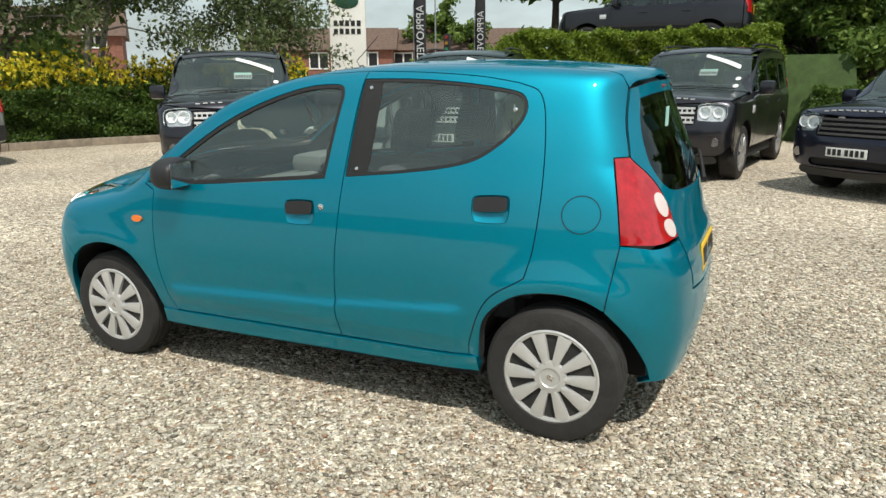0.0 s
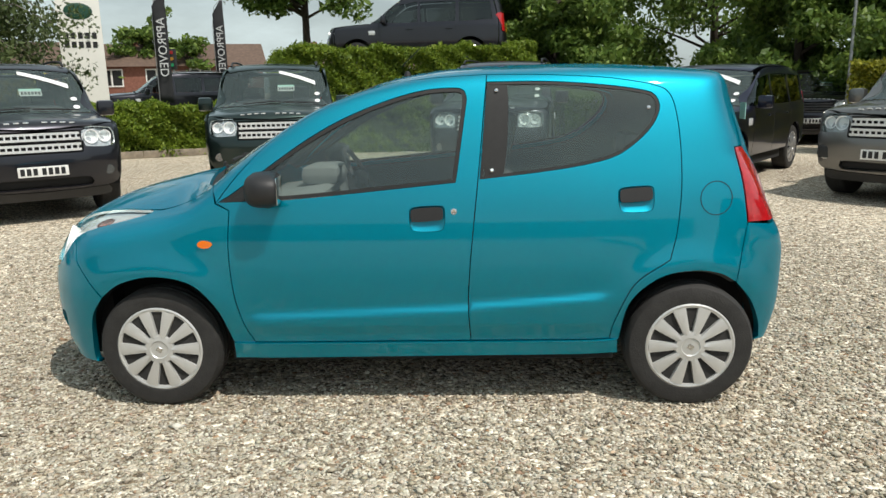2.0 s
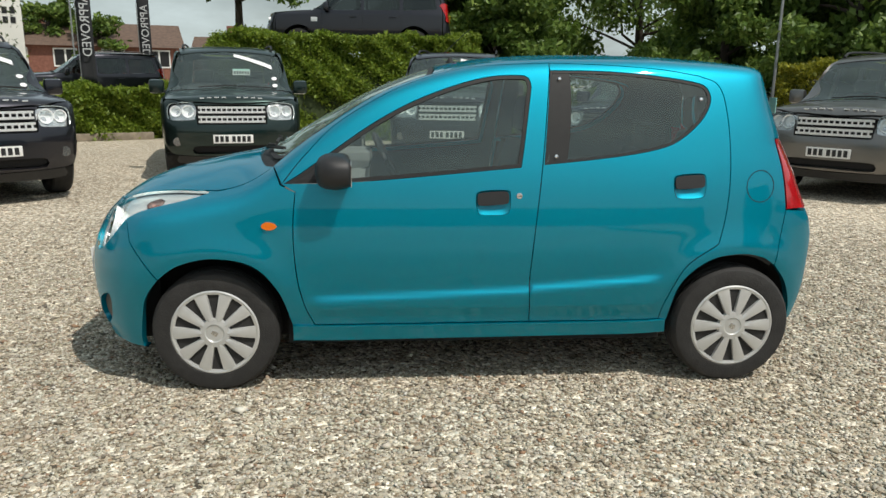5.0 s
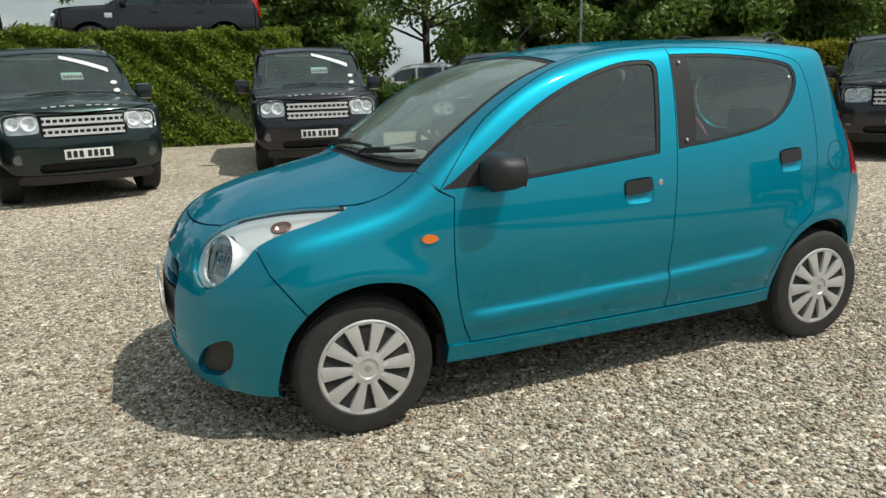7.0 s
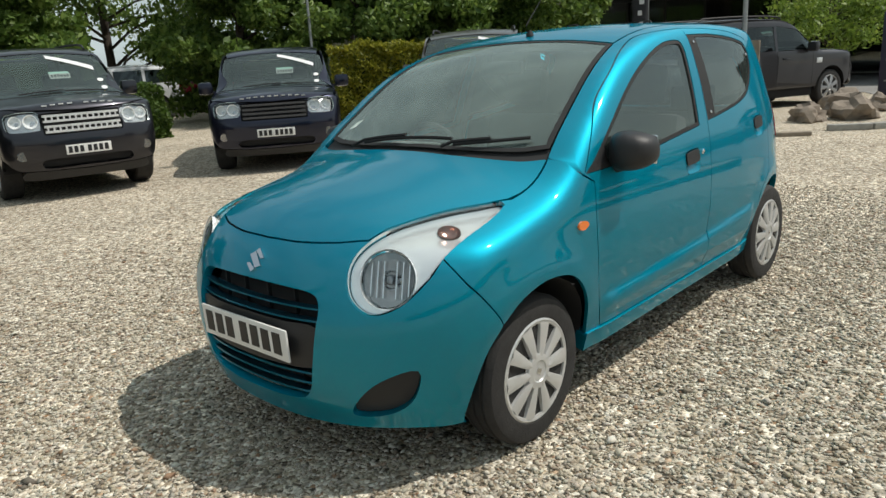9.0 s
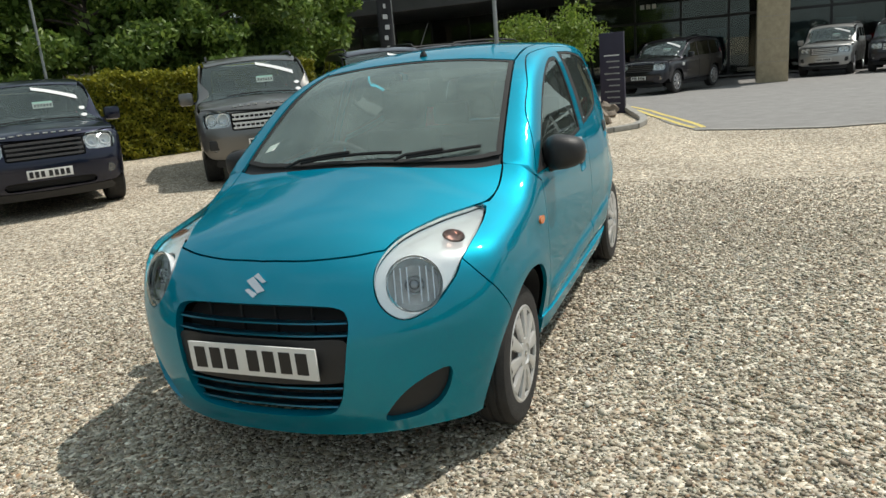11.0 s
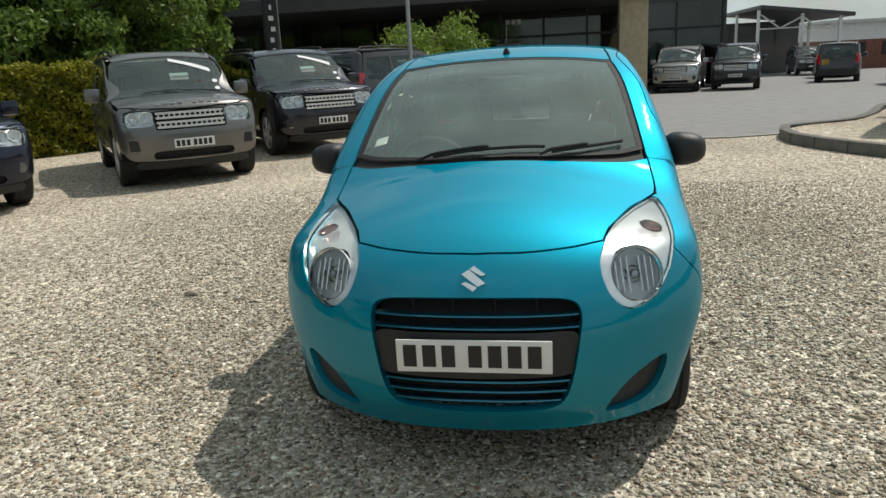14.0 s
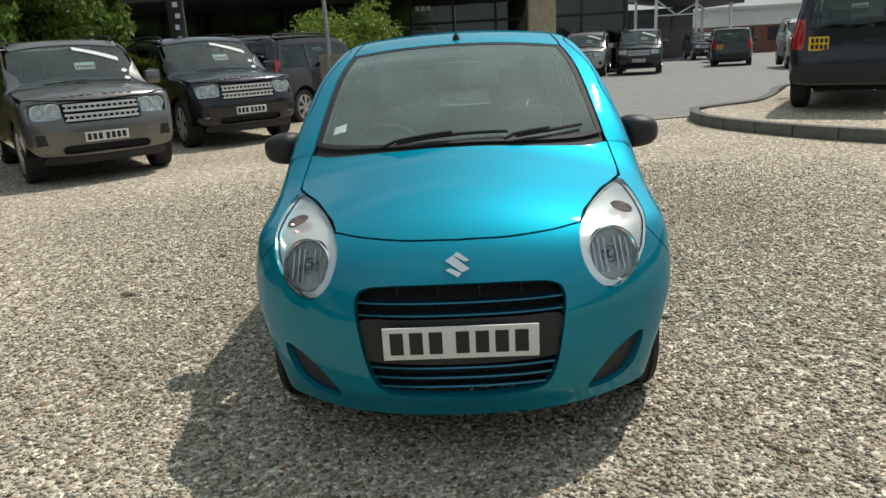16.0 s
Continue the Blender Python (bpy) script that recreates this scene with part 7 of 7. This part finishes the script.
pole((9.5, 2.5, 0), 6.0, 0.055, "grey steel lamp post beside the planted bed", True)
pole((-15.2, 33.0, 0.25), 7.0, 0.055, "grey steel lamp post by the road", True)
panel_board = thing("post_board", "small weathered plywood board fixed to a lamp post", "sign", Matrix.Translation((9.47, 2.44, 0.84)) @ Matrix.Rotation(-0.45, 4, "Z"))
part("panel", box(bmesh.new(), -0.012, 0.012, -0.28, 0.28, 0.0, 0.5, 0.004), TIMBER, panel_board)
pole((8.1, 12.1, 0), 6.0, 0.045, "thin grey pole among the trees")
tl = thing("traffic_light", "black traffic signal on a pole", "traffic light", Matrix.Translation((-14.6, 33.2, 0.25)))
part("pole", tube(bmesh.new(), [(0, 0, 0), (0, 0, 2.9)], 0.06, 8), GREY_METAL, tl)
head = part("signal_head", box(bmesh.new(), -0.16, 0.16, -0.12, 0.12, 2.3, 3.3, 0.03), SOFT_BLACK, tl)
for k, c in enumerate(((0.25, 0.01, 0.01), (0.3, 0.14, 0.01), (0.01, 0.2, 0.08))):
    l = part("signal_lens", lathe([(0.09, 0.0), (0.09, 0.02), (0.02, 0.03)], 14), material("signal_lens", c, 0.2), head)
    l.location = (0, -0.14, 3.12 - k * 0.3)
brd = thing("information_board", "tall deep purple panel standing in the bed", "sign board", Matrix.Translation((13.1, 0.97, lie(13.1))) @ Matrix.Rotation(1.45, 4, "Z"))
part("panel", box(bmesh.new(), -0.27, 0.27, -0.05, 0.05, 0.0, 1.75, 0.01), PURPLE, brd)
for k in range(9):
    part("text_bar", box(bmesh.new(), -0.17, 0.17 - 0.05 * (k % 3), 0.05, 0.053, 1.25 - k * 0.13, 1.28 - k * 0.13), FLAG_INK if k == 0 else GREY_METAL, brd, smooth=0)
for k, (x, y, s) in enumerate(((10.4, 0.95, 0.42), (11.2, 1.35, 0.5), (9.9, 1.55, 0.36), (12.0, 0.95, 0.3))):
    bm = bmesh.new()
    bmesh.ops.create_icosphere(bm, subdivisions=3, radius=1)
    for v in bm.verts:
        q = v.co.copy()
        v.co *= 0.75 + 0.5 * noise.noise(q * 1.3 + Vector((k * 5, 0, 0))) + 0.15 * noise.noise(q * 4)
        v.co = Vector((v.co.x * s * 1.2, v.co.y * s, max(-0.12, v.co.z * s * 0.8) + 0.1))
    tagged(part("rock", bm, ROCK, smooth=0.35), "rough brown boulder in the planted bed", "rock", "boulders").location = (x, y, 0.0)
hb = thing("white_board", "plain white notice board on posts", "sign", Matrix.Translation((9.9, 13.1, 0)) @ Matrix.Rotation(-0.9, 4, "Z"))
part("panel", box(bmesh.new(), -0.35, 0.35, -0.02, 0.02, 1.3, 2.05, 0.01), SIGN_WHITE, hb)
for x in (-0.3, 0.3):
    part("post", box(bmesh.new(), x - 0.03, x + 0.03, -0.06, -0.02, 0, 2.05), TIMBER, hb)
# added wall, never in view, closing the yard behind the camera path
wall = thing("yard_wall", "unseen low brick wall added behind the walk", "wall", kind="structure")
part("wall_body", box(bmesh.new(), -30, 12, -17.3, -17.0, 0, 1.6), BRICK, wall, smooth=0)
